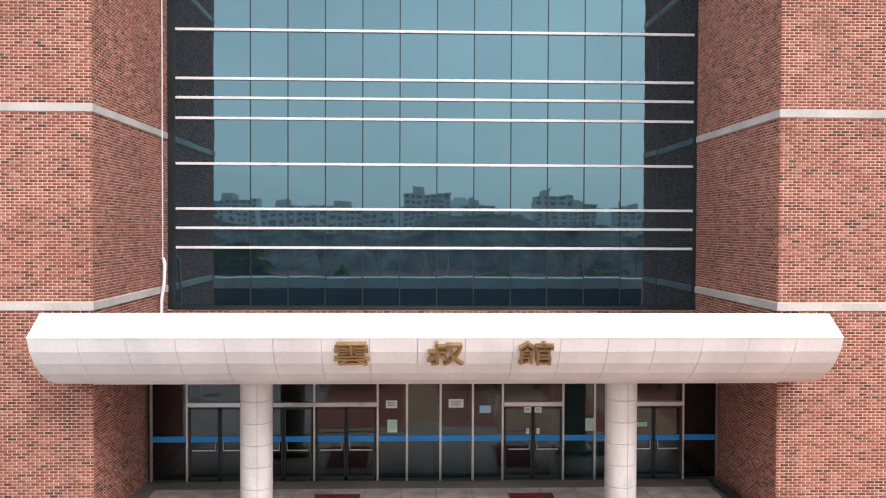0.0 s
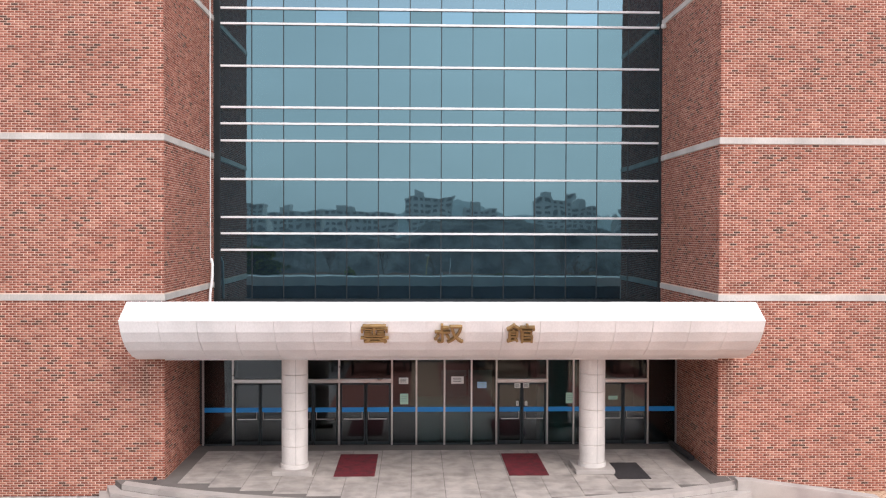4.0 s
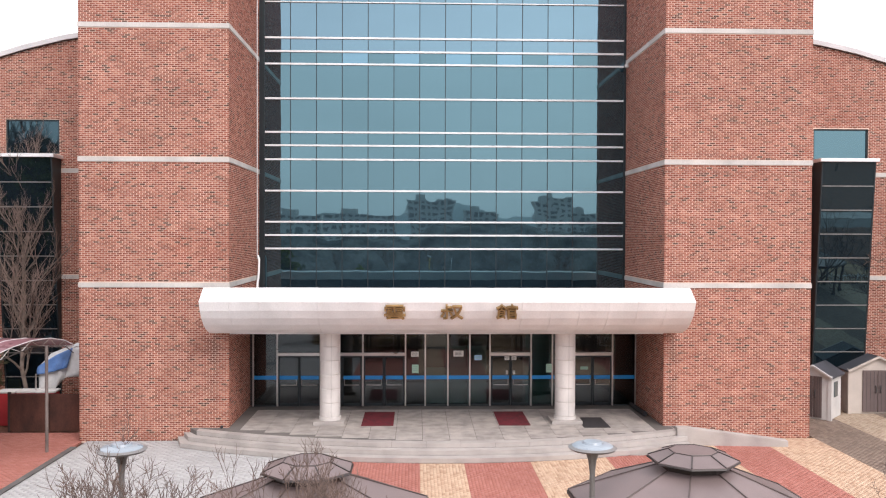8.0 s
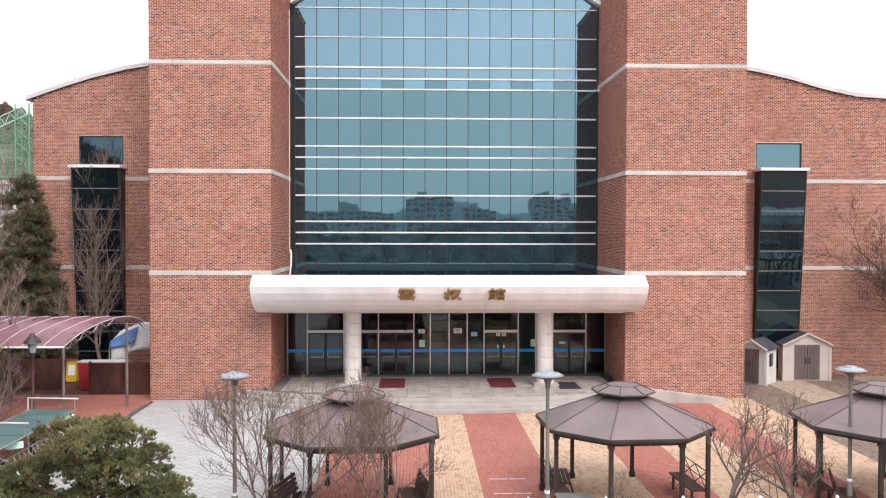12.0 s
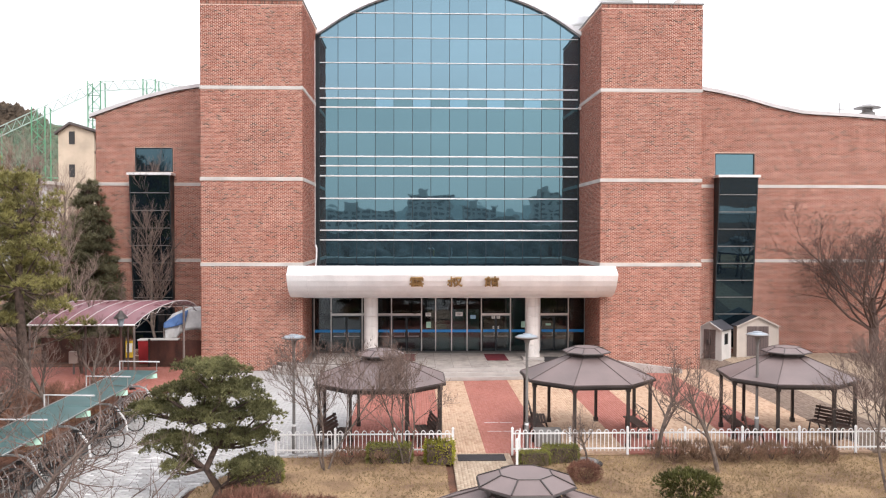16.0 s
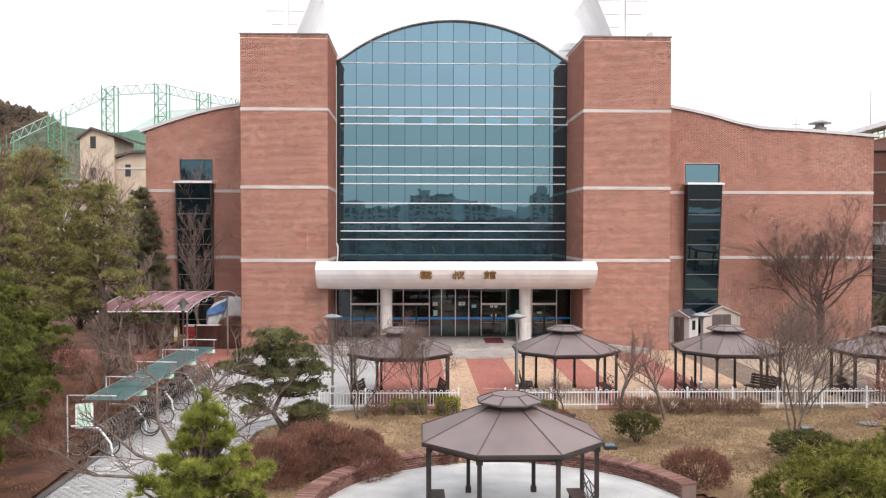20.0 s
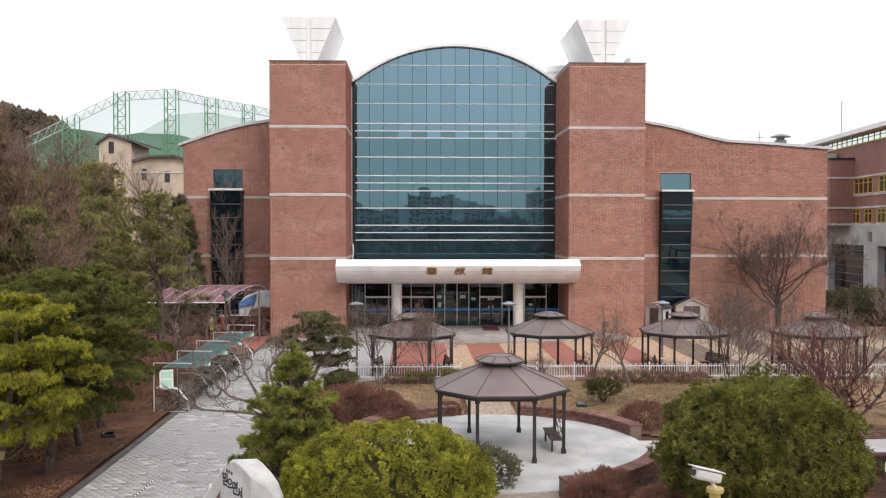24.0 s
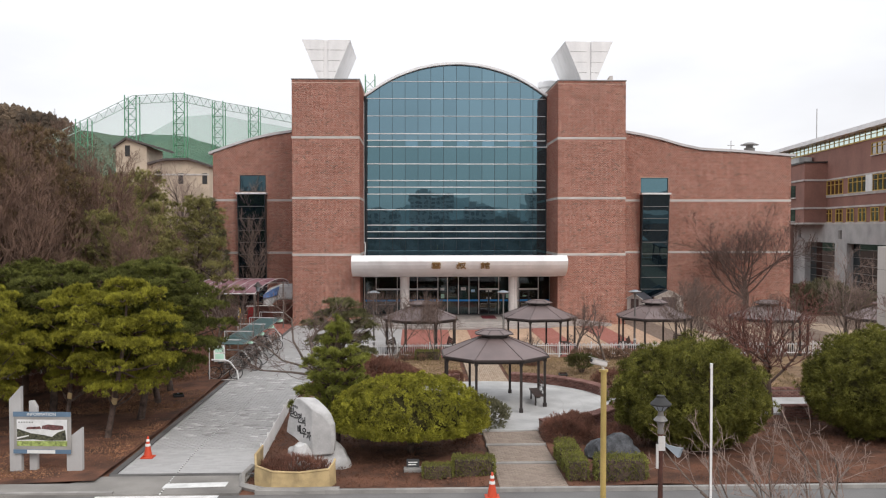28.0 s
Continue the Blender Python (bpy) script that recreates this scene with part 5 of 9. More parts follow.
    for k, (x, y) in enumerate(o8):
        part("lantern_hip", Geo().tube([(x * 0.84, y * 0.84, 2.98), (x * 0.46, y * 0.46, 3.12)], 0.015, 4), M["brown_metal"], gz)
    # lattice panels and seats on two sides
    for i, (p, q) in enumerate(((c[1], c[2]), (c[5], c[6]))):
        a, b = Vector((*p, 0)) * 0.93, Vector((*q, 0)) * 0.93
        lat = Geo()
        d = b - a
        for s, e in ((0.05, 0.5), (0.5, 0.95)):
            lat.tube([a + d * s + Vector((0, 0, 0.42)), a + d * e + Vector((0, 0, 0.92))], 0.014, 4)
            lat.tube([a + d * s + Vector((0, 0, 0.92)), a + d * e + Vector((0, 0, 0.42))], 0.014, 4)
        for z in (0.42, 0.67, 0.92):
            lat.tube([a + d * 0.03 + Vector((0, 0, z)), a + d * 0.97 + Vector((0, 0, z))], 0.016, 4)
        part("lattice", lat, M["brown_metal"], gz)
        s = -1 if a.x > 0 else 1
        part("seat", Geo().box(min(a.x + 0.05 * s, a.x + 0.42 * s), max(a.x + 0.05 * s, a.x + 0.42 * s), -0.85, 0.85, 0.40, 0.45), M["bench_wood"], gz)
        for y in (-0.7, 0.7):
            part("seat_leg", Geo().box(a.x + 0.35 * s - 0.03, a.x + 0.35 * s + 0.03, y - 0.03, y + 0.03, 0, 0.40), M["brown_metal"], gz)
    return gz


GZ = gazebo()
GZ.matrix_basis = pose(RCX, RCY, 0.11)
for x, y, turn in ((-3.08, -14.45, 0), (4.15, -13.9, 3), (11.28, -14.0, -6), (18.1, -14.7, 4), (25.0, -15.4, -4)):
    copy_thing(GZ, pose(x, y, 0.0, 0, 0, turn))


def garden_bench():
    b = thing("garden_bench", 0, 0, 0, "dark slatted garden bench with a raked back", "bench", "benches in the gazebos")
    for k in range(4):
        part("seat_slat", Geo().box(-0.75, 0.75, -0.22 + 0.11 * k, -0.13 + 0.11 * k, 0.41, 0.44), M["bench_wood"], b)
    for k in range(4):
        part("back_slat", Geo().box(-0.75, 0.75, -0.015, 0.015, 0.05 + 0.12 * k, 0.14 + 0.12 * k, pose(0, 0.24, 0.44, -14)), M["bench_wood"], b)
    for x in (-0.6, 0.6):
        part("leg", Geo().tube([(x, -0.30, 0), (x, -0.2, 0.42), (x, 0.24, 0.42), (x, 0.38, 0.95)], 0.03, 5).tube([(x, 0.24, 0.42), (x, 0.42, 0)], 0.03, 5), M["brown_metal"], b)
    return b


BN = garden_bench()
BN.matrix_basis = pose(-4.5, -15.2, 0, 0, 0, 75)
for x, y, turn in ((-1.6, -14.9, -80), (2.6, -13.2, 85), (9.7, -15.2, 70), (12.7, -14.3, -60), (16.6, -14.4, 80), (23.3, -15.0, 70)):
    copy_thing(BN, pose(x, y, 0, 0, 0, turn))

# ---------------------------------------------------------------- white hoop fence
FENCE_Y = -16.62


def hoop_fence(length=1.86):
    f = thing("hoop_fence", 0, 0, 0, "white hoop-topped steel fence length along the lawn", "fence", "fence panels")
    part("post", Geo().box(-0.035, 0.035, -0.035, 0.035, 0, 0.86).lathe([(0.05, 0.86), (0.03, 0.90), (0.005, 0.92)], n=8), M["fence_white"], f)
    for z in (0.18, 0.68):
        part("rail", Geo().box(0.035, length - 0.035, -0.018, 0.018, z, z + 0.045), M["fence_white"], f)
    n = 7
    w = (length - 0.07) / n
    pts = [(-w * 0.25, 0, 0.12)] + [(-w * 0.25 * math.cos(a), 0, 0.74 + w * 0.28 * math.sin(a)) for a in np.linspace(0, math.pi, 7)] + [(w * 0.25, 0, 0.12)]
    me = Geo().tube(pts, 0.014, 5).mesh("hoop")
    for k in range(n):
        link("hoop", me, M["fence_white"], f, m=pose(0.035 + w * (k + 0.5), 0, 0))
    return f


FP = hoop_fence()
FP.matrix_basis = pose(-6.33, FENCE_Y, 0)
for x in (-4.45, -2.57):
    copy_thing(FP, pose(x, FENCE_Y, 0))
copy_thing(FP, pose(1.20, -18.1, 0, 0, 0, 80))
for k in range(16):
    copy_thing(FP, pose(1.22 + 1.87 * k, FENCE_Y + 0.02 * math.sin(k), 0))
en = part("fence_post", Geo().box(-0.035, 0.035, -0.035, 0.035, 0, 0.86).lathe([(0.05, 0.86), (0.03, 0.90), (0.005, 0.92)], n=8), M["fence_white"], m=pose(-0.69, FENCE_Y, 0))
tagged(en, "white fence post at the gate", "post")
tagged(part("door_mat", Geo().box(-0.55, 0.95, -17.35, -16.62, 0.02, 0.04), M["mat_black"]), "dark rubber mat across the garden path", "mat")


# ---------------------------------------------------------------- lamps
def disc_lamp():
    l = thing("street_lamp", 0, 0, 0, "slender grey garden lamp with a flat round disc head", "lamp", "disc-headed lamps")
    part("base", Geo().lathe([(0.075, 0), (0.075, 0.85), (0.06, 0.88)], n=12), M["gray_metal"], l, smooth=True)
    part("collar", Geo().lathe([(0.068, 0.88), (0.068, 0.95)], n=12), M["white_metal"], l, "pale ring")
    part("pole", Geo().lathe([(0.05, 0.95), (0.045, 3.35), (0.07, 3.55), (0.11, 3.68)], n=12), M["gray_metal"], l, smooth=True)
    part("head", Geo().lathe([(0.10, 3.66), (0.37, 3.73), (0.395, 3.76), (0.33, 3.785)], n=28), M["gray_metal"], l, smooth=True)
    part("disc", Geo().lathe([(0.33, 3.785), (0.30, 3.81), (0.17, 3.825), (0.15, 3.86), (0.04, 3.875)], n=28), M["lamp_glass"], l, "pale round lens", smooth=True)
    return l


DL = disc_lamp()
DL.matrix_basis = pose(-5.82, -16.2, 0)
copy_thing(DL, pose(1.74, -16.2, 0))
copy_thing(DL, pose(9.75, -15.2, -0.06))

# ---------------------------------------------------------------- ring wall round the plaza
CAP_CELLS = []


def ring_wall(a0, a1):
    w = thing("ring_wall", RCX, RCY, 0, "low curved brick wall with a brick-on-edge coping", "wall", "curved garden walls", kind="structure")
    n = max(3, int((a1 - a0) / 5))
    aa = [radians(a0 + (a1 - a0) * k / n) for k in range(n + 1)]
    r0, r1 = 5.0, 5.42
    poly = [(r1 * math.cos(a), r1 * math.sin(a)) for a in aa] + [(r0 * math.cos(a), r0 * math.sin(a)) for a in aa[::-1]]
    part("core", Geo().prism(poly, -0.05, 0.44, "z"), M["wall_mortar"], w)
    v, q = [], []
    def block(pts):
        base = len(v)
        v.extend(pts)
        q.extend([tuple(base + i for i in f) for f in ((0, 1, 2, 3), (4, 7, 6, 5), (0, 4, 5, 1), (1, 5, 6, 2), (2, 6, 7, 3), (3, 7, 4, 0))])
    for rr, sgn in ((r0, -1), (r1, 1)):
        for row in range(6):
            z0 = 0.04 + row * 0.067
            st = 0.2 / rr
            a = radians(a0) + (row % 2) * st / 2
            while a + st * 0.5 < radians(a1):
                b = min(a + st * 0.94, radians(a1))
                p = []
                for z in (z0, z0 + 0.056):
                    for r in (rr - 0.004 * sgn, rr + 0.010 * sgn):
                        p.append((r, z))
                pts = [(r * math.cos(t), r * math.sin(t), z) for z in (z0, z0 + 0.056) for t, r in ((a, rr), (b, rr), (b, rr + 0.010 * sgn), (a, rr + 0.010 * sgn))]
                block(pts)
                a += st
    tagged(link("bricks", quads_mesh("bricks", np.array(v), np.array(q)), WALL_CAP, w), kind="stuff")
    k = 0
    st = 0.1 / 5.2
    a = radians(a0)
    while a + st * 0.9 < radians(a1):
        CAP_CELLS.append((w, a + st / 2))
        a += st


for a0, a1 in ((15, 76), (104, 237), (284, 338)):
    ring_wall(a0, a1)
cap_me = Geo().add([(4.95, -0.046, 0.44), (5.47, -0.049, 0.44), (5.47, 0.049, 0.44), (4.95, 0.046, 0.44), (4.955, -0.043, 0.505), (5.465, -0.046, 0.505), (5.465, 0.046, 0.505), (4.955, 0.043, 0.505)], [(3, 2, 1, 0), (4, 5, 6, 7), (0, 1, 5, 4), (1, 2, 6, 5), (2, 3, 7, 6), (3, 0, 4, 7)]).mesh("coping_brick")
CAP_ONE = brick_mat("red_coping_brick_single", [(0.0, (0.13, 0.065, 0.052)), (0.5, (0.19, 0.095, 0.078)), (1.0, (0.26, 0.145, 0.125))], island=False)

# ---------------------------------------------------------------- trees
def bare_tree(name, height, spread, seed, label, stems=1, bark="tree_bark", twig="twig", levels=4, lean=0.25, group="bare trees", fork=0.3, radius=None, up=0.25, density=1.0, trunk=0.62, limb=0.0, fan=None, thin=0.005, first=7, aim=None):
    """A leafless tree: tapered stems that fork into limbs, branches and fine twigs."""
    rnd = random.Random(seed)
    wood, fine = Geo(), Geo()
    radius = radius or 0.012 * height + 0.02

    def grow(p, d, length, r, level):
        n = 5 if level < 2 else 3
        pts, q, dd = [p.copy()], p.copy(), d.copy()
        for k in range(n):
            dd = (dd + Vector((rnd.gauss(0, 0.13), rnd.gauss(0, 0.13), rnd.gauss(0, 0.08) + 0.05))).normalized()
            q = q + dd * length / n
            pts.append(q.copy())
        tip = r * (0.55 if level < levels else 0.35)
        rad = [r + (tip - r) * i / n for i in range(n + 1)]
        (wood if level < 2 else fine).tube(pts, rad, 7 if level == 0 else 5 if level == 1 else 3, caps=level < 2)
        if level >= levels:
            return
        kids = {0: first, 1: 6, 2: 5, 3: 4}.get(level, 3)
        kids = max(2, round(kids * density))
        for i in range(kids):
            s = fork + (1 - fork) * (i + rnd.random()) / kids
            j = min(int(s * n), n - 1)
            base = pts[j].lerp(pts[j + 1], s * n - j)
            axis = (pts[j + 1] - pts[j]).normalized()
            az = 2.399 * i + rnd.uniform(0, 1.2)
            side = axis.orthogonal().normalized()
            side = (side * math.cos(az) + axis.cross(side) * math.sin(az))
            wide = fan if fan and level == 0 else spread
            out = (axis * rnd.uniform(0.45, 0.95) + side * wide * rnd.uniform(0.6, 1.1) + Vector((0, 0, up))).normalized()
            ln = height * limb * rnd.uniform(0.75, 1.1) if limb and level == 0 else length * rnd.uniform(0.45, 0.68) * (1.15 - 0.45 * s)
            grow(base, out, ln, max(r * 0.52 * (1.1 - 0.5 * s), thin), level + 1)

    for s in range(stems):
        a = 2 * math.pi * s / max(stems, 1) + rnd.uniform(0, 1) if aim is None else aim + rnd.uniform(-0.5, 0.5)
        d = Vector((math.cos(a) * lean, math.sin(a) * lean, 1)).normalized() if stems > 1 else Vector((rnd.gauss(0, 0.06), rnd.gauss(0, 0.06), 1)).normalized()
        grow(Vector((0.08 * math.cos(a) * (stems > 1), 0.08 * math.sin(a) * (stems > 1), -0.1)), d, height * trunk, radius / math.sqrt(stems), 0)
    t = thing(name, 0, 0, 0, label, "tree", group)
    part("trunk", wood, M[bark], t, smooth=50)
    part("crown", fine, M[twig], t, "fine bare twigs")
    return t


def put(ob, x, y, z=0.0, turn=0.0, s=1.0, sz=None):
    m = pose(x, y, z, 0, 0, turn) @ Matrix.Diagonal((s, s, sz or s, 1))
    if ob.get("placed"):
        return copy_thing(ob, m)
    ob.matrix_basis = m
    ob["placed"] = 1
    return ob


def tuft_mesh(name, centers, dirs, k, length, width, seed, spread=0.9):
    """Needle or leaf tufts: k slim blades from each centre."""
    r = np.random.default_rng(seed)
    n = len(centers)
    c = np.repeat(centers, k, 0)
    d = np.repeat(dirs, k, 0) + r.normal(0, spread * 0.6, (n * k, 3))
    d /= np.linalg.norm(d, axis=1, keepdims=True) + 1e-9
    side = np.cross(d, r.normal(0, 1, (n * k, 3)))
    side /= np.linalg.norm(side, axis=1, keepdims=True) + 1e-9
    ln = length * r.uniform(0.6, 1.25, (n * k, 1))
    w = width * r.uniform(0.7, 1.3, (n * k, 1))
    v = np.stack([c + side * w, c + d * ln, c - side * w], 1).reshape(-1, 3)
    q = np.arange(n * k * 3).reshape(-1, 3)
    return quads_mesh(name, v, q)


def pad_points(r, cx, cy, cz, rx, ry, rz, n, under=0.25, puff=0.0, clump=13):
    """Points and outward directions over a flattened pad, most of them on its upper side."""
    u = r.normal(0, 1, (n, 3))
    u /= np.linalg.norm(u, axis=1, keepdims=True)
    flip = (u[:, 2] < 0) & (r.random(n) > under)
    u[flip, 2] *= -1
    rad = r.uniform(0.72, 1.04, (n, 1)) * (1 + 0.12 * np.sin(7 * u[:, :1] + 5 * u[:, 1:2] + cx))
    p = u * rad * np.array([rx, ry, rz]) + np.array([cx, cy, cz])
    d = u / np.array([rx, ry, rz])
    d /= np.linalg.norm(d, axis=1, keepdims=True)
    if puff:
        # tufts gather into puffs, with dark gaps between them
        m = max(3, n // clump)
        home = r.integers(0, m, n)
        w = r.normal(0, 1, (n, 3))
        w /= np.linalg.norm(w, axis=1, keepdims=True)
        w[:, 2] = np.abs(w[:, 2]) * 0.9
        w += 0.35 * d[home]
        size = puff * r.uniform(0.7, 1.3, (m, 1))[home]
        p = p[home] + w * size * r.uniform(0.75, 1.05, (n, 1))
        d = w / np.linalg.norm(w, axis=1, keepdims=True)
    d[:, 2] += 0.35
    return p, d


def blob(g, cx, cy, cz, rx, ry, rz, n=8):
    """A rough egg-shaped mass, used for far tree crowns."""
    base = len(g.v)
    rings = ((0.0, -1.0), (0.75, -0.66), (1.0, 0.0), (0.75, 0.66), (0.0, 1.0))
    for i, (r, h) in enumerate(rings):
        for k in range(n):
            a = 2 * math.pi * k / n
            w = 1 + 0.22 * noise.noise(Vector((cx * 3 + math.cos(a), cy * 3 + math.sin(a), cz * 3 + h)))
            g.v.append((cx + rx * r * w * math.cos(a), cy + ry * r * w * math.sin(a), cz + rz * h * w))
    for i in range(len(rings) - 1):
        for k in range(n):
            a, b = base + i * n + k, base + i * n + (k + 1) % n
            g.f.append((a, b, b + n, a + n))


def pine(name, pads, seed, label, needle="pine_needle", trunk=None, per=75, k=12, length=0.15, width=0.012, group="pines", bark="pine_bark", spread=0.9, category="tree", puff=0.16, tag=False, clump=11):
    """A pine built from foliage pads (x, y, z, rx, ry, rz) carried on limbs that spring from the trunk line."""
    r = np.random.default_rng(seed)
    rnd = random.Random(seed)
    t = thing(name, 0, 0, 0, label, category, group)
    trunk = trunk or [(0, 0, -0.1), (0.05, 0, 0.6), (0.0, 0.05, 1.4)]
    wood = Geo()
    n = len(trunk)
    top_r = 0.05
    base_r = 0.07 + 0.022 * trunk[-1][2]
    wood.tube(trunk, [base_r + (top_r - base_r) * i / (n - 1) for i in range(n)], 8)
    ps, ds = [], []
    for cx, cy, cz, rx, ry, rz in pads:
        area = math.pi * rx * ry + 1.5 * (rx + ry) * rz
        cnt = max(8, int(area * per))
        p, d = pad_points(r, cx, cy, cz, rx, ry, rz, cnt, 0.25, puff, clump)
        ps.append(p)
        ds.append(d)
        best = min(trunk, key=lambda q: (q[0] - cx) ** 2 + (q[1] - cy) ** 2 + 2.5 * (q[2] - (cz - 0.35)) ** 2)
        a, b = Vector(best), Vector((cx, cy, cz - 0.15 * rz))
        mid = a.lerp(b, 0.5) + Vector((rnd.uniform(-0.1, 0.1), rnd.uniform(-0.1, 0.1), -0.08))
        if (b - a).length > 0.15:
            wood.tube([a, mid, b], [0.05, 0.035, 0.018], 5)
        for i in range(4):
            q = p[r.integers(0, len(p))]
            wood.tube([b, b.lerp(Vector(q), 0.95)], [0.014, 0.006], 3)
    part("trunk", wood, M[bark], t, smooth=50)
    if tag:
        a, b = Vector(trunk[1]), Vector(trunk[2])
        rr = base_r * 0.86
        part("trunk_wrap", Geo().tube([a.lerp(b, 0.1), a.lerp(b, 0.28)], [rr, rr * 0.97], 8), M["burlap"], t, "pale wrap round the trunk")
    me = tuft_mesh("crown", np.concatenate(ps), np.concatenate(ds), k, length, width, seed + 1, spread)
    link("crown", me, M[needle], t, "dense tufts of needles")
    return t


def dome_tree(name, rx, ry, zc, up, down, n, k, length, width, label, needle, trunk, seed, lump=0.07, fine=0.035, scale=1.6, reach=0.12, puff=0.1, clump=8):
    """A clipped, rounded crown: tufts all over an uneven egg, a dark core for the inner shade, limbs below."""
    r = np.random.default_rng(seed)
    t = thing(name, 0, 0, 0, label, "tree", "pines")
    u = r.normal(0, 1, (n, 3))
    u /= np.linalg.norm(u, axis=1, keepdims=True)
    size = np.array([[rx, ry, up if q[2] > 0 else down] for q in u])
    lumps = np.array([lump * noise.noise(Vector(q) * scale * 2) + fine * noise.noise(Vector(q) * scale * 7) for q in u])[:, None]
    p = u * size * (1 + lumps - 0.24 * r.random((n, 1)) ** 1.6)
    d = u / size
    d /= np.linalg.norm(d, axis=1, keepdims=True)
    # tufts gather into puffs
    m = n // clump
    home = r.integers(0, m, n)
    w = r.normal(0, 1, (n, 3))
    w /= np.linalg.norm(w, axis=1, keepdims=True)
    w += 0.75 * d[home]
    w /= np.linalg.norm(w, axis=1, keepdims=True)
    p = p[home] + w * puff * r.uniform(0.7, 1.3, (m, 1))[home] * r.uniform(0.7, 1.0, (n, 1))
    d = w
    d[:, 2] += 0.35
    p[:, 2] += zc
    link("crown", tuft_mesh("crown", p, d, k, length, width, seed + 1, 1.7), M[needle], t, "dense tufts of needles")
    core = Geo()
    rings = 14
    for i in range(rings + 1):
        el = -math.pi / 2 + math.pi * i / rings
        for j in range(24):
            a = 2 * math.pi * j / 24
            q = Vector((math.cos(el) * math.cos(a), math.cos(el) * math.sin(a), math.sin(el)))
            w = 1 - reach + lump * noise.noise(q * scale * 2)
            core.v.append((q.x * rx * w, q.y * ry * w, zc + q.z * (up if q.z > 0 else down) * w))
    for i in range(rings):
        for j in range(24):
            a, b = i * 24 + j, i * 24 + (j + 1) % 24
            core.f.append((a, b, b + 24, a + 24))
    part("inner_crown", core, M["inner_shade"], t, "dark core whose colour stands for the shade inside the crown", smooth=60)
    wood = Geo().tube(trunk, [0.13, 0.11, 0.08], 8)
    rnd = random.Random(seed)
    for j in range(7):
        a = 2 * math.pi * j / 7
        wood.tube([trunk[1], (0.45 * rx * math.cos(a), 0.45 * ry * math.sin(a), zc - 0.55 * down), (0.75 * rx * math.cos(a), 0.75 * ry * math.sin(a), zc - 0.2 * down)], [0.07, 0.05, 0.02], 5)
    part("trunk", wood, M["pine_bark"], t, smooth=50)
    return t


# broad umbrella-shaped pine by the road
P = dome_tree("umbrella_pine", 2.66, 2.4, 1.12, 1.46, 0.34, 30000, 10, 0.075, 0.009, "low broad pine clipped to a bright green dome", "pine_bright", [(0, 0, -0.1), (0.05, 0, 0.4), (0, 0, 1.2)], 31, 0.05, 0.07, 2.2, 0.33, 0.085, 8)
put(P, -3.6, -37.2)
# slender young pine by the driveway
tiers = []
rt = random.Random(8)
for k in range(8):
    z = 0.72 + 0.42 * k
    rad = 1.72 * (1 - k / 8.4)
    arms = 6 if k < 5 else 5
    for j in range(arms):
        a = 2 * math.pi * j / arms + 0.9 * k + rt.uniform(-0.3, 0.3)
        reach = min(rad * rt.uniform(0.6, 1.15), 1.42)
        for f in (0.35, 0.6, 0.82, 1.0):
            if f < 0.5 and k > 5:
                continue
            q = 0.11 + 0.055 * rad
            tiers.append((reach * f * math.cos(a), reach * f * math.sin(a), z + 0.30 * f * reach + rt.uniform(-0.04, 0.04), q, q, 0.10 + 0.06 * f))
for dx, dy, z in ((0, 0, 4.0), (0.13, 0.05, 3.72), (-0.12, 0.08, 3.62), (0.03, -0.14, 3.66), (0.2, -0.1, 3.45), (-0.2, -0.05, 3.4)):
    tiers.append((dx, dy, z, 0.05, 0.05, 0.34))
P = pine("young_pine", tiers, 32, "slender young pine with loose whorls and upright shoots", "pine_mid", [(0, 0, -0.1), (0, 0, 1.0), (0.02, 0, 2.0), (0.03, 0, 2.9), (0, 0, 4.0)], per=330, k=20, length=0.13, width=0.006, puff=0.06, clump=7)
put(P, -6.2, -35.8, 0, 0, 1.05)
# clipped cloud pine on the lawn
rc = random.Random(12)
cloud = []
for cx, cz, half, cnt in ((0.0, 3.55, 0.85, 9), (-0.55, 3.0, 0.8, 8), (0.65, 2.95, 0.85, 8), (-1.35, 2.45, 0.62, 6), (1.30, 2.35, 0.6, 6), (-0.1, 2.35, 0.7, 6), (1.25, 1.72, 0.55, 5), (-1.1, 1.55, 0.6, 6), (0.2, 1.75, 0.55, 4), (1.15, 0.95, 0.65, 6), (-0.75, 1.0, 0.45, 3)):
    for j in range(cnt):
        a = 2.4 * j + rc.uniform(-0.4, 0.4)
        q = half * math.sqrt((j + 0.3) / cnt)
        p = rc.uniform(0.30, 0.47)
        cloud.append((cx + q * math.cos(a), 0.9 * q * math.sin(a) + rc.uniform(-0.25, 0.25), cz + 0.16 * (1 - q / half) + rc.uniform(-0.1, 0.1), p, p, 0.21))
P = pine("cloud_pine", cloud, 33, "clipped cloud pine with separate dark foliage pads and bent limbs", "cloud_needle", [(0.1, 0, -0.1), (0.28, 0.05, 0.45), (-0.08, 0, 1.0), (0.22, 0, 1.6), (-0.05, 0, 2.3), (0.05, 0, 3.1)], per=420, k=18, length=0.075, width=0.0075, puff=0.09, clump=5)
put(P, -7.3, -21.4, 0, 0, 0.90, 0.98)
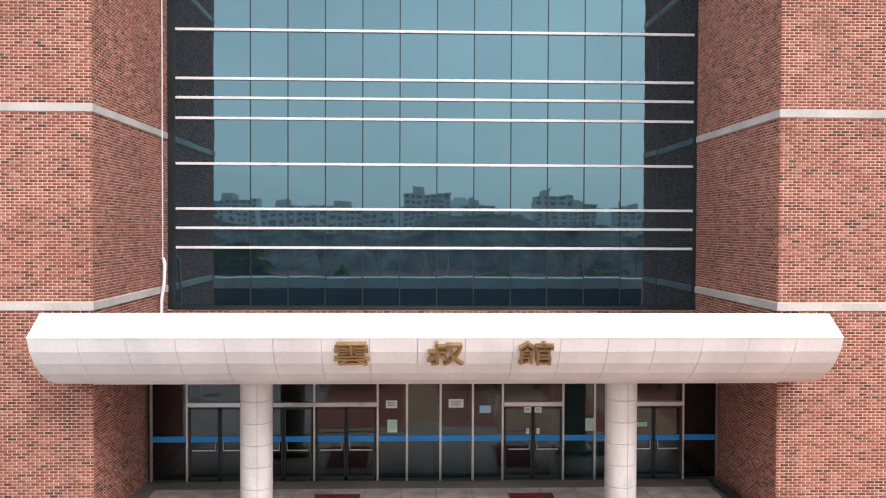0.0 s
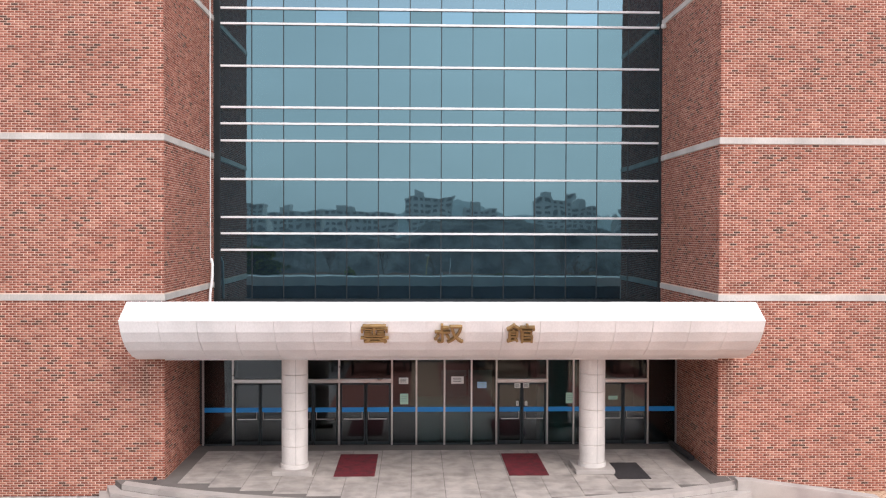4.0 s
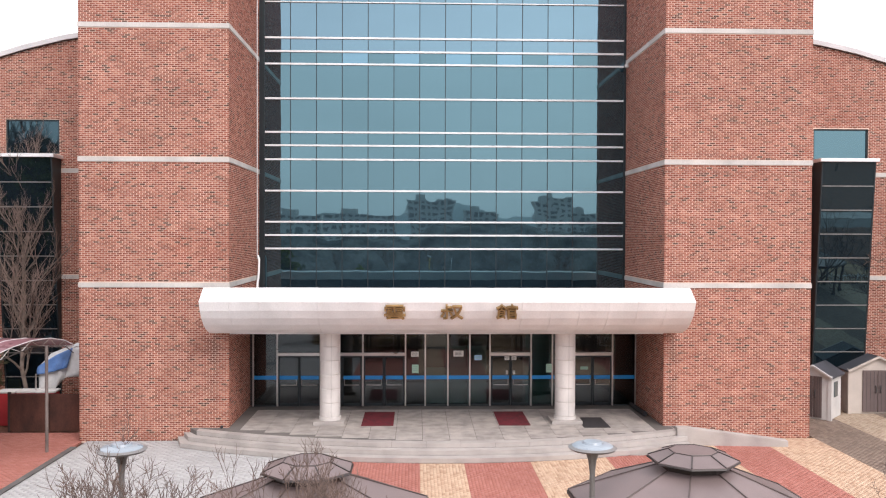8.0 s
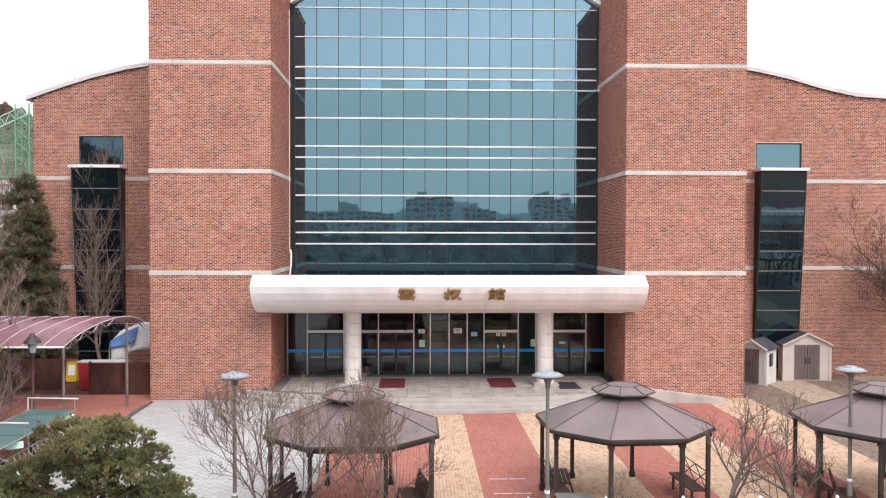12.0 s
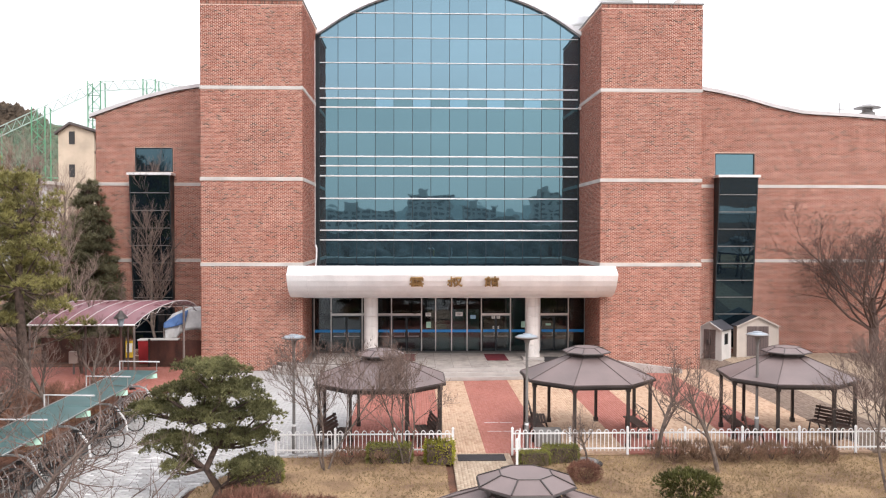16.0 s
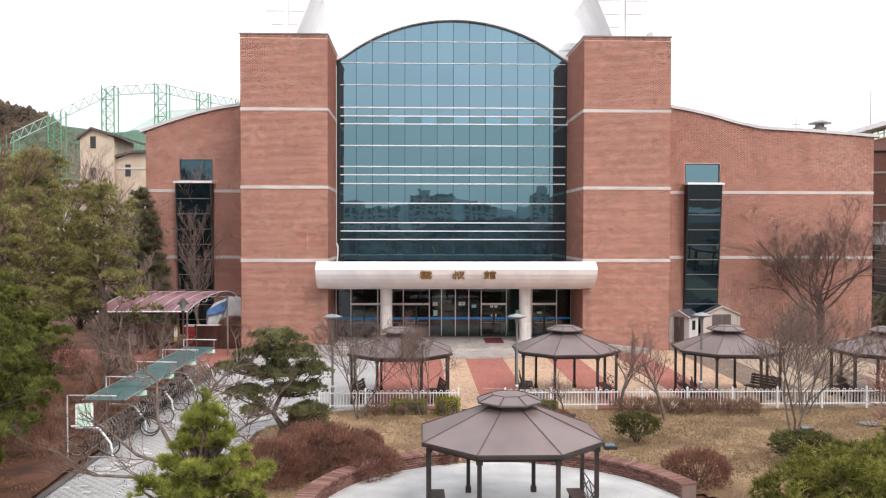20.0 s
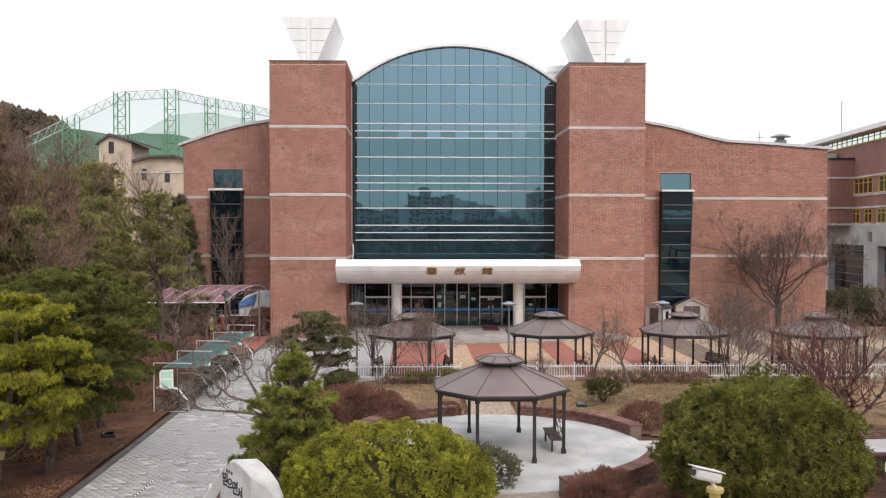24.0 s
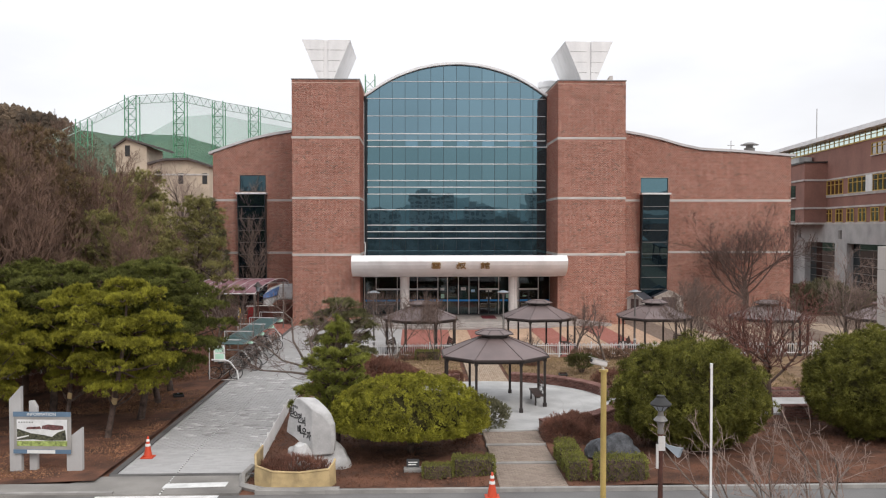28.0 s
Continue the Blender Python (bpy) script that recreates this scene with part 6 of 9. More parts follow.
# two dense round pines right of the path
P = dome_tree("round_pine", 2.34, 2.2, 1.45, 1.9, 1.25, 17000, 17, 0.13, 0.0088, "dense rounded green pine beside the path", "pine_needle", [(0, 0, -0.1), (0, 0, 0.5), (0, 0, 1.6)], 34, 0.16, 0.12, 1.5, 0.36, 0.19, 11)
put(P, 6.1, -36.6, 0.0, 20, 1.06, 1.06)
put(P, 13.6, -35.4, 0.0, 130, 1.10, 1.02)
# tall leaning pines at the driveway's left
rg = random.Random(23)
big_pads = []
for z, ring, cnt in ((2.2, 1.5, 5), (2.95, 2.3, 8), (3.75, 2.5, 9), (3.9, 1.1, 4), (4.6, 2.2, 8), (5.3, 1.5, 6), (5.8, 0.5, 3)):
    for j in range(cnt):
        a = 2 * math.pi * j / cnt + z * 1.9 + rg.uniform(-0.25, 0.25)
        q = ring * rg.uniform(0.75, 1.15)
        s = rg.uniform(0.75, 1.15)
        big_pads.append((0.15 + q * math.cos(a), q * math.sin(a), z + rg.uniform(-0.22, 0.22), s, s * 0.9, 0.19))
P = pine("garden_pine", big_pads, 35, "tall spreading pine with layered yellow-green foliage above a leaning trunk", "pine_bright", [(-1.0, 0.1, -0.1), (-0.65, 0.1, 1.2), (-0.25, 0, 2.6), (0.1, 0, 4.0), (0.2, 0, 5.6)], per=180, k=20, length=0.12, width=0.0085, puff=0.12, tag=True)
for x, y, s, tn in ((-13.8, -35.1, 0.64, 0), (-16.2, -33.5, 0.82, 90), (-18.4, -35.8, 0.82, 180), (-19.6, -33.0, 0.74, 30), (-22.6, -32.0, 0.8, 100)):
    put(P, x, y, 0, tn, s, 0.94)
P = pine("garden_pine", big_pads, 36, "tall spreading pine with layered dark-green foliage", "deep_needle", [(-0.8, 0.1, -0.1), (-0.5, 0.1, 1.3), (-0.2, 0, 2.8), (0.1, 0, 4.2), (0.2, 0, 5.6)], per=180, k=20, length=0.12, width=0.0085, puff=0.12, tag=True)
for x, y, s, tn in ((-13.55, -32.2, 0.82, 0), (-15.0, -29.0, 0.85, 200), (-15.2, -25.8, 0.95, 150), (-17.8, -30.7, 1.05, 90), (-20.4, -27.0, 1.08, 200), (-22.4, -29.4, 1.1, 20), (-26, -35.5, 0.95, 130)):
    put(P, x, y, 0, tn, s, 1.0)
rw = random.Random(19)
wood_pads = []
for k in range(34):
    f = (k + 0.5) / 34
    z = 3.2 + 6.2 * f
    rad = 2.3 * (1 - f) ** 0.6 + 0.25
    a = 2.4 * k + rw.uniform(-0.4, 0.4)
    q = rad * rw.uniform(0.35, 1.0)
    wood_pads.append((q * math.cos(a), q * math.sin(a), z, rw.uniform(0.5, 0.95), rw.uniform(0.5, 0.95), rw.uniform(0.22, 0.4)))
WP = pine("woodland_pine", wood_pads, 39, "tall loose olive-green pine of the woodland edge", "olive_needle", [(0.2, 0, -0.1), (0.1, 0.1, 2.5), (0, 0, 5), (0.1, 0, 7.5), (0, 0, 9.2)], per=46, k=22, length=0.20, width=0.009, group="woodland pines", puff=0.24)
for x, y, s_, tn in ((-17.4, -10.0, 0.98, 0), (-19.8, -12.5, 0.95, 80), (-22.9, -4.0, 1.22, 210), (-21.0, -8.5, 1.08, 300), (-25.5, -1.5, 1.2, 30), (-18.6, -17.0, 0.86, 140), (-22.4, -15.5, 1.1, 250), (-19.6, -21.0, 0.88, 20), (-26.5, -10.0, 1.2, 170)):
    put(WP, x, y, 0, tn, s_)
LP = pine("woodland_larch", wood_pads, 40, "tall brownish conifer with sparse winter foliage", "brown_needle", [(0.2, 0, -0.1), (0.1, 0.1, 2.5), (0, 0, 5), (0.1, 0, 7.5), (0, 0, 9.2)], per=34, k=20, length=0.24, width=0.008, group="woodland larches", puff=0.3)
for x, y, s_, tn in ((-24.4, -19.5, 1.12, 0), (-23.4, -24.5, 1.0, 70), (-28.0, -22.5, 1.25, 130), (-27.5, -27.5, 1.1, 200), (-25.4, -15.0, 1.22, 300), (-30.5, -16.0, 1.35, 40), (-32.5, -24.0, 1.3, 100), (-29.5, -30.5, 1.1, 260), (-22.0, -19.5, 0.98, 330)):
    put(LP, x, y, 0, tn, s_)
# dark conifers of the wood
conif = []
for k in range(15):
    z = 1.5 + 0.72 * k
    rad = 2.6 * (1 - k / 16) ** 0.75
    for j in range(6):
        a = 2 * math.pi * j / 6 + 1.7 * k
        conif.append((rad * 0.62 * math.cos(a), rad * 0.62 * math.sin(a), z + 0.15 * math.sin(5 * a), 0.5 * rad + 0.15, 0.5 * rad + 0.15, 0.34))
P = pine("conifer", conif, 37, "tall dark conifer of the woodland edge", "pine_dark", [(0, 0, -0.1), (0, 0, 4), (0.1, 0, 8), (0, 0, 12)], per=20, k=18, length=0.36, width=0.02, group="woodland conifers", puff=0.3)
for x, y, s, trn in ((-20.3, 5.0, 0.80, 140), (-33, -3, 1.0, 200), (-27.0, 12, 0.85, 310)):
    put(P, x, y, 0, trn, s)

# bare trees
B1 = bare_tree("bare_tree", 9.2, 0.76, 44, "large leafless tree before the brick wing", stems=2, levels=5, radius=0.25, fork=0.45, density=1.0, trunk=0.42, limb=0.50, up=0.22, fan=1.5, lean=0.14, thin=0.0105, first=9, bark="dark_twig", twig="dark_twig")
put(B1, 23.3, 2.2, 0, 30, 1.0, 0.95)
B2 = bare_tree("garden_tree", 5.0, 0.62, 42, "leafless multi-stemmed garden tree", stems=3, levels=4, lean=0.35, radius=0.06, density=0.95, thin=0.0055)
for x, y, s, tn in ((-4.62, -18.1, 1.0, 0), (-2.2, -17.5, 0.9, 80), (11.2, -20.9, 1.22, 220), (13.0, -17.8, 1.0, 300), (17.2, -18.4, 0.95, 20), (21, -19, 1.05, 200)):
    put(B2, x, y, 0, tn, s)
B3 = bare_tree("garden_tree", 3.7, 0.8, 43, "small leafless tree with a twisted crown", levels=4, radius=0.07, fork=0.35)
for x, y, s, tn in ((7.2, -18.6, 1.08, 0), (5.8, -17.0, 1.0, 210), (3.45, -17.7, 0.5, 40), (-14.6, -18.5, 1.15, 160), (-14.8, -13.0, 1.2, 20), (-15.0, -9.0, 1.0, 280)):
    put(B3, x, y, 0, tn, s)
BP = bare_tree("pale_tree", 5.6, 0.8, 58, "pale grey leafless tree with a broad crown on the plaza", levels=4, radius=0.13, fork=0.35, bark="tree_bark", twig="pale_twig", fan=1.1, trunk=0.5, limb=0.52, up=0.35, thin=0.008)
put(BP, 24.2, -12.2, 0, 60, 1.0)
put(BP, 34.5, -4.0, 0, 160, 1.1)
B4 = bare_tree("slender_tree", 10.4, 0.6, 52, "slender leafless tree before the dark stair bay", levels=4, radius=0.075, fork=0.16, up=0.42, trunk=0.90, limb=0.20, fan=0.85, first=30, thin=0.0045, bark="tree_bark", twig="pale_twig")
for x, y, s, tn in ((-15.9, 3.4, 1.16, 0), (-18.6, -0.6, 1.0, 90), (-21.0, 6.0, 0.9, 30)):
    put(B4, x, y, 0, tn, s)
B5 = bare_tree("bud_tree", 4.3, 0.85, 45, "broad leafless tree with withered reddish leaves", levels=4, radius=0.12, fork=0.3, twig="red_twig", bark="dark_twig", density=1.15, thin=0.010, fan=1.3, trunk=0.5, limb=0.52, up=0.28)
rl = np.random.default_rng(46)
tips = np.array([v.co[:] for v in B5.children[1].data.vertices])
tips = tips[rl.integers(0, len(tips), 5000)]
link("withered_leaves", tuft_mesh("withered_leaves", tips[tips[:, 2] > 1.4], np.tile([0.0, 0.0, -0.3], (int((tips[:, 2] > 1.4).sum()), 1)), 2, 0.07, 0.018, 47, 1.5), M["red_shrub"], B5, "curled reddish-brown leaves")
for x, y, s, tn in ((10.9, -32.0, 1.15, 0), (19.4, -27.0, 0.9, 230)):
    put(B5, x, y, 0, tn, s)
B6 = bare_tree("roadside_tree", 3.3, 0.7, 46, "pale leafless roadside tree with long whips", stems=5, levels=4, lean=1.0, radius=0.10, group="bare trees", bark="tree_bark", twig="pale_twig", density=0.6, thin=0.0058, trunk=0.75, up=0.2)
put(B6, 4.6, -49.4, 0, 60, 1.28)


def leaning_tree():
    """A low crooked tree whose limbs reach out over the driveway."""
    rnd = random.Random(77)
    t = thing("leaning_tree", -6.7, -32.0, 0, "crooked leafless tree reaching low over the driveway", "tree", "bare trees")
    wood, fine = Geo(), Geo()

    def twigs(p, d, length, r, level):
        pts, q, dd = [p], p.copy(), d.copy()
        for k in range(3):
            dd = (dd + Vector((rnd.gauss(0, 0.16), rnd.gauss(0, 0.16), rnd.gauss(0, 0.12) + 0.06))).normalized()
            q = q + dd * length / 3
            pts.append(q.copy())
        fine.tube(pts, [r, r * 0.8, r * 0.6, r * 0.35], 4, False)
        if level < 2:
            for k in range(4):
                s = rnd.uniform(0.25, 1.0) * 2.99
                b = pts[int(s)].lerp(pts[int(s) + 1], s - int(s))
                side = Vector((rnd.gauss(0, 1), rnd.gauss(0, 1), rnd.gauss(0.2, 0.7))).normalized()
                twigs(b, (dd + side * 0.9).normalized(), length * rnd.uniform(0.4, 0.65), max(r * 0.55, 0.004), level + 1)

    limbs = (
        ((0, 0, -0.1), (-0.25, 0.1, 0.9), (-0.75, 0.2, 1.85)),
        ((-0.75, 0.2, 1.85), (-1.4, 0.2, 2.1), (-2.0, 0.3, 2.25), (-2.6, 0.35, 2.75), (-3.3, 0.4, 3.2)),
        ((-0.75, 0.2, 1.85), (-0.9, 0.4, 3.0), (-0.35, 0.7, 3.75), (0.3, 1.0, 4.4)),
        ((-1.0, 0.3, 2.0), (-1.6, 0.5, 3.0), (-1.7, 0.8, 3.85), (-2.4, 1.0, 4.4)),
        ((-0.6, 0.2, 1.6), (0.0, 0.6, 2.6), (0.7, 1.0, 3.0)),
        ((-0.8, 0.1, 1.7), (-1.6, -0.1, 1.85), (-2.8, -0.2, 1.95), (-3.6, -0.2, 2.5)),
        ((-0.9, 0.3, 2.0), (-0.8, 1.2, 2.4), (-1.1, 2.2, 2.8), (-0.9, 3.2, 3.3)),
    )
    for i, path in enumerate(limbs):
        pts = [Vector(p) for p in path]
        r0 = 0.11 if i == 0 else 0.055
        n = len(pts)
        wood.tube(pts, [r0 + ((0.085 if i == 0 else 0.016) - r0) * k / (n - 1) for k in range(n)], 7)
        if i:
            for k in range(16):
                s = rnd.uniform(0.25, 1.0) * (n - 1.001)
                b = pts[int(s)].lerp(pts[int(s) + 1], s - int(s))
                ax = (pts[int(s) + 1] - pts[int(s)]).normalized()
                side = Vector((rnd.gauss(0, 1), rnd.gauss(0, 1), rnd.gauss(0.3, 0.6))).normalized()
                twigs(b, (ax * 0.6 + side).normalized(), rnd.uniform(0.5, 1.1), 0.014, 0)
    part("trunk", wood, M["tree_bark"], t, smooth=50)
    part("crown", fine, M["twig"], t, "fine bare twigs")


leaning_tree()
B7 = bare_tree("woodland_tree", 12.0, 0.7, 47, "tall brown leafless woodland tree", levels=5, radius=0.16, fork=0.2, up=0.4, bark="wood_twig", twig="wood_twig", group="woodland trees", density=0.95, thin=0.010)
for x, y, s, tn in ((-24, -17, 1.15, 0), (-27, -9, 1.2, 60), (-31, -19, 1.3, 130), (-23.5, -25, 1.0, 190), (-26.4, -26, 1.1, 20), (-28.6, -18, 1.25, 100), (-21.0, -27.0, 0.85, 310), (-26, -13.5, 1.2, 240), (-30.5, -24, 1.25, 280), (-23.0, -10.5, 1.05, 170), (-29, -29, 0.95, 250), (-35, -8, 1.2, 300), (-34, -28, 1.1, 30), (-20.0, -19.5, 0.95, 100), (-40, -16, 1.25, 220), (-19.9, -15.0, 0.8, 330), (-45, -26, 1.2, 80), (-37, -34, 1.0, 150), (-27, -22, 1.05, 45), (-36, 12, 1.3, 20), (-44, 20, 1.3, 70), (-52, 30, 1.3, 140), (-42, 4, 1.3, 200), (-50, -4, 1.3, 260), (-31, 18, 1.1, 320), (-60, 15, 1.4, 10), (-39, 32, 1.2, 80), (-29, -14, 1.15, 150), (-32, -9, 1.2, 300), (-21.8, -22.5, 0.95, 70), (-18.2, -22.5, 0.72, 200), (-25.6, -20.5, 1.08, 260), (-22.2, -14.0, 1.05, 15), (-24.6, 16, 0.72, 80), (-28.5, 22, 0.8, 200)):
    put(B7, x, y, 0, tn, s)
TW = bare_tree("undergrowth", 2.2, 0.9, 48, "tangled brown undergrowth of the wood", stems=5, levels=3, lean=0.6, radius=0.05, group="undergrowth", density=1.0, bark="brush_twig", twig="brush_twig", thin=0.007)
for i in range(38):
    put(TW, random.uniform(-24, -14.8), random.uniform(-29, -5.5), 0, random.uniform(0, 360), random.uniform(0.6, 1.25))
for i in range(26):
    put(TW, random.uniform(-17.2, -14.2), random.uniform(-25, -6.5), 0, random.uniform(0, 360), random.uniform(0.5, 1.0))


# ---------------------------------------------------------------- shrubs and hedges
def shrub(name, rx, ry, h, seed, label, m_, k=9, per=260, length=0.09, width=0.010, boxy=False, z0=0.0, group="shrubs", upright=0.3, category="shrub"):
    r = np.random.default_rng(seed)
    t = thing(name, 0, 0, 0, label, category, group)
    if boxy:
        area = 4 * rx * ry + 2 * h * (rx + ry) * 2
        n = int(area * per)
        face = r.random(n)
        top = 4 * rx * ry / area
        p = np.stack([r.uniform(-rx, rx, n), r.uniform(-ry, ry, n), r.uniform(0.02, h, n)], 1)
        d = r.normal(0, 0.3, (n, 3))
        is_top = face < top
        p[is_top, 2] = h
        d[is_top, 2] += 1
        sx = (~is_top) & (r.random(n) < ry / (rx + ry))
        sg = np.where(r.random(n) < 0.5, -1, 1)
        p[sx, 0] = sg[sx] * rx
        d[sx, 0] += sg[sx]
        sy = (~is_top) & ~sx
        p[sy, 1] = sg[sy] * ry
        d[sy, 1] += sg[sy]
        p += r.normal(0, 0.03, p.shape)
        core = Geo().box(-rx * 0.9, rx * 0.9, -ry * 0.9, ry * 0.9, 0, h * 0.93)
    else:
        n = int((math.pi * rx * ry * 2 + 2 * h * (rx + ry)) * per)
        p, d = pad_points(r, 0, 0, z0 + (h - z0) * 0.42, rx, ry, (h - z0) * 0.58, n, 0.6)
        p[:, 2] = np.maximum(p[:, 2], 0.02)
        d[:, 2] += upright
        core = Geo()
        for j in range(9):
            a = 2 * math.pi * j / 9
            core.tube([(0.03 * math.cos(a), 0.03 * math.sin(a), -0.05), (rx * 0.3 * math.cos(a), ry * 0.3 * math.sin(a), h * 0.35), (rx * 0.6 * math.cos(a), ry * 0.6 * math.sin(a), h * 0.75)], [0.02, 0.014, 0.006], 4)
    part("stem", core, M["pine_bark"], t)
    link("foliage", tuft_mesh("foliage", p, d, k, length, width, seed, 0.8), M[m_], t)
    return t


S = shrub("barberry", 0.92, 0.85, 0.98, 61, "mound of reddish-brown leafless barberry", "red_shrub", 14, 230, 0.13, 0.004, upright=0.5)
for x, y, s, tn in ((5.7, -26.9, 1.0, 0), (-5.2, -25.2, 1.35, 60), (-3.8, -26.0, 1.0, 100), (-6.5, -26.4, 1.25, 200), (-5.9, -23.6, 1.05, 300), (-4.2, -23.4, 0.8, 20), (1.9, -36.0, 0.95, 30), (2.5, -35.0, 0.8, 140), (3.4, -36.8, 0.8, 210), (-1.6, -24.6, 0.6, 10), (3.0, -19.4, 0.55, 80), (-1.7, -35.6, 0.6, 190), (8.4, -34.0, 0.8, 80)):
    put(S, x, y, 0, tn, s)
S = shrub("brown_shrub", 0.9, 0.45, 0.62, 62, "row of dry brown twigs along the fence", "brown_shrub", 9, 75, 0.22, 0.006, upright=1.0)
for k in range(7):
    put(S, 6.2 + 0.8 * k, -17.35 + 0.1 * math.sin(k * 2), 0, 15 * k, 0.9 + 0.1 * math.sin(k))
put(S, -4.0, -17.5, 0, 40, 0.8)
put(S, -3.0, -17.3, 0, 90, 0.7)
S = shrub("clipped_shrub", 0.62, 0.55, 0.85, 63, "dark green shrub clipped to an inverted cone", "dark_leaf", 8, 260, 0.085, 0.011, z0=0.32, group="clipped shrubs")
put(S, 5.2, -22.0, 0, 0, 1.25, 1.15)
put(S, 9.75, -24.9, 0, 60, 1.45, 1.0)
S = shrub("hedge_block", 0.8, 0.36, 0.52, 64, "low clipped olive-green hedge", "hedge", 6, 420, 0.055, 0.012, boxy=True, group="clipped hedges", category="hedge")
for x, y, tn, s in ((-2.7, -17.2, 0, 0.85), (1.75, -17.75, 8, 0.7), (2.65, -17.35, 0, 0.8), (-6.4, -19.4, 20, 1.0), (-2.75, -40.1, 3, 0.66), (-1.65, -39.9, 0, 0.92), (1.45, -38.6, 88, 1.0), (1.45, -40.0, 90, 0.95), (2.75, -40.4, -4, 1.1)):
    put(S, x, y, 0.0, tn, s, s * 1.15)
S = shrub("hedge_block", 0.42, 0.38, 0.62, 65, "small yellow-green clipped bush by the gate", "pine_bright", 6, 420, 0.055, 0.012, boxy=True, group="clipped hedges", category="hedge")
put(S, -1.15, -17.35)
S = shrub("evergreen_bush", 1.2, 1.1, 1.3, 66, "loose evergreen bush by the far building", "pine_dark", 8, 150, 0.12, 0.014)
for x, y, s, tn in ((32.4, 11.2, 1.75, 0), (33.3, 9.0, 1.2, 60), (34.0, 8.2, 0.85, 120), (35.2, 6.6, 0.9, 200), (36.6, 5.2, 0.9, 40), (38, 3.6, 0.95, 300), (-0.95, -33.9, 0.5, 10)):
    put(S, x, y, 0, tn, s)

# dormant grass blades
def grass(poly, n, seed):
    r = np.random.default_rng(seed)
    px = np.array(poly)
    p = r.uniform(px.min(0), px.max(0), (n, 2))
    p = p[inside_poly(p[:, 0], p[:, 1], poly)]
    c = np.concatenate([p, np.full((len(p), 1), 0.0)], 1)
    d = np.tile([0.0, 0.0, 0.55], (len(p), 1))
    tagged(link("grass", tuft_mesh("grass", c, d, 4, 0.09, 0.007, seed, 1.0), M["blade"]), "straw-coloured dormant grass blades", "grass", "", "stuff")


grass(LAWN_W, 9000, 71)
grass([(1.35, -16.7), (16, -16.7), (16, -28.5), (6.2, -28.5), (4.5, -26.5), (1.35, -24.8)], 26000, 72)

# fallen needles and leaf litter on the beds
def litter(poly, n, seed, m_="brown_shrub"):
    r = np.random.default_rng(seed)
    px = np.array(poly)
    p = r.uniform(px.min(0), px.max(0), (n, 2))
    p = p[inside_poly(p[:, 0], p[:, 1], poly)]
    c = np.concatenate([p, np.full((len(p), 1), 0.03)], 1)
    d = np.tile([0.0, 0.0, 0.12], (len(p), 1))
    tagged(link("leaf_litter", tuft_mesh("leaf_litter", c, d, 3, 0.055, 0.012, seed, 1.2), M[m_]), "brown fallen needles and leaves", "litter", "", "stuff")


litter(BED_W, 9000, 73, "bed_litter")
litter([(1.2, -41.1), (20, -41.1), (20, -28.4), (5.2, -28.4), (5.3, -31), (3.4, -34.2), (1.1, -34.8)], 14000, 74, "bed_litter")
litter([(-24, -40), (-13, -40), (-13, -6), (-24, -6)], 70000, 75, "needle_litter")

# ---------------------------------------------------------------- rooftop pieces
def skylight(sx):
    s = thing("roof_skylight", 10.35 * sx, 1.5, TOWER_TOP + 0.07, "white V-shaped panelled roof light on the tower", "roof light", "tower roof lights")
    zt = 3.3
    half_t, half_b, deep, slot = 1.90, 0.50, 7.0, 0.18
    for a, b in ((-1, 0), (0, 1)):
        lo = (-half_b, -slot) if a < 0 else (slot, half_b)
        hi = (-half_t, -slot) if a < 0 else (slot, half_t)
        for k in range(4):
            f0, f1 = k / 4, (k + 1) / 4
            q = lambda f, i: lo[i] + (hi[i] - lo[i]) * f
            part("front_panel", Geo().prism([(q(f0, 0), zt * f0 + 0.03), (q(f0, 1), zt * f0 + 0.03), (q(f1, 1), zt * f1), (q(f1, 0), zt * f1)], 0, 0.06), M["panel"], s)
    part("slot", Geo().box(-slot, slot, 0.10, 0.2, 0, zt - 0.06), M["panel"], s, "recessed centre strip")
    part("backing", Geo().prism([(-half_b, 0.0), (-slot, 0.0), (-slot, zt - 0.02), (-half_t + 0.02, zt - 0.02)], 0.062, 0.09).prism([(slot, 0.0), (half_b, 0.0), (half_t - 0.02, zt - 0.02), (slot, zt - 0.02)], 0.062, 0.09), M["gray_metal"], s)
    for e in (-1, 1):
        for k in range(3):
            y0, y1 = 0.06 + deep / 3 * k, deep / 3 * (k + 1) + 0.04
            part("side_panel", Geo().add([(e * half_b, y0, 0), (e * half_b, y1, 0), (e * half_t, y1, zt), (e * half_t, y0, zt), (e * (half_b - 0.06), y0, 0), (e * (half_b - 0.06), y1, 0), (e * (half_t - 0.06), y1, zt), (e * (half_t - 0.06), y0, zt)], [(0, 1, 2, 3), (7, 6, 5, 4), (0, 4, 5, 1), (1, 5, 6, 2), (2, 6, 7, 3), (3, 7, 4, 0)]), M["panel"], s)
    part("top", Geo().box(-half_t, half_t, 0.2, deep, zt - 0.04, zt), M["panel"], s)
    part("back", Geo().prism([(-half_b, 0), (half_b, 0), (half_t, zt - 0.05), (-half_t, zt - 0.05)], deep, deep + 0.05), M["panel"], s)


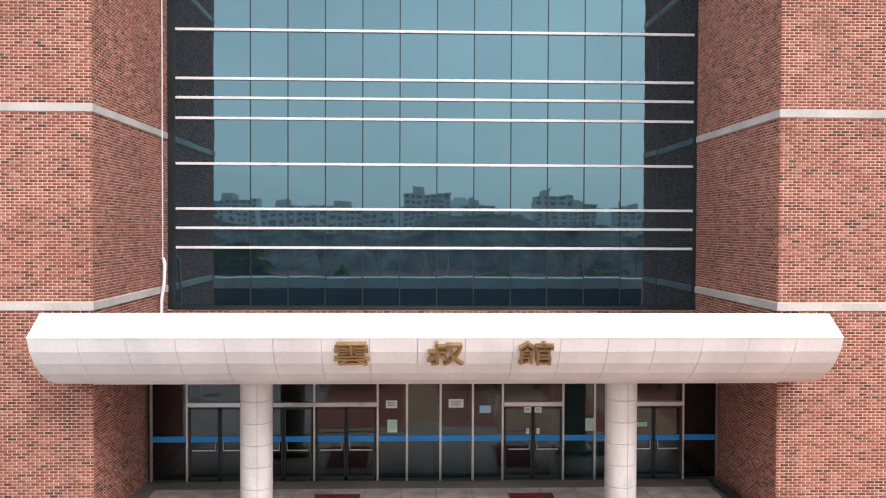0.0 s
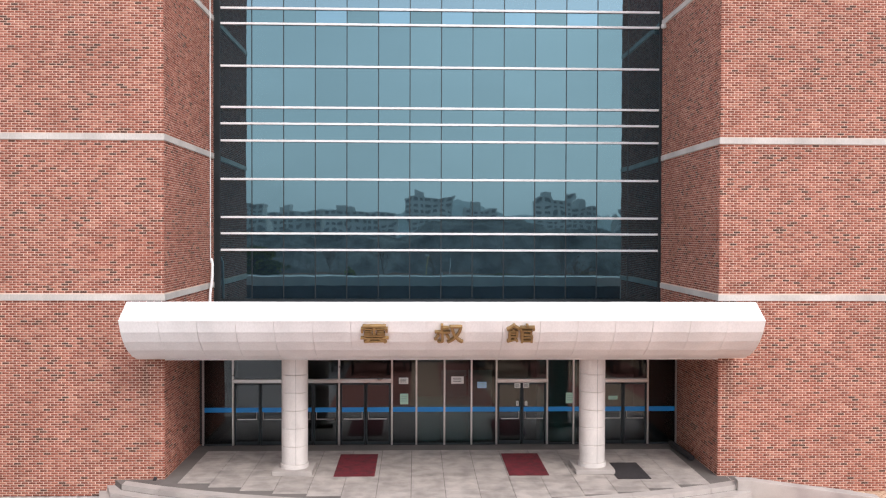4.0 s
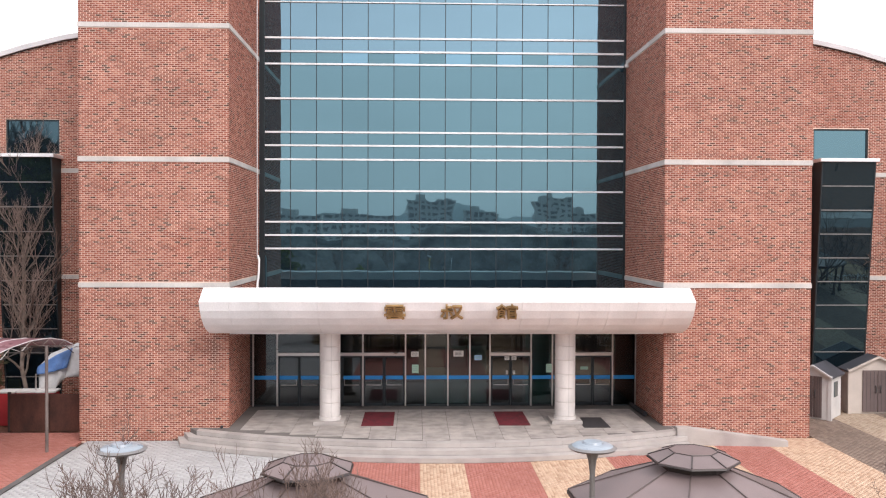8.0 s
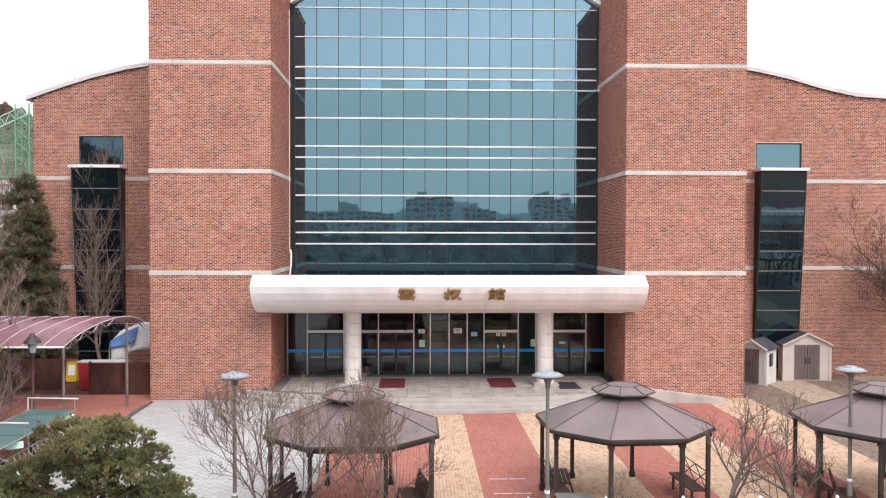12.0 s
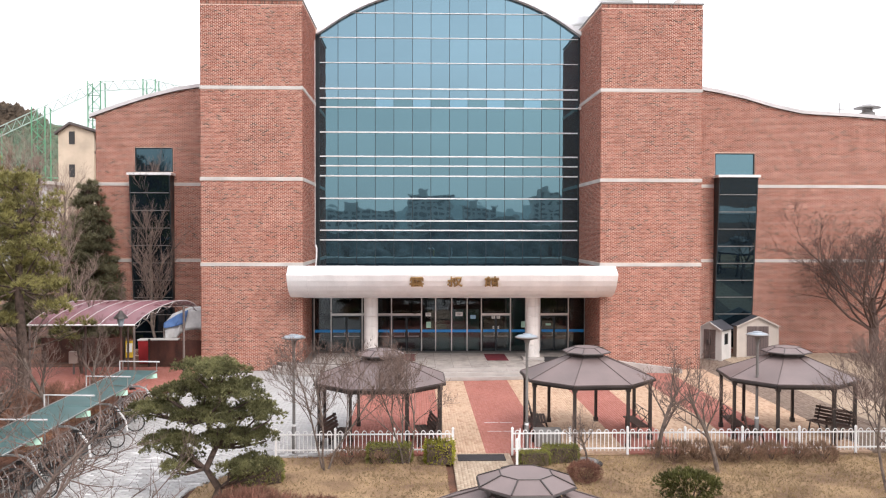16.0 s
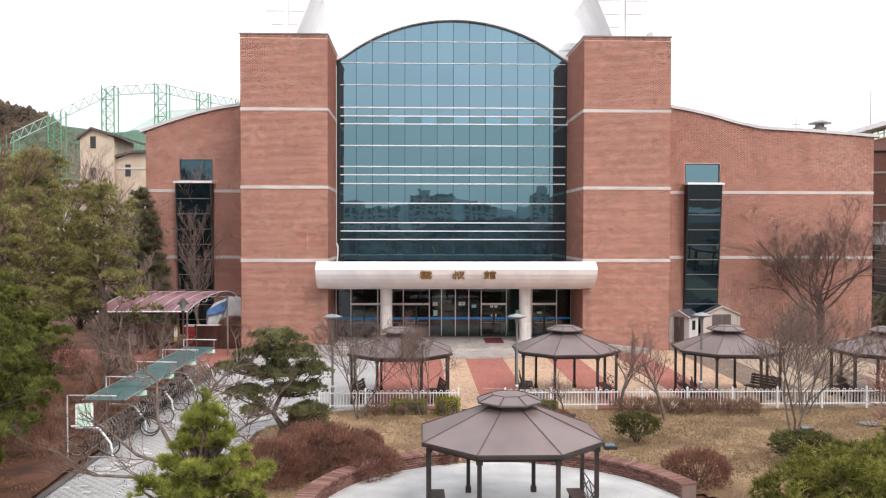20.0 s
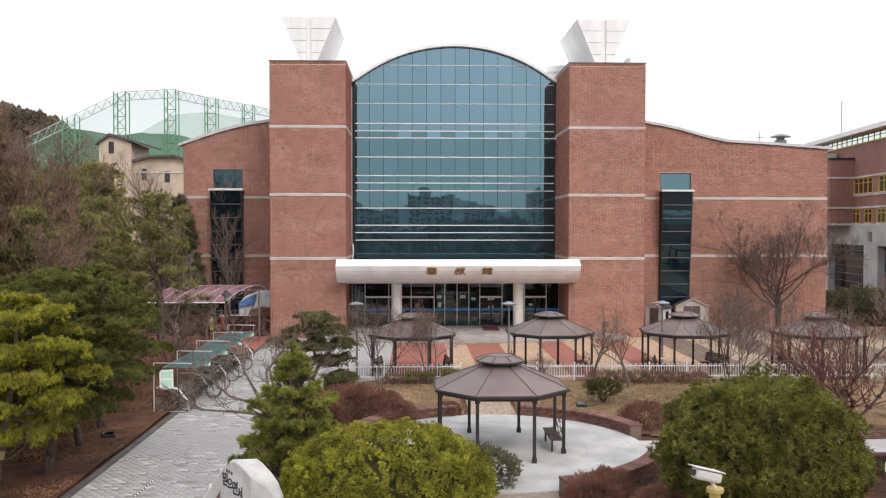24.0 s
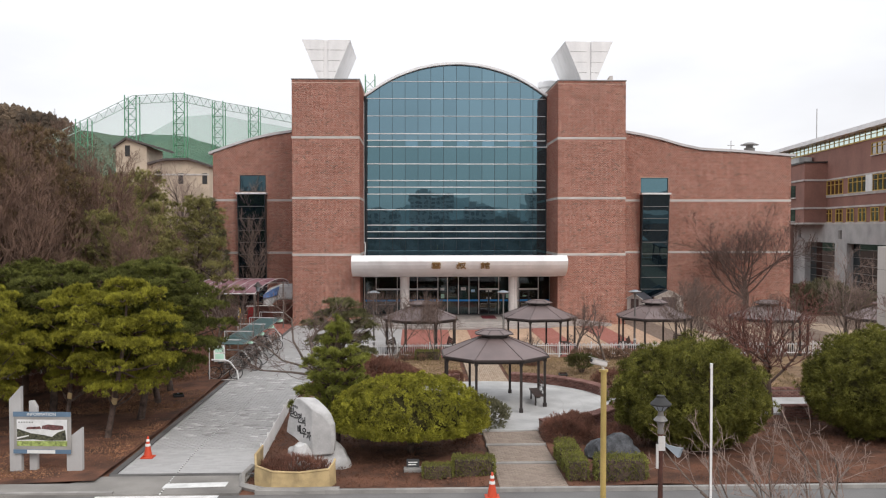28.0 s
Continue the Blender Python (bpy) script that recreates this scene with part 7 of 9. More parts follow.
skylight(-1)
skylight(1)
dr = thing("roof_drum", 8.3, 8.6, TOWER_TOP - 0.5, "round white metal vent drum beside the arch", "vent")
part("body", Geo().lathe([(0.75, 0), (0.75, 1.3)], n=28), M["panel"], dr, smooth=30)
part("cap", Geo().lathe([(0.95, 1.3), (1.0, 1.38), (1.0, 1.75), (0.9, 1.85)], n=28), M["white_metal"], dr, smooth=30)
ch = thing("roof_box", 12.0, 1.6, TOWER_TOP + 0.07, "small grey box at the tower's edge", "vent")
part("body", Geo().prism([(-0.28, 0), (0.28, 0), (0.28, 0.62), (0.05, 0.62)], 0, 0.5), M["stone"], ch)
vt = thing("roof_vent", 25.6, 7.4, 13.9, "mushroom-shaped metal roof vent", "vent")
part("pipe", Geo().lathe([(0.45, -0.4), (0.45, 0.5), (0.3, 0.55), (0.3, 0.75)], n=16), M["gray_metal"], vt, smooth=30)
part("hood", Geo().lathe([(0.75, 0.75), (0.78, 0.80), (0.3, 0.98), (0.02, 1.0)], n=20), M["gray_metal"], vt, smooth=30)
ant = thing("aerial", 24.2, 8.0, 13.8, "thin rooftop aerial with a short cross bar", "aerial")
part("mast", Geo().tube([(0, 0, -0.3), (0, 0, 1.3)], 0.03, 5), M["gray_metal"], ant)
part("bar", Geo().tube([(-0.3, 0, 0.9), (0.3, 0, 0.9)], 0.025, 5), M["gray_metal"], ant)
cam_b = thing("wall_camera", 7.58, 5.25, 14.25, "small dome camera on the tower's reveal", "camera")
part("body", Geo().lathe([(0.02, -0.1), (0.09, -0.06), (0.09, 0.05), (0.04, 0.08)], n=12), M["plastic_white"], cam_b, smooth=30)


# ---------------------------------------------------------------- garden sheds
def shed(name, w, d, eave, peak, label, wall_m, face_win):
    s = thing(name, 0, 0, 0, label, "shed", "garden sheds")
    part("wall", Geo().prism([(-w / 2, 0), (w / 2, 0), (w / 2, eave), (0, peak - 0.05), (-w / 2, eave)], 0, d), wall_m, s, bevel=0.02)
    for e in (-1, 1):
        part("roof_panel", Geo().add([(0, -0.12, peak), (e * (w / 2 + 0.12), -0.12, eave - 0.04), (e * (w / 2 + 0.12), d + 0.1, eave - 0.04), (0, d + 0.1, peak), (0, -0.12, peak - 0.06), (e * (w / 2 + 0.12), -0.12, eave - 0.10), (e * (w / 2 + 0.12), d + 0.1, eave - 0.10), (0, d + 0.1, peak - 0.06)], [(0, 1, 2, 3), (7, 6, 5, 4), (0, 4, 5, 1), (1, 5, 6, 2), (2, 6, 7, 3), (3, 7, 4, 0)]), M["shed_roof"], s)
        part("barge_board", Geo().tube([(0, -0.13, peak - 0.03), (e * (w / 2 + 0.12), -0.13, eave - 0.07)], 0.05, 4), wall_m, s)
        leaf = part("door", Geo().box(min(e * 0.012, e * w * 0.27), max(e * 0.012, e * w * 0.27), -0.05, -0.01, 0.08, eave - 0.05), M["plastic_brown"], s, "brown door leaf", bevel=0.01)
        part("handle", Geo().tube([(e * 0.09, -0.05, 0.85), (e * 0.09, -0.10, 0.9), (e * 0.09, -0.10, 1.1), (e * 0.09, -0.05, 1.15)], 0.02, 5), M["ink"], leaf)
        for j in range(1, 4):
            part("groove", Geo().box(e * w * 0.27 * j / 4 - 0.006, e * w * 0.27 * j / 4 + 0.006, -0.054, -0.05, 0.12, eave - 0.1), M["ink"], leaf)
    for e in (-1, 1):
        part("corner_post", Geo().box(e * w / 2 - 0.07, e * w / 2 + 0.07, -0.03, 0.1, 0, eave), wall_m, s)
    if face_win:
        wn_ = part("side_window", Geo().box(w / 2 + 0.0, w / 2 + 0.03, d * 0.35, d * 0.65, 0.85, 1.45), M["dark_pane"], s)
    return s


sh = shed("garden_shed", 2.28, 0.70, 1.82, 2.36, "beige plastic garden shed with brown double doors", M["plastic_beige"], False)
sh.matrix_basis = pose(17.62, 4.05, 0)
sh = shed("garden_shed", 1.25, 1.5, 1.75, 2.15, "small white plastic shed with a dark door", M["plastic_white"], True)
sh.matrix_basis = pose(14.55, 3.15, 0, 0, 0, -42)

# ---------------------------------------------------------------- vaulted shelter
VX = [(-3.3, 2.74, -15.1), (-3.05, 3.02, -14.85), (-2.7, 3.28, -14.55), (-2.2, 3.52, -14.15), (-1.6, 3.68, -13.75), (-0.9, 3.68, -13.45), (-0.2, 3.52, -13.25), (0.3, 3.3, -13.15)]
vs = thing("vaulted_shelter", 0, 0, 0, "shelter with a maroon translucent vaulted roof on steel posts", "shelter")
for k in range(6):
    a, b = 0.83 * k, 0.83 * (k + 1) - 0.03
    g = Geo()
    n = len(VX)
    low = [(x - s, y, z) for s in (a, b) for y, z, x in VX]
    g.add(low + [(x, y, z + 0.015) for x, y, z in low], [q for j in range(n - 1) for q in ((j, j + 1, n + j + 1, n + j), (2 * n + j, 3 * n + j, 3 * n + j + 1, 2 * n + j + 1))] + [(j, 2 * n + j, 2 * n + j + 1, j + 1) for j in range(n - 1)] + [(n + j, n + j + 1, 3 * n + j + 1, 3 * n + j) for j in range(n - 1)])
    part("roof_sheet", g, M["maroon_sheet"], vs, smooth=30)
for k in range(7):
    s = 0.83 * k - 0.015
    part("rib", Geo().tube([(x - s, y, z + 0.02) for y, z, x in VX], 0.016, 5), M["fascia"], vs)
    part("truss", Geo().tube([(x - s, y, z - 0.22 - 0.05 * math.sin(3.0 * i)) for i, (y, z, x) in enumerate(VX)], 0.018, 4), M["brown_metal"], vs)
web = Geo()
for i in range(len(VX) - 1):
    (ya, za, xa), (yb, zb, xb) = VX[i], VX[i + 1]
    web.tube([(xa, ya, za), (0.5 * (xa + xb), 0.5 * (ya + yb), 0.5 * (za + zb) - 0.23)], 0.012, 4)
    web.tube([(xb, yb, zb), (0.5 * (xa + xb), 0.5 * (ya + yb), 0.5 * (za + zb) - 0.23)], 0.012, 4)
part("web", web, M["alu"], vs)
part("eave_rail", Geo().tube([(-15.1, -3.3, 2.72), (-20.1, -3.3, 2.72)], 0.04, 6), M["white_metal"], vs)
part("back_rail", Geo().tube([(-13.15, 0.3, 3.28), (-18.1, 0.3, 3.28)], 0.04, 6), M["white_metal"], vs)
for x, y, z in ((-13.3, -1.5, 3.5), (-15.15, -3.25, 2.75), (-16.6, 0.25, 3.2), (-18.2, -1.2, 3.4), (-20.0, -3.25, 2.7)):
    part("post", Geo().tube([(x, y, 0), (x, y, z)], 0.055, 8), M["bench_metal"], vs, smooth=True)
rp = thing("screen_wall", 0, 0, 0, "rusty brown metal screen panels behind the shelter", "screen")
for a, b, y in ((-15.9, -14.45, 1.4), (-14.43, -12.85, 1.4), (-22.0, -19.8, 2.6), (-19.78, -17.6, 2.6)):
    part("panel", Geo().box(a, b, y, y + 0.06, 0.04, 1.38), M["rust_panel"], rp)
for x, y in ((-15.9, 1.43), (-17.6, 2.63), (-19.79, 2.63)):
    part("post", Geo().box(x - 0.04, x + 0.04, y - 0.04, y + 0.07, 0, 1.45), M["brown_metal"], rp)
tent = thing("tarpaulin_tent", -14.0, 3.6, 0, "blue and white tarpaulin draped over a frame", "tent")


def draped(top, bottom, x_steps, y, fold, seed):
    """A hanging sheet between an upper and a lower edge, with soft vertical folds."""
    g = Geo()
    n = 7
    for i in range(x_steps + 1):
        f = i / x_steps
        (xa, za), (xb, zb) = (( np.interp(f, np.linspace(0, 1, len(e)), [q[0] for q in e]), np.interp(f, np.linspace(0, 1, len(e)), [q[1] for q in e])) for e in (top, bottom))
        for k in range(n + 1):
            h = k / n
            w = fold * (0.3 + h) * noise.noise(Vector((f * 6, h * 1.2, seed)))
            g.v.append((xa + (xb - xa) * h, y + w - 0.15 * h, za + (zb - za) * h))
    for i in range(x_steps):
        for k in range(n):
            a = i * (n + 1) + k
            g.f.append((a, a + 1, a + n + 2, a + n + 1))
    return g


for nm_, gg, mm in (("cover", draped([(-1.6, 2.1), (-0.9, 2.55), (-0.2, 2.86), (1.0, 2.92)], [(-1.55, 1.12), (-1.0, 1.2), (-0.55, 1.72), (1.0, 1.78)], 22, -0.4, 0.22, 1.0), "tarp_white"),
                   ("blue_sheet", draped([(-1.62, 2.13), (-0.9, 2.58), (-0.3, 2.84)], [(-1.6, 1.82), (-0.95, 1.95), (-0.45, 2.1)], 12, -0.46, 0.12, 2.0), "tarp_blue"),
                   ("roof_sheet", draped([(-1.2, 2.6), (-0.2, 3.0), (1.0, 3.02)], [(-1.6, 2.12), (-0.2, 2.88), (1.0, 2.93)], 12, -0.25, 0.1, 3.0), "tarp_white")):
    sheet = part(nm_, gg, M[mm], tent, smooth=60)
    so = sheet.modifiers.new("cloth", "SOLIDIFY")
    so.thickness = 0.012
for x in (-1.5, 0.9):
    part("pole", Geo().tube([(x, -0.9, 0), (x, -0.9, 1.9)], 0.03, 6), M["alu"], tent)
ws = thing("floor_sign", -18.0, 4.7, 0, "yellow folding caution sign", "sign")
part("front_board", Geo().box(-0.24, 0.24, -0.015, 0.015, 0, 0.95, pose(0, -0.12, 0, -10)), M["yellow"], ws)
part("back_board", Geo().box(-0.24, 0.24, -0.015, 0.015, 0, 0.95, pose(0, 0.2, 0, 10)), M["yellow"], ws)
part("print", Geo().box(-0.16, 0.16, -0.022, -0.018, 0.3, 0.8, pose(0, -0.12, 0, -10)), M["paper"], ws)
bn = thing("waste_bin", -16.5, 2.7, 0, "tall red plastic bin with a closed lid", "bin", "red bins")
part("body", Geo().prism([(-0.26, 0), (0.26, 0), (0.32, 1.22), (-0.32, 1.22)], -0.28, 0.28), M["red_plastic"], bn, bevel=0.02)
part("lid", Geo().box(-0.35, 0.35, -0.31, 0.31, 1.22, 1.30), M["plastic_white"], bn, "pale lid", bevel=0.02)
for x in (-15.78, -15.05):
    copy_thing(bn, pose(x, 2.75, 0, 0, 0, 4))
bl = thing("lantern_post", -13.85, -8.85, 0, "brown lamp post with a dark lantern head", "lamp")
part("pole", Geo().lathe([(0.09, 0), (0.09, 0.6), (0.055, 0.7), (0.05, 2.45), (0.09, 2.6)], n=10), M["rust_panel"], bl, smooth=True)
part("glass", Geo().lathe([(0.09, 2.6), (0.17, 2.85)], n=8), M["lamp_glass"], bl)
part("hood", Geo().lathe([(0.30, 2.85), (0.27, 2.9), (0.12, 3.02), (0.05, 3.1)], n=8), M["brown_metal"], bl)
bl.scale = (1.0, 1.0, 1.27)
bx = thing("meter_box", -18.9, -0.9, 0, "small grey utility box on a post", "box")
part("post", Geo().box(-0.04, 0.04, -0.04, 0.04, 0, 0.9), M["gray_metal"], bx)
part("case", Geo().box(-0.2, 0.2, -0.14, 0.14, 0.55, 1.15), M["plastic_beige"], bx, bevel=0.02)

# ---------------------------------------------------------------- bicycle shelter
rack = thing("bicycle_shelter", -13.55, -23.55, 0, "bicycle shelter with a teal roof, steel frames and holder loops", "shelter")
loop_me = Geo().tube([(0.55, 0, 0.12), (0.62, 0, 0.75), (0.72, 0, 0.92), (0.86, 0, 0.92), (0.98, 0, 0.74), (1.05, 0, 0.20)], 0.012, 4).mesh("holder_loop")
for k in range(5):
    y = 3.42 * k
    part("frame", Geo().tube([(0, y, 0), (0, y, 2.03), (1.55, y, 2.0)], 0.028, 6), M["fascia"], rack, smooth=True)
    part("ground_rail", Geo().tube([(0, y, 0.04), (1.3, y, 0.04)], 0.03, 5), M["alu"], rack)
    part("bent_bar", Geo().tube([(0.1, y + 0.05, 1.02), (0.75, y + 0.05, 1.02), (1.0, y + 0.05, 0.92), (1.35, y + 0.05, 0.45), (1.4, y + 0.05, 0.05)], 0.040, 6), M["white_metal"], rack, smooth=True)
    if k < 4:
        part("roof_sheet", Geo().box(0.10, 1.46, y + (1.0 if k == 0 else 0.02), y + 3.40, 1.66, 1.685, pose(0, 0, 0, 0, 1.0, 0)), M["teal_sheet"], rack)
        part("hanger", Geo().tube([(0.12, y + 3.42, 2.02), (0.12, y + 3.42, 1.66)], 0.016, 5).tube([(1.44, y + 3.42, 2.0), (1.44, y + 3.42, 1.66)], 0.016, 5), M["alu"], rack)
        part("sheet_rim", Geo().tube([(1.47, y + (1.0 if k == 0 else 0.02), 1.65), (1.47, y + 3.40, 1.65)], 0.022, 5), M["alu"], rack)
        part("rail", Geo().tube([(0.55, y, 0.16), (0.55, y + 3.42, 0.16)], 0.02, 4).tube([(0.8, y, 0.93), (0.8, y + 3.42, 0.93)], 0.02, 4), M["alu"], rack)
        part("gutter", Geo().tube([(0.08, y + (1.0 if k == 0 else 0), 1.67), (0.08, y + 3.42, 1.67)], 0.022, 5), M["alu"], rack)
        if k == 0:
            bm_ = pose(0.42, y + 0.30, 1.30, -14, 0, 20)
            bd = part("sign_board", Geo().box(-0.27, 0.27, -0.012, 0.012, -0.40, 0.40, bm_), M["paper"], rack, "pale notice with green print")
            part("print", Geo().box(-0.21, 0.21, -0.018, -0.014, -0.32, -0.02, bm_).box(-0.21, 0.21, -0.018, -0.014, 0.06, 0.32, bm_), M["green_paper"], bd)
        bm_ = pose(1.36, y + 3.0, 1.50, -10, 0, 35)
        part("name_board", Geo().box(-0.22, 0.22, -0.01, 0.01, -0.09, 0.09, bm_), M["green_paper"], rack, "small pale green board below the roof")
        for j in range(11):
            link("holder_loop", loop_me, M["alu"], rack, m=pose(0, y + 0.3 + 0.29 * j, 0))


def bicycle(frame_m, label):
    b = thing("bicycle", 0, 0, 0, label, "bicycle", "parked bicycles")
    for x in (-0.50, 0.52):
        pts = [(x + 0.32 * math.cos(a), 0, 0.34 + 0.32 * math.sin(a)) for a in np.linspace(0, 2 * math.pi, 25)]
        wh = part("wheel", Geo().tube([(x + 0.295 * math.cos(a), 0, 0.34 + 0.295 * math.sin(a)) for a in np.linspace(0, 2 * math.pi, 25)], 0.010, 4, False), M["steel"], b)
        part("tyre", Geo().tube(pts, 0.022, 6, False), M["rubber"], wh)
        sp = Geo()
        for k in range(9):
            a = math.pi * k / 9
            sp.tube([(x + 0.29 * math.cos(a), 0.01, 0.34 + 0.29 * math.sin(a)), (x - 0.29 * math.cos(a), -0.01, 0.34 - 0.29 * math.sin(a))], 0.003, 3)
        part("spokes", sp, M["steel"], wh)
    fr_ = Geo()
    for a, b2 in (((-0.5, 0, 0.34), (-0.05, 0, 0.30)), ((-0.05, 0, 0.30), (-0.18, 0, 0.80)), ((-0.05, 0, 0.30), (0.36, 0, 0.72)), ((-0.17, 0, 0.74), (0.36, 0, 0.78)), ((-0.5, 0, 0.34), (-0.17, 0, 0.70)), ((0.34, 0, 0.88), (0.40, 0, 0.68)), ((0.40, 0, 0.68), (0.52, 0, 0.34))):
        fr_.tube([a, b2], 0.018, 6)
    part("frame", fr_, frame_m, b)
    part("saddle", Geo().tube([(-0.32, 0, 0.86), (-0.18, 0, 0.87), (-0.04, 0, 0.85)], [0.07, 0.05, 0.02], 6), M["ink"], b)
    part("handlebar", Geo().tube([(0.30, -0.27, 0.97), (0.36, -0.1, 1.0), (0.36, 0.1, 1.0), (0.30, 0.27, 0.97)], 0.014, 6).tube([(0.34, 0, 0.88), (0.36, 0, 1.0)], 0.014, 6), M["steel"], b)
    part("crank", Geo().tube([(-0.05, -0.1, 0.15), (-0.05, -0.06, 0.30), (-0.05, 0.06, 0.30), (-0.05, 0.1, 0.45)], 0.012, 5), M["ink"], b)
    return b


BK = bicycle(M["ink"], "black bicycle parked under the teal-roofed shelter")
BK.matrix_basis = pose(-12.82, -23.35, 0.02, 6, 0, 4)
for x, y, tn in ((-12.3, -20.9, 12), (-12.4, -20.3, -8), (-12.35, -18.9, 6), (-12.4, -16.6, 10), (-12.3, -15.4, -6), (-12.4, -13.2, 4)):
    copy_thing(BK, pose(x, y, 0.02, 6, 0, tn))

WB = bicycle(M["fence_white"], "white bicycle parked at the far end of the shelter")
WB.matrix_basis = pose(-12.95, -9.5, 0.02, 6, 0, -4)

# ---------------------------------------------------------------- roadside things
sg = thing("information_board", -14.9, -39.1, 0, "grey information board with a photograph on slab posts", "sign", turn=-4)
part("tall_post", Geo().prism([(-1.15, 0), (-0.75, 0), (-0.75, 2.95), (-1.15, 2.5)], -0.09, 0.09), M["concrete"], sg, bevel=0.01)
part("middle_post", Geo().prism([(-0.55, 0), (-0.28, 0), (-0.28, 2.2), (-0.40, 2.42), (-0.55, 2.42)], 0.06, 0.2), M["concrete"], sg, bevel=0.01)
part("low_post", Geo().prism([(0.80, 0), (1.32, 0), (1.32, 1.55), (0.80, 1.15)], -0.09, 0.09), M["concrete"], sg, bevel=0.01)
bd = part("panel", Geo().box(-0.96, 0.98, -0.16, -0.10, 0.66, 2.08), M["kerb"], sg, "grey panel", bevel=0.01)
part("title_bar", Geo().box(-0.97, 0.99, -0.175, -0.162, 1.93, 2.10), M["sign_blue"], bd)
part("foot_bar", Geo().box(-0.97, 0.99, -0.175, -0.162, 0.66, 0.80), M["sign_blue"], bd)
part("white_label", Geo().box(-0.50, 0.46, -0.184, -0.177, 0.67, 0.79), M["paper"], bd, bevel=0.004)
part("photo_sky", Geo().box(-0.85, 0.86, -0.170, -0.163, 1.10, 1.83), M["sign_photo_sky"], bd)
part("photo_lawn", Geo().box(-0.85, 0.86, -0.170, -0.163, 0.92, 1.10), M["sign_photo_green"], bd)
part("photo_roof", Geo().prism([(0.0, 1.52), (0.02, 1.62), (0.22, 1.67), (0.74, 1.62), (0.74, 1.50), (0.4, 1.47)], -0.176, -0.171).prism([(-0.52, 1.50), (-0.5, 1.57), (-0.05, 1.60), (-0.02, 1.51)], -0.176, -0.171), M["sign_photo_roof"], bd)
part("photo_trees", Geo().prism([(-0.84, 1.12), (-0.84, 1.52), (-0.66, 1.46), (-0.35, 1.36), (0.1, 1.30), (0.35, 1.24), (0.55, 1.40), (0.80, 1.48), (0.84, 1.12), (0.2, 1.11), (-0.3, 1.15)], -0.174, -0.171), M["sign_photo_dark"], bd)
part("photo_path", Geo().prism([(-0.84, 1.16), (-0.84, 1.22), (-0.45, 1.30), (-0.42, 1.27)], -0.178, -0.1745), M["paper"], bd)
for k in range(6):
    part("photo_caption", Geo().box(-0.79 + 0.09 * k, -0.74 + 0.09 * k, -0.176, -0.171, 1.72, 1.76), M["gray_metal"], bd)
cu = bpy.data.curves.new("lettering", "FONT")
cu.body, cu.size, cu.extrude, cu.align_x, cu.align_y = "INFORMATION", 0.145, 0.004, "CENTER", "CENTER"
tmp = new("lettering", cu)
me = bpy.data.meshes.new_from_object(tmp)
bpy.data.objects.remove(tmp)
link("lettering", me, M["paper"], bd, m=pose(0, -0.18, 2.012, 90))
sg.scale = (0.92, 0.92, 0.90)


def traffic_cone():
    c = thing("traffic_cone", 0, 0, 0, "orange traffic cone with white bands", "cone", "traffic cones")
    part("base", Geo().box(-0.2, 0.2, -0.2, 0.2, 0, 0.04), M["orange"], c, bevel=0.01)
    part("body", Geo().lathe([(0.14, 0.04), (0.085, 0.34), (0.03, 0.68), (0.02, 0.70)], n=16), M["orange"], c, smooth=30)
    for a, b in ((0.38, 0.46), (0.54, 0.61)):
        r = lambda z: 0.149 - 0.1725 * z + 0.0
        part("band", Geo().lathe([(r(a) + 0.004, a), (r(b) + 0.004, b)], n=16), M["paper"], c)
    return c


CN = traffic_cone()
CN.matrix_basis = pose(-12.2, -37.6, 0)
copy_thing(CN, pose(-1.3, -42.35, -0.05))
copy_thing(CN, pose(-1.3, -42.35, 0.08))

# inscribed boulder
def boulder(name, rx, ry, rz, seed, m_, label, sub=3, flat=0.0, peak=0.0):
    bm = bmesh.new()
    bmesh.ops.create_icosphere(bm, subdivisions=sub, radius=1.0)
    for v in bm.verts:
        n = noise.noise(v.co * 1.3 + Vector((seed, 0, 0))) * 0.28 + noise.noise(v.co * 3.1 + Vector((0, seed, 0))) * 0.10
        co = v.co * (1 + n)
        if flat and co.y < -flat:
            co.y = -flat + 0.03 * noise.noise(co * 4)
        co.x *= 1 - peak * max(co.z, 0)
        v.co = Vector((co.x * rx, co.y * ry, co.z * rz))
    me = bpy.data.meshes.new(name)
    bm.to_mesh(me)
    bm.free()
    me.shade_smooth()
    me.set_sharp_from_angle(angle=radians(28))
    ob = link(name, me, M[m_])
    return tagged(ob, label, "rock")


st = thing("inscribed_stone", -6.75, -38.65, 0, "upright pale boulder with a brushed black Korean inscription", "monument", turn=-42)
bm = bmesh.new()
outline = [(-0.90, 0.98), (-0.82, 1.35), (-0.62, 1.80), (-0.42, 2.10), (-0.2, 2.14), (0.05, 2.07), (0.45, 1.88), (0.72, 1.70), (0.93, 1.40), (0.97, 0.9), (0.92, 0.48), (0.45, 0.43), (0.05, 0.64), (-0.45, 0.86)]
bend = lambda x: -0.30 + max(0.0, x - 0.45) * 0.75
front_v = [bm.verts.new((x * 0.92, bend(x), z)) for x, z in outline]
edge_v = [bm.verts.new((x * 0.97, bend(x) + 0.10, 1.2 + (z - 1.2) * 1.03)) for x, z in outline]
back_v = [bm.verts.new((x * 0.84, 0.34, 1.2 + (z - 1.2) * 0.93)) for x, z in outline]
n = len(outline)
bm.faces.new(front_v[:7] + front_v[11:])
bm.faces.new(front_v[6:12])
bm.faces.new(back_v[::-1])
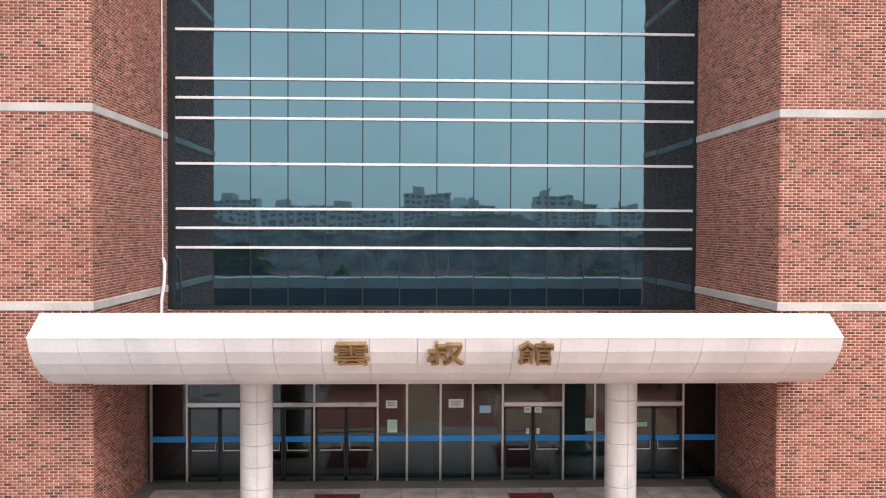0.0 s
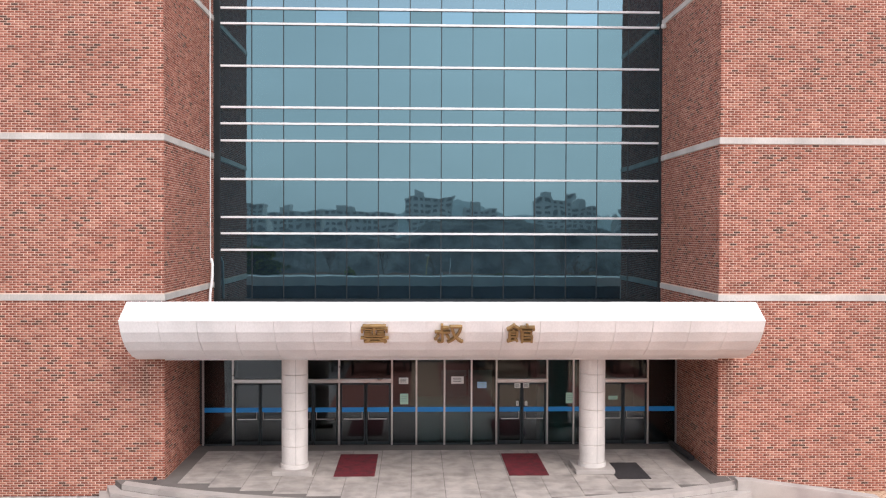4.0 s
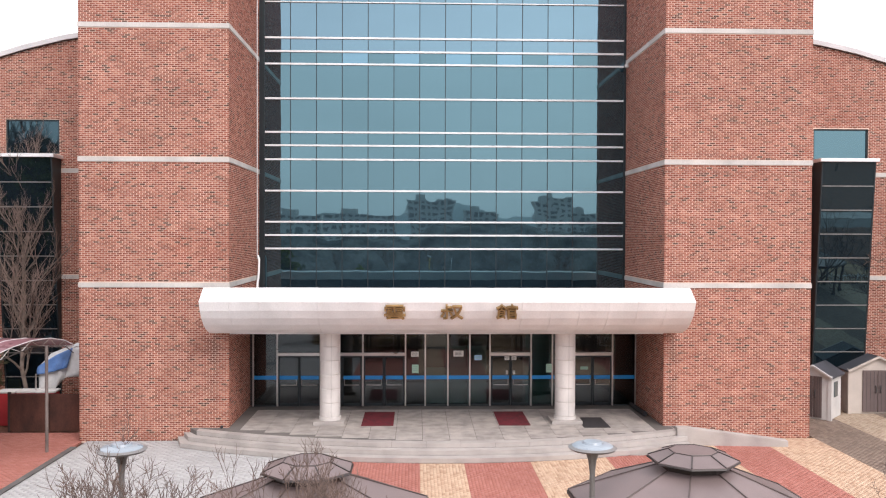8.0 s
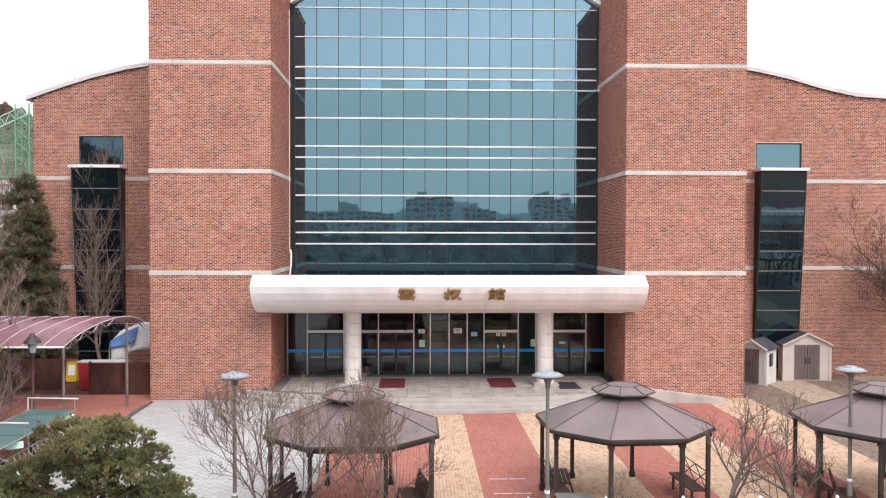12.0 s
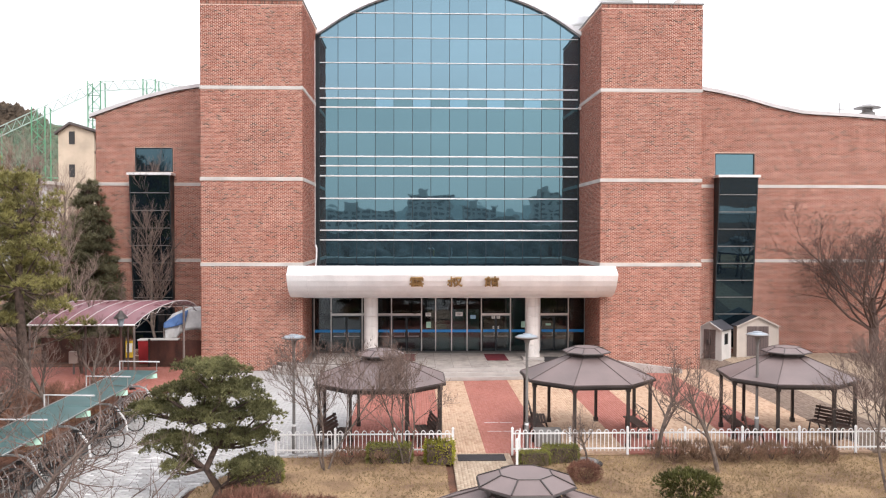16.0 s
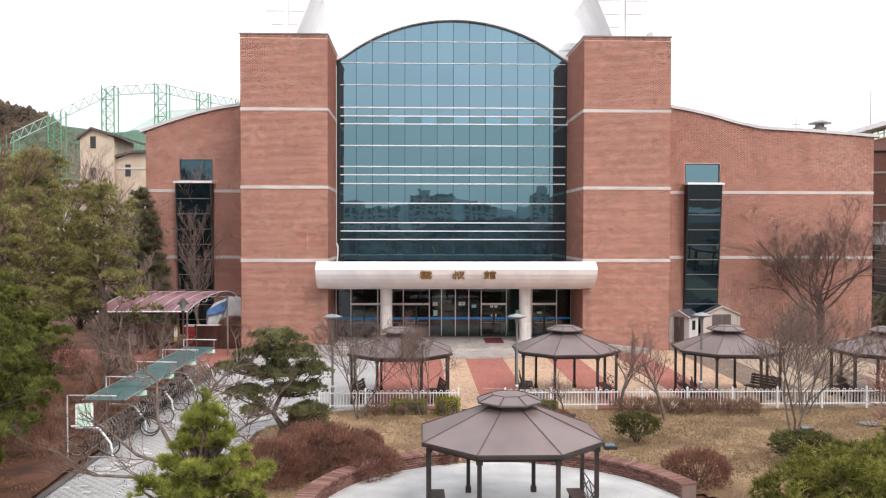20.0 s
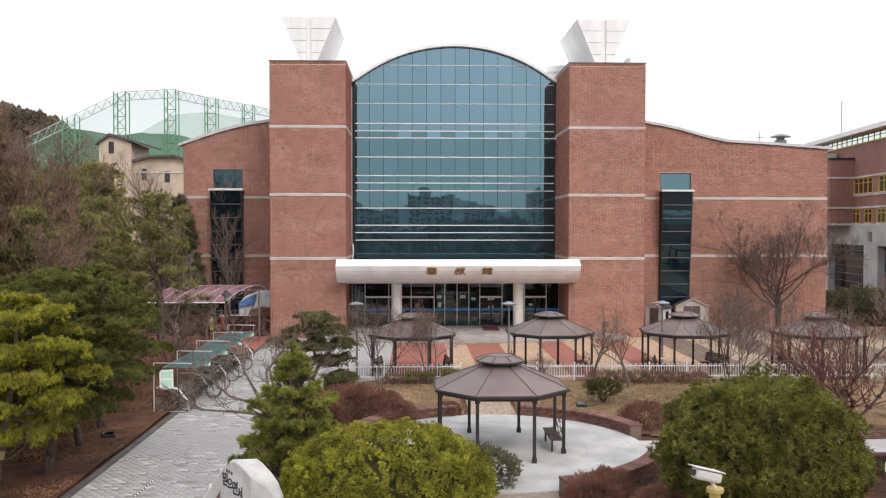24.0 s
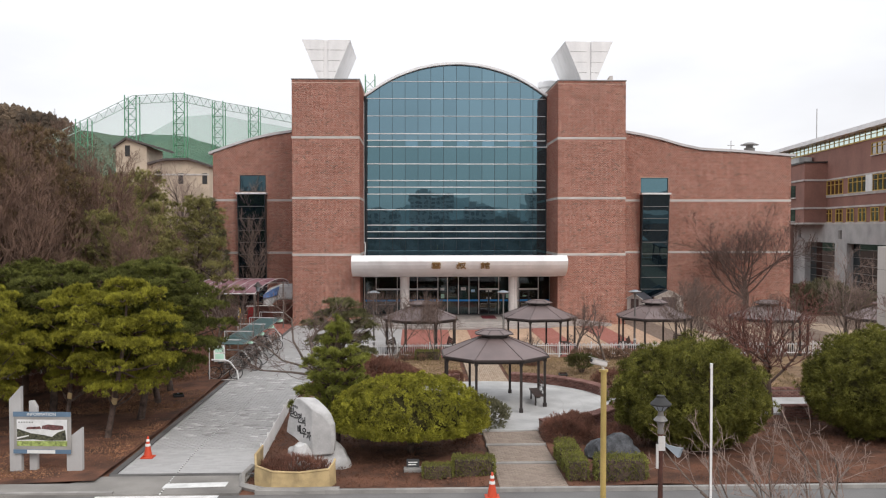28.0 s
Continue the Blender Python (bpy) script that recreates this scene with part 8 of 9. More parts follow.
for ring_a, ring_b in ((front_v, edge_v), (edge_v, back_v)):
    for i in range(n):
        bm.faces.new((ring_a[(i + 1) % n], ring_a[i], ring_b[i], ring_b[(i + 1) % n]))
bmesh.ops.recalc_face_normals(bm, faces=bm.faces)
me = bpy.data.meshes.new("stone")
bm.to_mesh(me)
bm.free()
link("stone", me, M["boulder"], st, bevel=0.045)
for word, x, z, s in (("믿", -0.60, 1.60, 0.29), ("으", -0.40, 1.53, 0.25), ("면", -0.19, 1.46, 0.29), ("서", 0.02, 1.38, 0.26), ("배", -0.20, 1.10, 0.26), ("우", 0.04, 1.03, 0.30), ("자", 0.28, 0.96, 0.26)):
    cu = bpy.data.curves.new("lettering", "FONT")
    cu.body, cu.size, cu.extrude, cu.align_x, cu.align_y, cu.offset = word, s, 0.006, "CENTER", "CENTER", 0.007
    tmp = new("lettering", cu)
    me = bpy.data.meshes.new_from_object(tmp)
    bpy.data.objects.remove(tmp)
    link("lettering", me, M["ink"], st, "brushed black character", m=pose(x * 0.92, -0.305, z + 0.04, 90, random.uniform(-8, 8), 0) @ Matrix.Diagonal((0.85, 1.15, 1, 1)))
part("small_print", Geo().box(-0.50, -0.45, -0.312, -0.302, 1.84, 1.91).box(-0.41, -0.36, -0.312, -0.302, 1.83, 1.90).box(-0.32, -0.27, -0.312, -0.302, 1.81, 1.88), M["ink"], st)
b_ = boulder("base_rock", 1.05, 0.72, 0.62, 3.0, "boulder", "pale base rock beneath the inscribed stone")
b_.matrix_basis = pose(-6.5, -38.5, 0.12)
b_ = boulder("foot_rock", 0.34, 0.26, 0.46, 5.0, "boulder", "small pale upright rock at the foot of the monument")
b_.matrix_basis = pose(-7.0, -39.25, 0.42, 0, 12, -30)
b_ = boulder("garden_rock", 0.85, 0.5, 0.55, 7.0, "dark_boulder", "dark fissured garden rock behind the hedge")
b_.matrix_basis = pose(3.1, -38.1, 0.2)

# burlap-wrapped planting round the stone
pl = thing("wrapped_planter", -7.05, -40.38, 0, "planting wrapped in straw-coloured burlap at the kerb", "planter")
ring_p = [(-1.10, 0.9), (-1.20, 0.2), (-1.05, -0.55), (-0.5, -0.95), (0.3, -0.98), (1.15, -0.75), (1.3, -0.35), (1.25, 0.1)]
wrap = Geo()
rim_z = [0.85, 0.75, 0.62, 0.55, 0.52, 0.55, 0.70, 0.62]
for ((xa, ya), za), ((xb, yb), zb) in zip(list(zip(ring_p, rim_z))[:-1], list(zip(ring_p, rim_z))[1:]):
    wrap.add([(xa, ya, 0), (xb, yb, 0), (xb * 0.98, yb * 0.98, zb), (xa * 0.98, ya * 0.98, za), (xa * 0.95, ya * 0.95, 0), (xb * 0.95, yb * 0.95, 0), (xb * 0.94, yb * 0.94, zb), (xa * 0.94, ya * 0.94, za)], [(0, 1, 2, 3), (7, 6, 5, 4), (3, 2, 6, 7), (0, 3, 7, 4), (1, 5, 6, 2)])
part("burlap", wrap, M["burlap"], pl, smooth=60)
part("top_fold", Geo().tube([(x * 0.97, y * 0.97, z) for (x, y), z in zip(ring_p, rim_z)], 0.035, 6), M["burlap"], pl)
S2 = shrub("barberry", 1.0, 0.75, 0.55, 67, "dense brown twigs inside the burlap wrap", "red_shrub", 9, 160, 0.15, 0.007, upright=1.0)
put(S2, -7.1, -40.1, 0.05)
pb = thing("planter_kerb", -7.2, -40.1, 0, "rounded concrete kerb at the corner of the bed", "kerb", kind="structure")
part("kerb_ring", Geo().tube([(-1.35, 1.2, 0.02), (-1.45, 0.2, 0.02), (-1.25, -0.8, 0.02), (-0.6, -1.25, 0.02), (0.4, -1.3, 0.02), (1.6, -1.28, 0.02)], 0.11, 6), M["kerb"], pb, smooth=True)

# low white fence between driveway and bed
def low_fence():
    f = thing("border_fence", 0, 0, 0, "low white slatted border fence along the driveway", "fence", "border fence panels")
    for z in (0.10, 0.46):
        part("rail", Geo().box(-0.012, 0.012, 0, 1.45, z, z + 0.05), M["fence_white"], f)
    me = Geo().box(-0.008, 0.008, -0.03, 0.03, 0.04, 0.56).mesh("slat")
    for k in range(12):
        link("slat", me, M["fence_white"], f, m=pose(0.018, 0.06 + 0.12 * k, 0))
    part("post", Geo().box(-0.03, 0.03, -0.03, 0.03, 0, 0.62), M["fence_white"], f)
    return f


LF = low_fence()
LF.matrix_basis = pose(-8.35, -38.4, 0, 0, 0, 2)
for k in range(1, 5):
    copy_thing(LF, pose(-8.35 - 0.05 * k, -38.4 + 1.5 * k, 0, 0, 0, 2))

# white railing seen between the pine trunks
wr = thing("white_railing", -26.6, -31.5, 0, "white steel railing beyond the pine trunks", "fence", turn=-22)
for z in (0.12, 0.95):
    part("rail", Geo().box(-0.02, 0.02, 0, 13, z, z + 0.05), M["fence_white"], wr)
bar = Geo().box(-0.012, 0.012, -0.015, 0.015, 0.05, 1.0).mesh("baluster")
for k in range(87):
    link("baluster", bar, M["fence_white"], wr, m=pose(0, 0.03 + 0.15 * k, 0))
for k in range(7):
    part("post", Geo().box(-0.035, 0.035, 2.16 * k - 0.035, 2.16 * k + 0.035, 0, 1.08), M["fence_white"], wr)
# clad pillar at the end of the plaza
gp = thing("clad_pillar", 18.7, -27.0, 0, "tall pillar clad in pale grey metal panels", "pillar")
for k in range(6):
    part("panel", Geo().box(0, 1.3, 0, 1.3, 1.11 * k, 1.11 * k + 1.09), M["stone"], gp, bevel=0.01)
part("core", Geo().box(0.03, 1.27, 0.03, 1.27, 0, 6.6), M["gray_metal"], gp)

# poles on the near pavement
cp = thing("camera_pole", 0.09, -49.95, 0, "ochre steel pole carrying a white surveillance camera", "pole")
part("pole", Geo().lathe([(0.11, 0), (0.11, 0.02), (0.056, 0.03), (0.054, 4.86)], n=16), M["yellow_paint"], cp, smooth=30)
part("cap", Geo().lathe([(0.085, 4.86), (0.085, 4.90)], n=16), M["yellow_paint"], cp)
part("bracket", Geo().tube([(0, 0, 4.9), (-0.03, 0, 4.96), (-0.06, -0.01, 5.0)], 0.02, 8), M["plastic_white"], cp)
cmr = part("camera_body", Geo().box(-0.06, 0.06, -0.18, 0.15, -0.055, 0.055, pose(-0.08, -0.01, 5.03, -16, 0, -68)), M["plastic_white"], cp, "white camera housing", bevel=0.03)
part("sun_shield", Geo().box(-0.072, 0.072, -0.22, 0.16, 0.058, 0.066, pose(-0.08, -0.01, 5.03, -16, 0, -68)), M["plastic_white"], cmr)
part("lens", Geo().lathe([(0.032, 0), (0.032, 0.02)], n=12), M["ink"], cmr, m=pose(-0.08, -0.01, 5.03, -16, 0, -68) @ pose(0, -0.18, 0, 90))
lp = thing("lantern_post", 1.44, -49.03, 0, "rusty lamp post with a dark lantern hood and a loudspeaker horn", "lamp")
part("pole", Geo().lathe([(0.11, 0), (0.10, 0.5), (0.055, 0.6), (0.048, 3.42), (0.06, 3.46)], n=14), M["rust_panel"], lp, smooth=30)
part("neck", Geo().lathe([(0.06, 3.46), (0.065, 3.52), (0.05, 3.56), (0.07, 3.68), (0.14, 3.73), (0.12, 3.76), (0.06, 3.82), (0.055, 3.90), (0.08, 3.93)], n=16), M["gray_metal"], lp, smooth=30)
part("glass", Geo().lathe([(0.085, 3.93), (0.18, 4.04)], n=8), M["lamp_glass"], lp, "pale glazing")
bars = Geo()
for k in range(8):
    a = 2 * math.pi * k / 8
    bars.tube([(0.088 * math.cos(a), 0.088 * math.sin(a), 3.93), (0.184 * math.cos(a), 0.184 * math.sin(a), 4.04)], 0.008, 4)
part("glazing_bars", bars, M["ink"], lp)
part("hood", Geo().lathe([(0.205, 4.03), (0.21, 4.06), (0.15, 4.12), (0.09, 4.18), (0.085, 4.22)], n=20), M["ink"], lp, smooth=30)
hx = [(0.09, -0.04, 3.24), (0.14, -0.08, 3.22), (0.22, -0.14, 3.18), (0.34, -0.22, 3.13)]
part("horn", Geo().tube(hx, [0.035, 0.045, 0.08, 0.14], 4, caps=False), M["lamp_glass"], lp, "pale blue-grey horn loudspeaker")
part("driver", Geo().tube([(0.01, 0.01, 3.28), (0.09, -0.04, 3.24)], 0.05, 10), M["gray_metal"], lp)
part("box", Geo().box(-0.06, 0.07, -0.09, -0.04, 3.14, 3.42).box(-0.10, -0.06, -0.08, -0.03, 2.78, 3.26), M["plastic_white"], lp)
bp_ = thing("barrier_pole", 2.55, -48.75, 0, "tall raised white barrier arm", "pole")
part("arm", Geo().box(-0.025, 0.025, -0.025, 0.025, 0.9, 4.81), M["fence_white"], bp_, bevel=0.008)
part("edge_tape", Geo().box(-0.029, -0.024, -0.012, 0.012, 1.0, 4.7), M["rust_panel"], bp_)
part("cabinet", Geo().box(-0.17, 0.17, -0.17, 0.17, 0, 1.05), M["yellow"], bp_, bevel=0.02)

# chain line of dots on the driveway and small ground lights
rope = thing("guide_rope", 0, 0, 0, "thin black and pale dotted rope lying across the driveway", "rope", kind="structure")
beads = (Geo(), Geo())
for k in range(150):
    f = k / 149
    x, y = -10.72 + 0.10 * math.sin(7 * f), -26.5 - 15.0 * f
    beads[k % 2].box(x - 0.016, x + 0.016, y - 0.05, y + 0.05, 0.0, 0.018 + 0.012 * (k % 2) * 0.2)
tagged(part("dark_pieces", beads[0], M["mat_black"], rope), kind="stuff")
tagged(part("pale_pieces", beads[1], M["paper"], rope), kind="stuff")
gl_ = thing("ground_light", 4.1, -22.8, 0, "small dark flush ground light on the lawn", "lamp", "ground lights")
part("case", Geo().box(-0.22, 0.22, -0.14, 0.14, 0, 0.14, pose(0, 0, 0, 14)), M["ink"], gl_, bevel=0.02)
part("lens", Geo().box(-0.18, 0.18, -0.10, 0.10, 0.142, 0.15, pose(0, 0, 0, 14)), M["dark_pane"], gl_)
copy_thing(gl_, pose(11.8, -20.5, 0, 0, 0, 20))
copy_thing(gl_, pose(-13.9, -27.8, 0.05, 0, 0, 30))
tagged(part("tree_ring", Geo().lathe([(0.45, 0.0), (0.45, 0.045), (0.12, 0.05), (0.1, 0.0)], 3.45, -17.7, 24), M["mat_black"]), "black rubber ring round a young tree", "ring")
mh = tagged(part("manhole_cover", Geo().lathe([(0.36, 0.0), (0.36, 0.012), (0.0, 0.013)], -9.2, -10.5, 24), M["dark_boulder"]), "round iron manhole cover in the driveway", "cover")
bx2 = thing("utility_box", 2.55, -15.4, 0, "grey metal utility cabinet by the gazebo", "box")
part("case", Geo().box(-0.42, 0.42, -0.25, 0.25, 0, 0.5), M["gray_metal"], bx2, bevel=0.02)
part("lid", Geo().box(-0.46, 0.46, -0.29, 0.29, 0.5, 0.55), M["gray_metal"], bx2, bevel=0.01)
pq = thing("name_plaque", -3.5, -39.5, 0, "small dark plaque on a stone foot beneath the pine", "plaque")
part("plate", Geo().box(-0.2, 0.2, -0.02, 0.02, 0.1, 0.38, pose(0, 0, 0, -20)), M["ink"], pq, bevel=0.01)
part("foot", Geo().box(-0.28, 0.28, -0.15, 0.15, 0, 0.12), M["kerb"], pq, bevel=0.02)
part("print", Geo().box(-0.14, 0.14, -0.026, -0.022, 0.26, 0.29, pose(0, 0, 0, -20)).box(-0.14, 0.10, -0.026, -0.022, 0.19, 0.22, pose(0, 0, 0, -20)), M["paper"], pq)

# second sitting place on the right
setting("side_plaza", Geo().prism([(4.75, -30.9), (10.8, -32.1), (26, -32.1), (26, -29.0), (4.75, -29.0)], -0.05, 0.09, "z"), M["pale_concrete"], "pale concrete sitting place beside the pines", "pavement")
def low_wall(x0, x1, y, turn):
    w = thing("garden_wall", x0, y, 0, "low brick garden wall with a brick coping", "wall", "garden walls", turn, "structure")
    ln = x1 - x0
    part("core", Geo().box(0, ln, 0, 0.36, -0.05, 0.42), M["wall_mortar"], w)
    me = proud_mesh("bricks", course_bricks(ln, 0.02, 0.42), (0, 0, 0), (1, 0, 0), (0, 0, 1), (0, -1, 0), seed=13)
    tagged(link("bricks", me, WALL_CAP, w), kind="stuff")
    me = proud_mesh("coping", np.array([(0.1 * k, 0.1 * k + 0.09, -0.03, 0.39) for k in range(int(ln / 0.1))]), (0, 0, 0.42), (1, 0, 0), (0, 1, 0), (0, 0, 1), 0.06, seed=14)
    link("coping", me, WALL_CAP, w)


low_wall(8.0, 16.0, -28.98, 0)
low_wall(11.2, 20.0, -32.6, 0)

# ---------------------------------------------------------------- neighbouring building on the right
nb = thing("neighbour_building", 0, 0, 0, "brick and concrete neighbour building with yellow window frames", "building")
NA = Vector((43.0, 2.0, 0))
fm = Matrix.Translation(NA) @ Matrix.Rotation(radians(90 - 6.6), 4, "Z")
# local x runs away along the facade, local -y... the facade faces local +y
part("wall", Geo().box(0, 70, -14, 0, 7.9, 17.0), M["far_brick"], nb, m=fm)
part("concrete_base", Geo().box(-6, 46.5, -14, 0.35, 5.7, 7.9), M["concrete"], nb, m=fm)
for k in range(4):
    part("pier", Geo().box(14 * k, 14 * k + 3.6 + (0.9 if k == 3 else 0), -0.6, 0.35, 0, 5.7), M["concrete"], nb, m=fm)
    part("wall_light", Geo().box(14 * k + 1.5, 14 * k + 2.2, 0.35, 0.5, 6.2, 7.2), M["gray_metal"], nb, m=fm)
for k in range(3):
    gz = part("ground_glazing", Geo().box(14 * k + 3.6, 14 * k + 14, -0.5, -0.4, 0, 5.7), M["dark_pane"], nb, m=fm)
    for j in range(6):
        part("transom", Geo().box(14 * k + 3.6, 14 * k + 14, -0.4, -0.35, 0.9 * j + 0.5, 0.9 * j + 0.55), M["gray_metal"], gz)
for z, h in ((7.9, 0.18), (9.78, 0.20), (11.14, 0.26), (13.22, 0.18)):
    part("stone_band", Geo().box(-0.05, 70, -0.02, 0.10, z, z + h), M["stone"], nb, m=fm)


def office_window(x0, wide, z, high, lights):
    wd = part("window", Geo().box(x0, x0 + wide, -0.1, 0.012, z, z + high), M["office_pane"], nb, m=fm)
    bars = Geo()
    for q in np.linspace(x0, x0 + wide, lights + 1):
        bars.box(q - 0.05, q + 0.05, 0.012, 0.09, z, z + high)
    for q in (z + 0.05, z + 0.68 * high, z + high - 0.05):
        bars.box(x0, x0 + wide, 0.012, 0.08, q - 0.035, q + 0.035)
    part("window_frame", bars, M["yellow_frame"], wd)
    part("sill", Geo().box(x0 - 0.08, x0 + wide + 0.08, 0, 0.16, z - 0.07, z), M["stone"], wd)


for k in range(10):
    office_window(33.6 - 3.33 * k, 2.0, 8.15, 1.55, 2)
for k in range(5):
    office_window(30.2 - 6.65 * k, 5.0, 11.42, 1.76, 4)
for k in range(3):
    office_window(17.2 - 6.65 * k, 5.1, 15.25, 1.32, 4)
part("white_pier", Geo().box(21.85, 23.45, 0, 0.18, 11.40, 13.22).box(8.55, 10.15, 0, 0.18, 11.40, 13.22), M["paper"], nb, m=fm)
part("ribbon_window", Geo().box(0, 70, 0.0, 0.04, 17.0, 18.05), M["green_pane"], nb, m=fm)
for k in range(46):
    part("ribbon_mullion", Geo().box(1.5 * k - 0.04, 1.5 * k + 0.04, 0.04, 0.09, 17.1, 18.05), M["yellow_frame"], nb, m=fm)
part("ribbon_rail", Geo().box(0, 70, 0.04, 0.10, 16.95, 17.1).box(0, 70, 0.04, 0.08, 17.5, 17.58), M["yellow_frame"], nb, m=fm)
part("roof", Geo().prism([(1.0, 18.05), (1.0, 18.55), (-14, 19.2), (-14, 17.0), (-0.05, 17.0), (-0.05, 18.05)], -1, 71, "x", None), M["panel"], nb, m=fm)
# brick stair bay that stands out from the long facade
part("stair_bay", Geo().box(35.3, 56, -1, 2.7, 7.92, 15.4).box(46.6, 56, -1, 2.7, 0, 7.92), M["far_brick"], nb, m=fm)
part("bay_coping", Geo().box(35.15, 56.1, -1, 2.85, 15.4, 15.6), M["brown_metal"], nb, m=fm)
part("bay_roof_box", Geo().box(40, 44, 0.2, 1.8, 15.6, 16.5), M["pale_concrete"], nb, m=fm)
for z in (7.9, 9.78, 13.2):
    part("stone_band", Geo().box(35.2, 56, 2.7, 2.8, z, z + 0.22).box(35.2, 35.3, 0.1, 2.8, z, z + 0.22), M["stone"], nb, m=fm)
for z in (8.3, 11.3):
    for k in range(2):
        x0 = 38.5 + 6 * k
        part("bay_window", Geo().box(x0, x0 + 4.2, 2.7, 2.74, z, z + 1.5), M["dark_pane"], nb, m=fm)
        part("bay_sill", Geo().box(x0 - 0.1, x0 + 4.3, 2.7, 2.9, z - 0.15, z), M["stone"], nb, m=fm)
part("mast", Geo().tube([(49, 44, 17), (49, 44, 23)], 0.05, 5), M["gray_metal"], nb)

# ---------------------------------------------------------------- houses, driving-range nets and hills behind on the left
hs = thing("hillside_house", -53.2, 95, 0, "cream stucco house with dark hipped roofs on the slope", "house")
part("tower_wall", Geo().box(-5.1, 0.5, -2, 8, 0, 22.4).prism([(-5.1, 22.4), (0.5, 22.4), (-3.1, 23.8)], -2, 8), M["stucco"], hs)
part("tower_roof", Geo().prism([(-5.5, 22.45), (-3.1, 24.1), (2.6, 22.4), (2.6, 22.0), (-3.1, 23.7), (-5.5, 22.05)], -2.6, 8.6), M["tile_roof"], hs)
part("main_wall", Geo().box(0.5, 11.6, -1, 9, 0, 18.9).prism([(0.5, 18.9), (11.6, 18.9), (8.0, 20.0), (3, 19.9)], -1, 9), M["stucco"], hs)
part("main_roof", Geo().prism([(-1.0, 19.1), (3.4, 20.3), (8.0, 20.4), (12.1, 19.1), (12.1, 18.7), (8.0, 20.0), (3.4, 19.9), (-1.0, 18.7)], -1.8, 9.8), M["tile_roof"], hs)
for x, z in ((-3.4, 20.6), (-3.4, 15.4), (2.0, 16.0), (6.0, 15.6), (10.4, 15.6)):
    wy = -2.0 if x < 0.5 else -1.0
    part("window", Geo().box(x, x + 0.9, wy - 0.08, wy - 0.02, z, z + 2.0), M["ink"], hs)
part("belt", Geo().box(0.5, 11.6, -1.12, -1.0, 17.2, 17.5), M["stone"], hs)
an = thing("hillside_annex", -66, 88, 0, "low pale house with a flat roof on the slope", "house")
part("wall", Geo().box(-8, 8, 0, 8, 0, 14.0), M["apartment"], an)
part("roof", Geo().box(-8.6, 8.6, -0.6, 8.6, 14.0, 14.5), M["stone"], an)
for k in range(5):
    part("window", Geo().box(-7 + 3 * k, -5.4 + 3 * k, -0.06, -0.01, 10.2, 12.4), M["ink"], an)


def lattice_tower(x, y, h):
    t = thing("net_tower", x, y, 0, "green lattice mast holding the ball-range net", "mast", "net masts")
    w = 1.5
    g = Geo()
    for sx in (-w, w):
        for sy in (-w, w):
            g.tube([(sx, sy, 0), (sx, sy, h)], 0.16, 4)
    for k in range(int(h / 3)):
        z = 3.0 * k
        g.tube([(-w, -w, z), (w, -w, z + 3)], 0.09, 3)
        g.tube([(w, -w, z), (-w, -w, z + 3)], 0.09, 3)
        g.tube([(-w, -w, z), (w, -w, z)], 0.09, 3)
    part("mast", g, M["green_steel"], t)
    return t


NETS = [(-96.0, 149.0, 29.0), (-87.7, 155, 35.0), (-78.4, 164, 42.5), (-67.9, 172, 44.5), (-59.2, 180, 43.4), (-51.0, 190, 43.1), (-38, 200, 41.5), (-17.4, 205, 55.6)]
for x, y, h in NETS:
    lattice_tower(x, y, h)
tr2 = thing("net_girder", 0, 0, 0, "pale green lattice girder linking the net masts", "girder")
for (xa, ya, ha), (xb, yb, hb) in zip(NETS[:-2], NETS[1:-1]):
    g = Geo()
    for dz in (0, -2.2):
        g.tube([(xa, ya, ha + dz), (xb, yb, hb + dz)], 0.13, 4)
    for k in range(10):
        f0, f1 = k / 10, (k + 1) / 10
        p = Vector((xa, ya, ha)).lerp(Vector((xb, yb, hb)), f0)
        q = Vector((xa, ya, ha)).lerp(Vector((xb, yb, hb)), f1)
        g.tube([p + Vector((0, 0, 0 if k % 2 else -2.2)), q + Vector((0, 0, -2.2 if k % 2 else 0))], 0.08, 3)
    part("girder", g, M["pale_steel"], tr2)
    part("low_girder", Geo().tube([(xa, ya, 17), (xb, yb, 17)], 0.2, 4).tube([(xa, ya, 19), (xb, yb, 19)], 0.2, 4), M["green_steel"], tr2)
net = thing("range_net", 0, 0, 0, "translucent green ball-range net", "net")
for (xa, ya, ha), (xb, yb, hb) in zip(NETS[:-2], NETS[1:-1]):
    part("net_sheet", Geo().add([(xa, ya + 1.7, 0), (xb, yb + 1.7, 0), (xb, yb + 1.7, hb), (xa, ya + 1.7, ha)], [(0, 1, 2, 3)]), M["net"], net)
    part("back_sheet", Geo().add([(xa - 4, ya + 60, 0), (xb - 4, yb + 60, 0), (xb - 4, yb + 60, hb * 1.05), (xa - 4, ya + 60, ha * 1.05)], [(0, 1, 2, 3)]), M["net"], net)


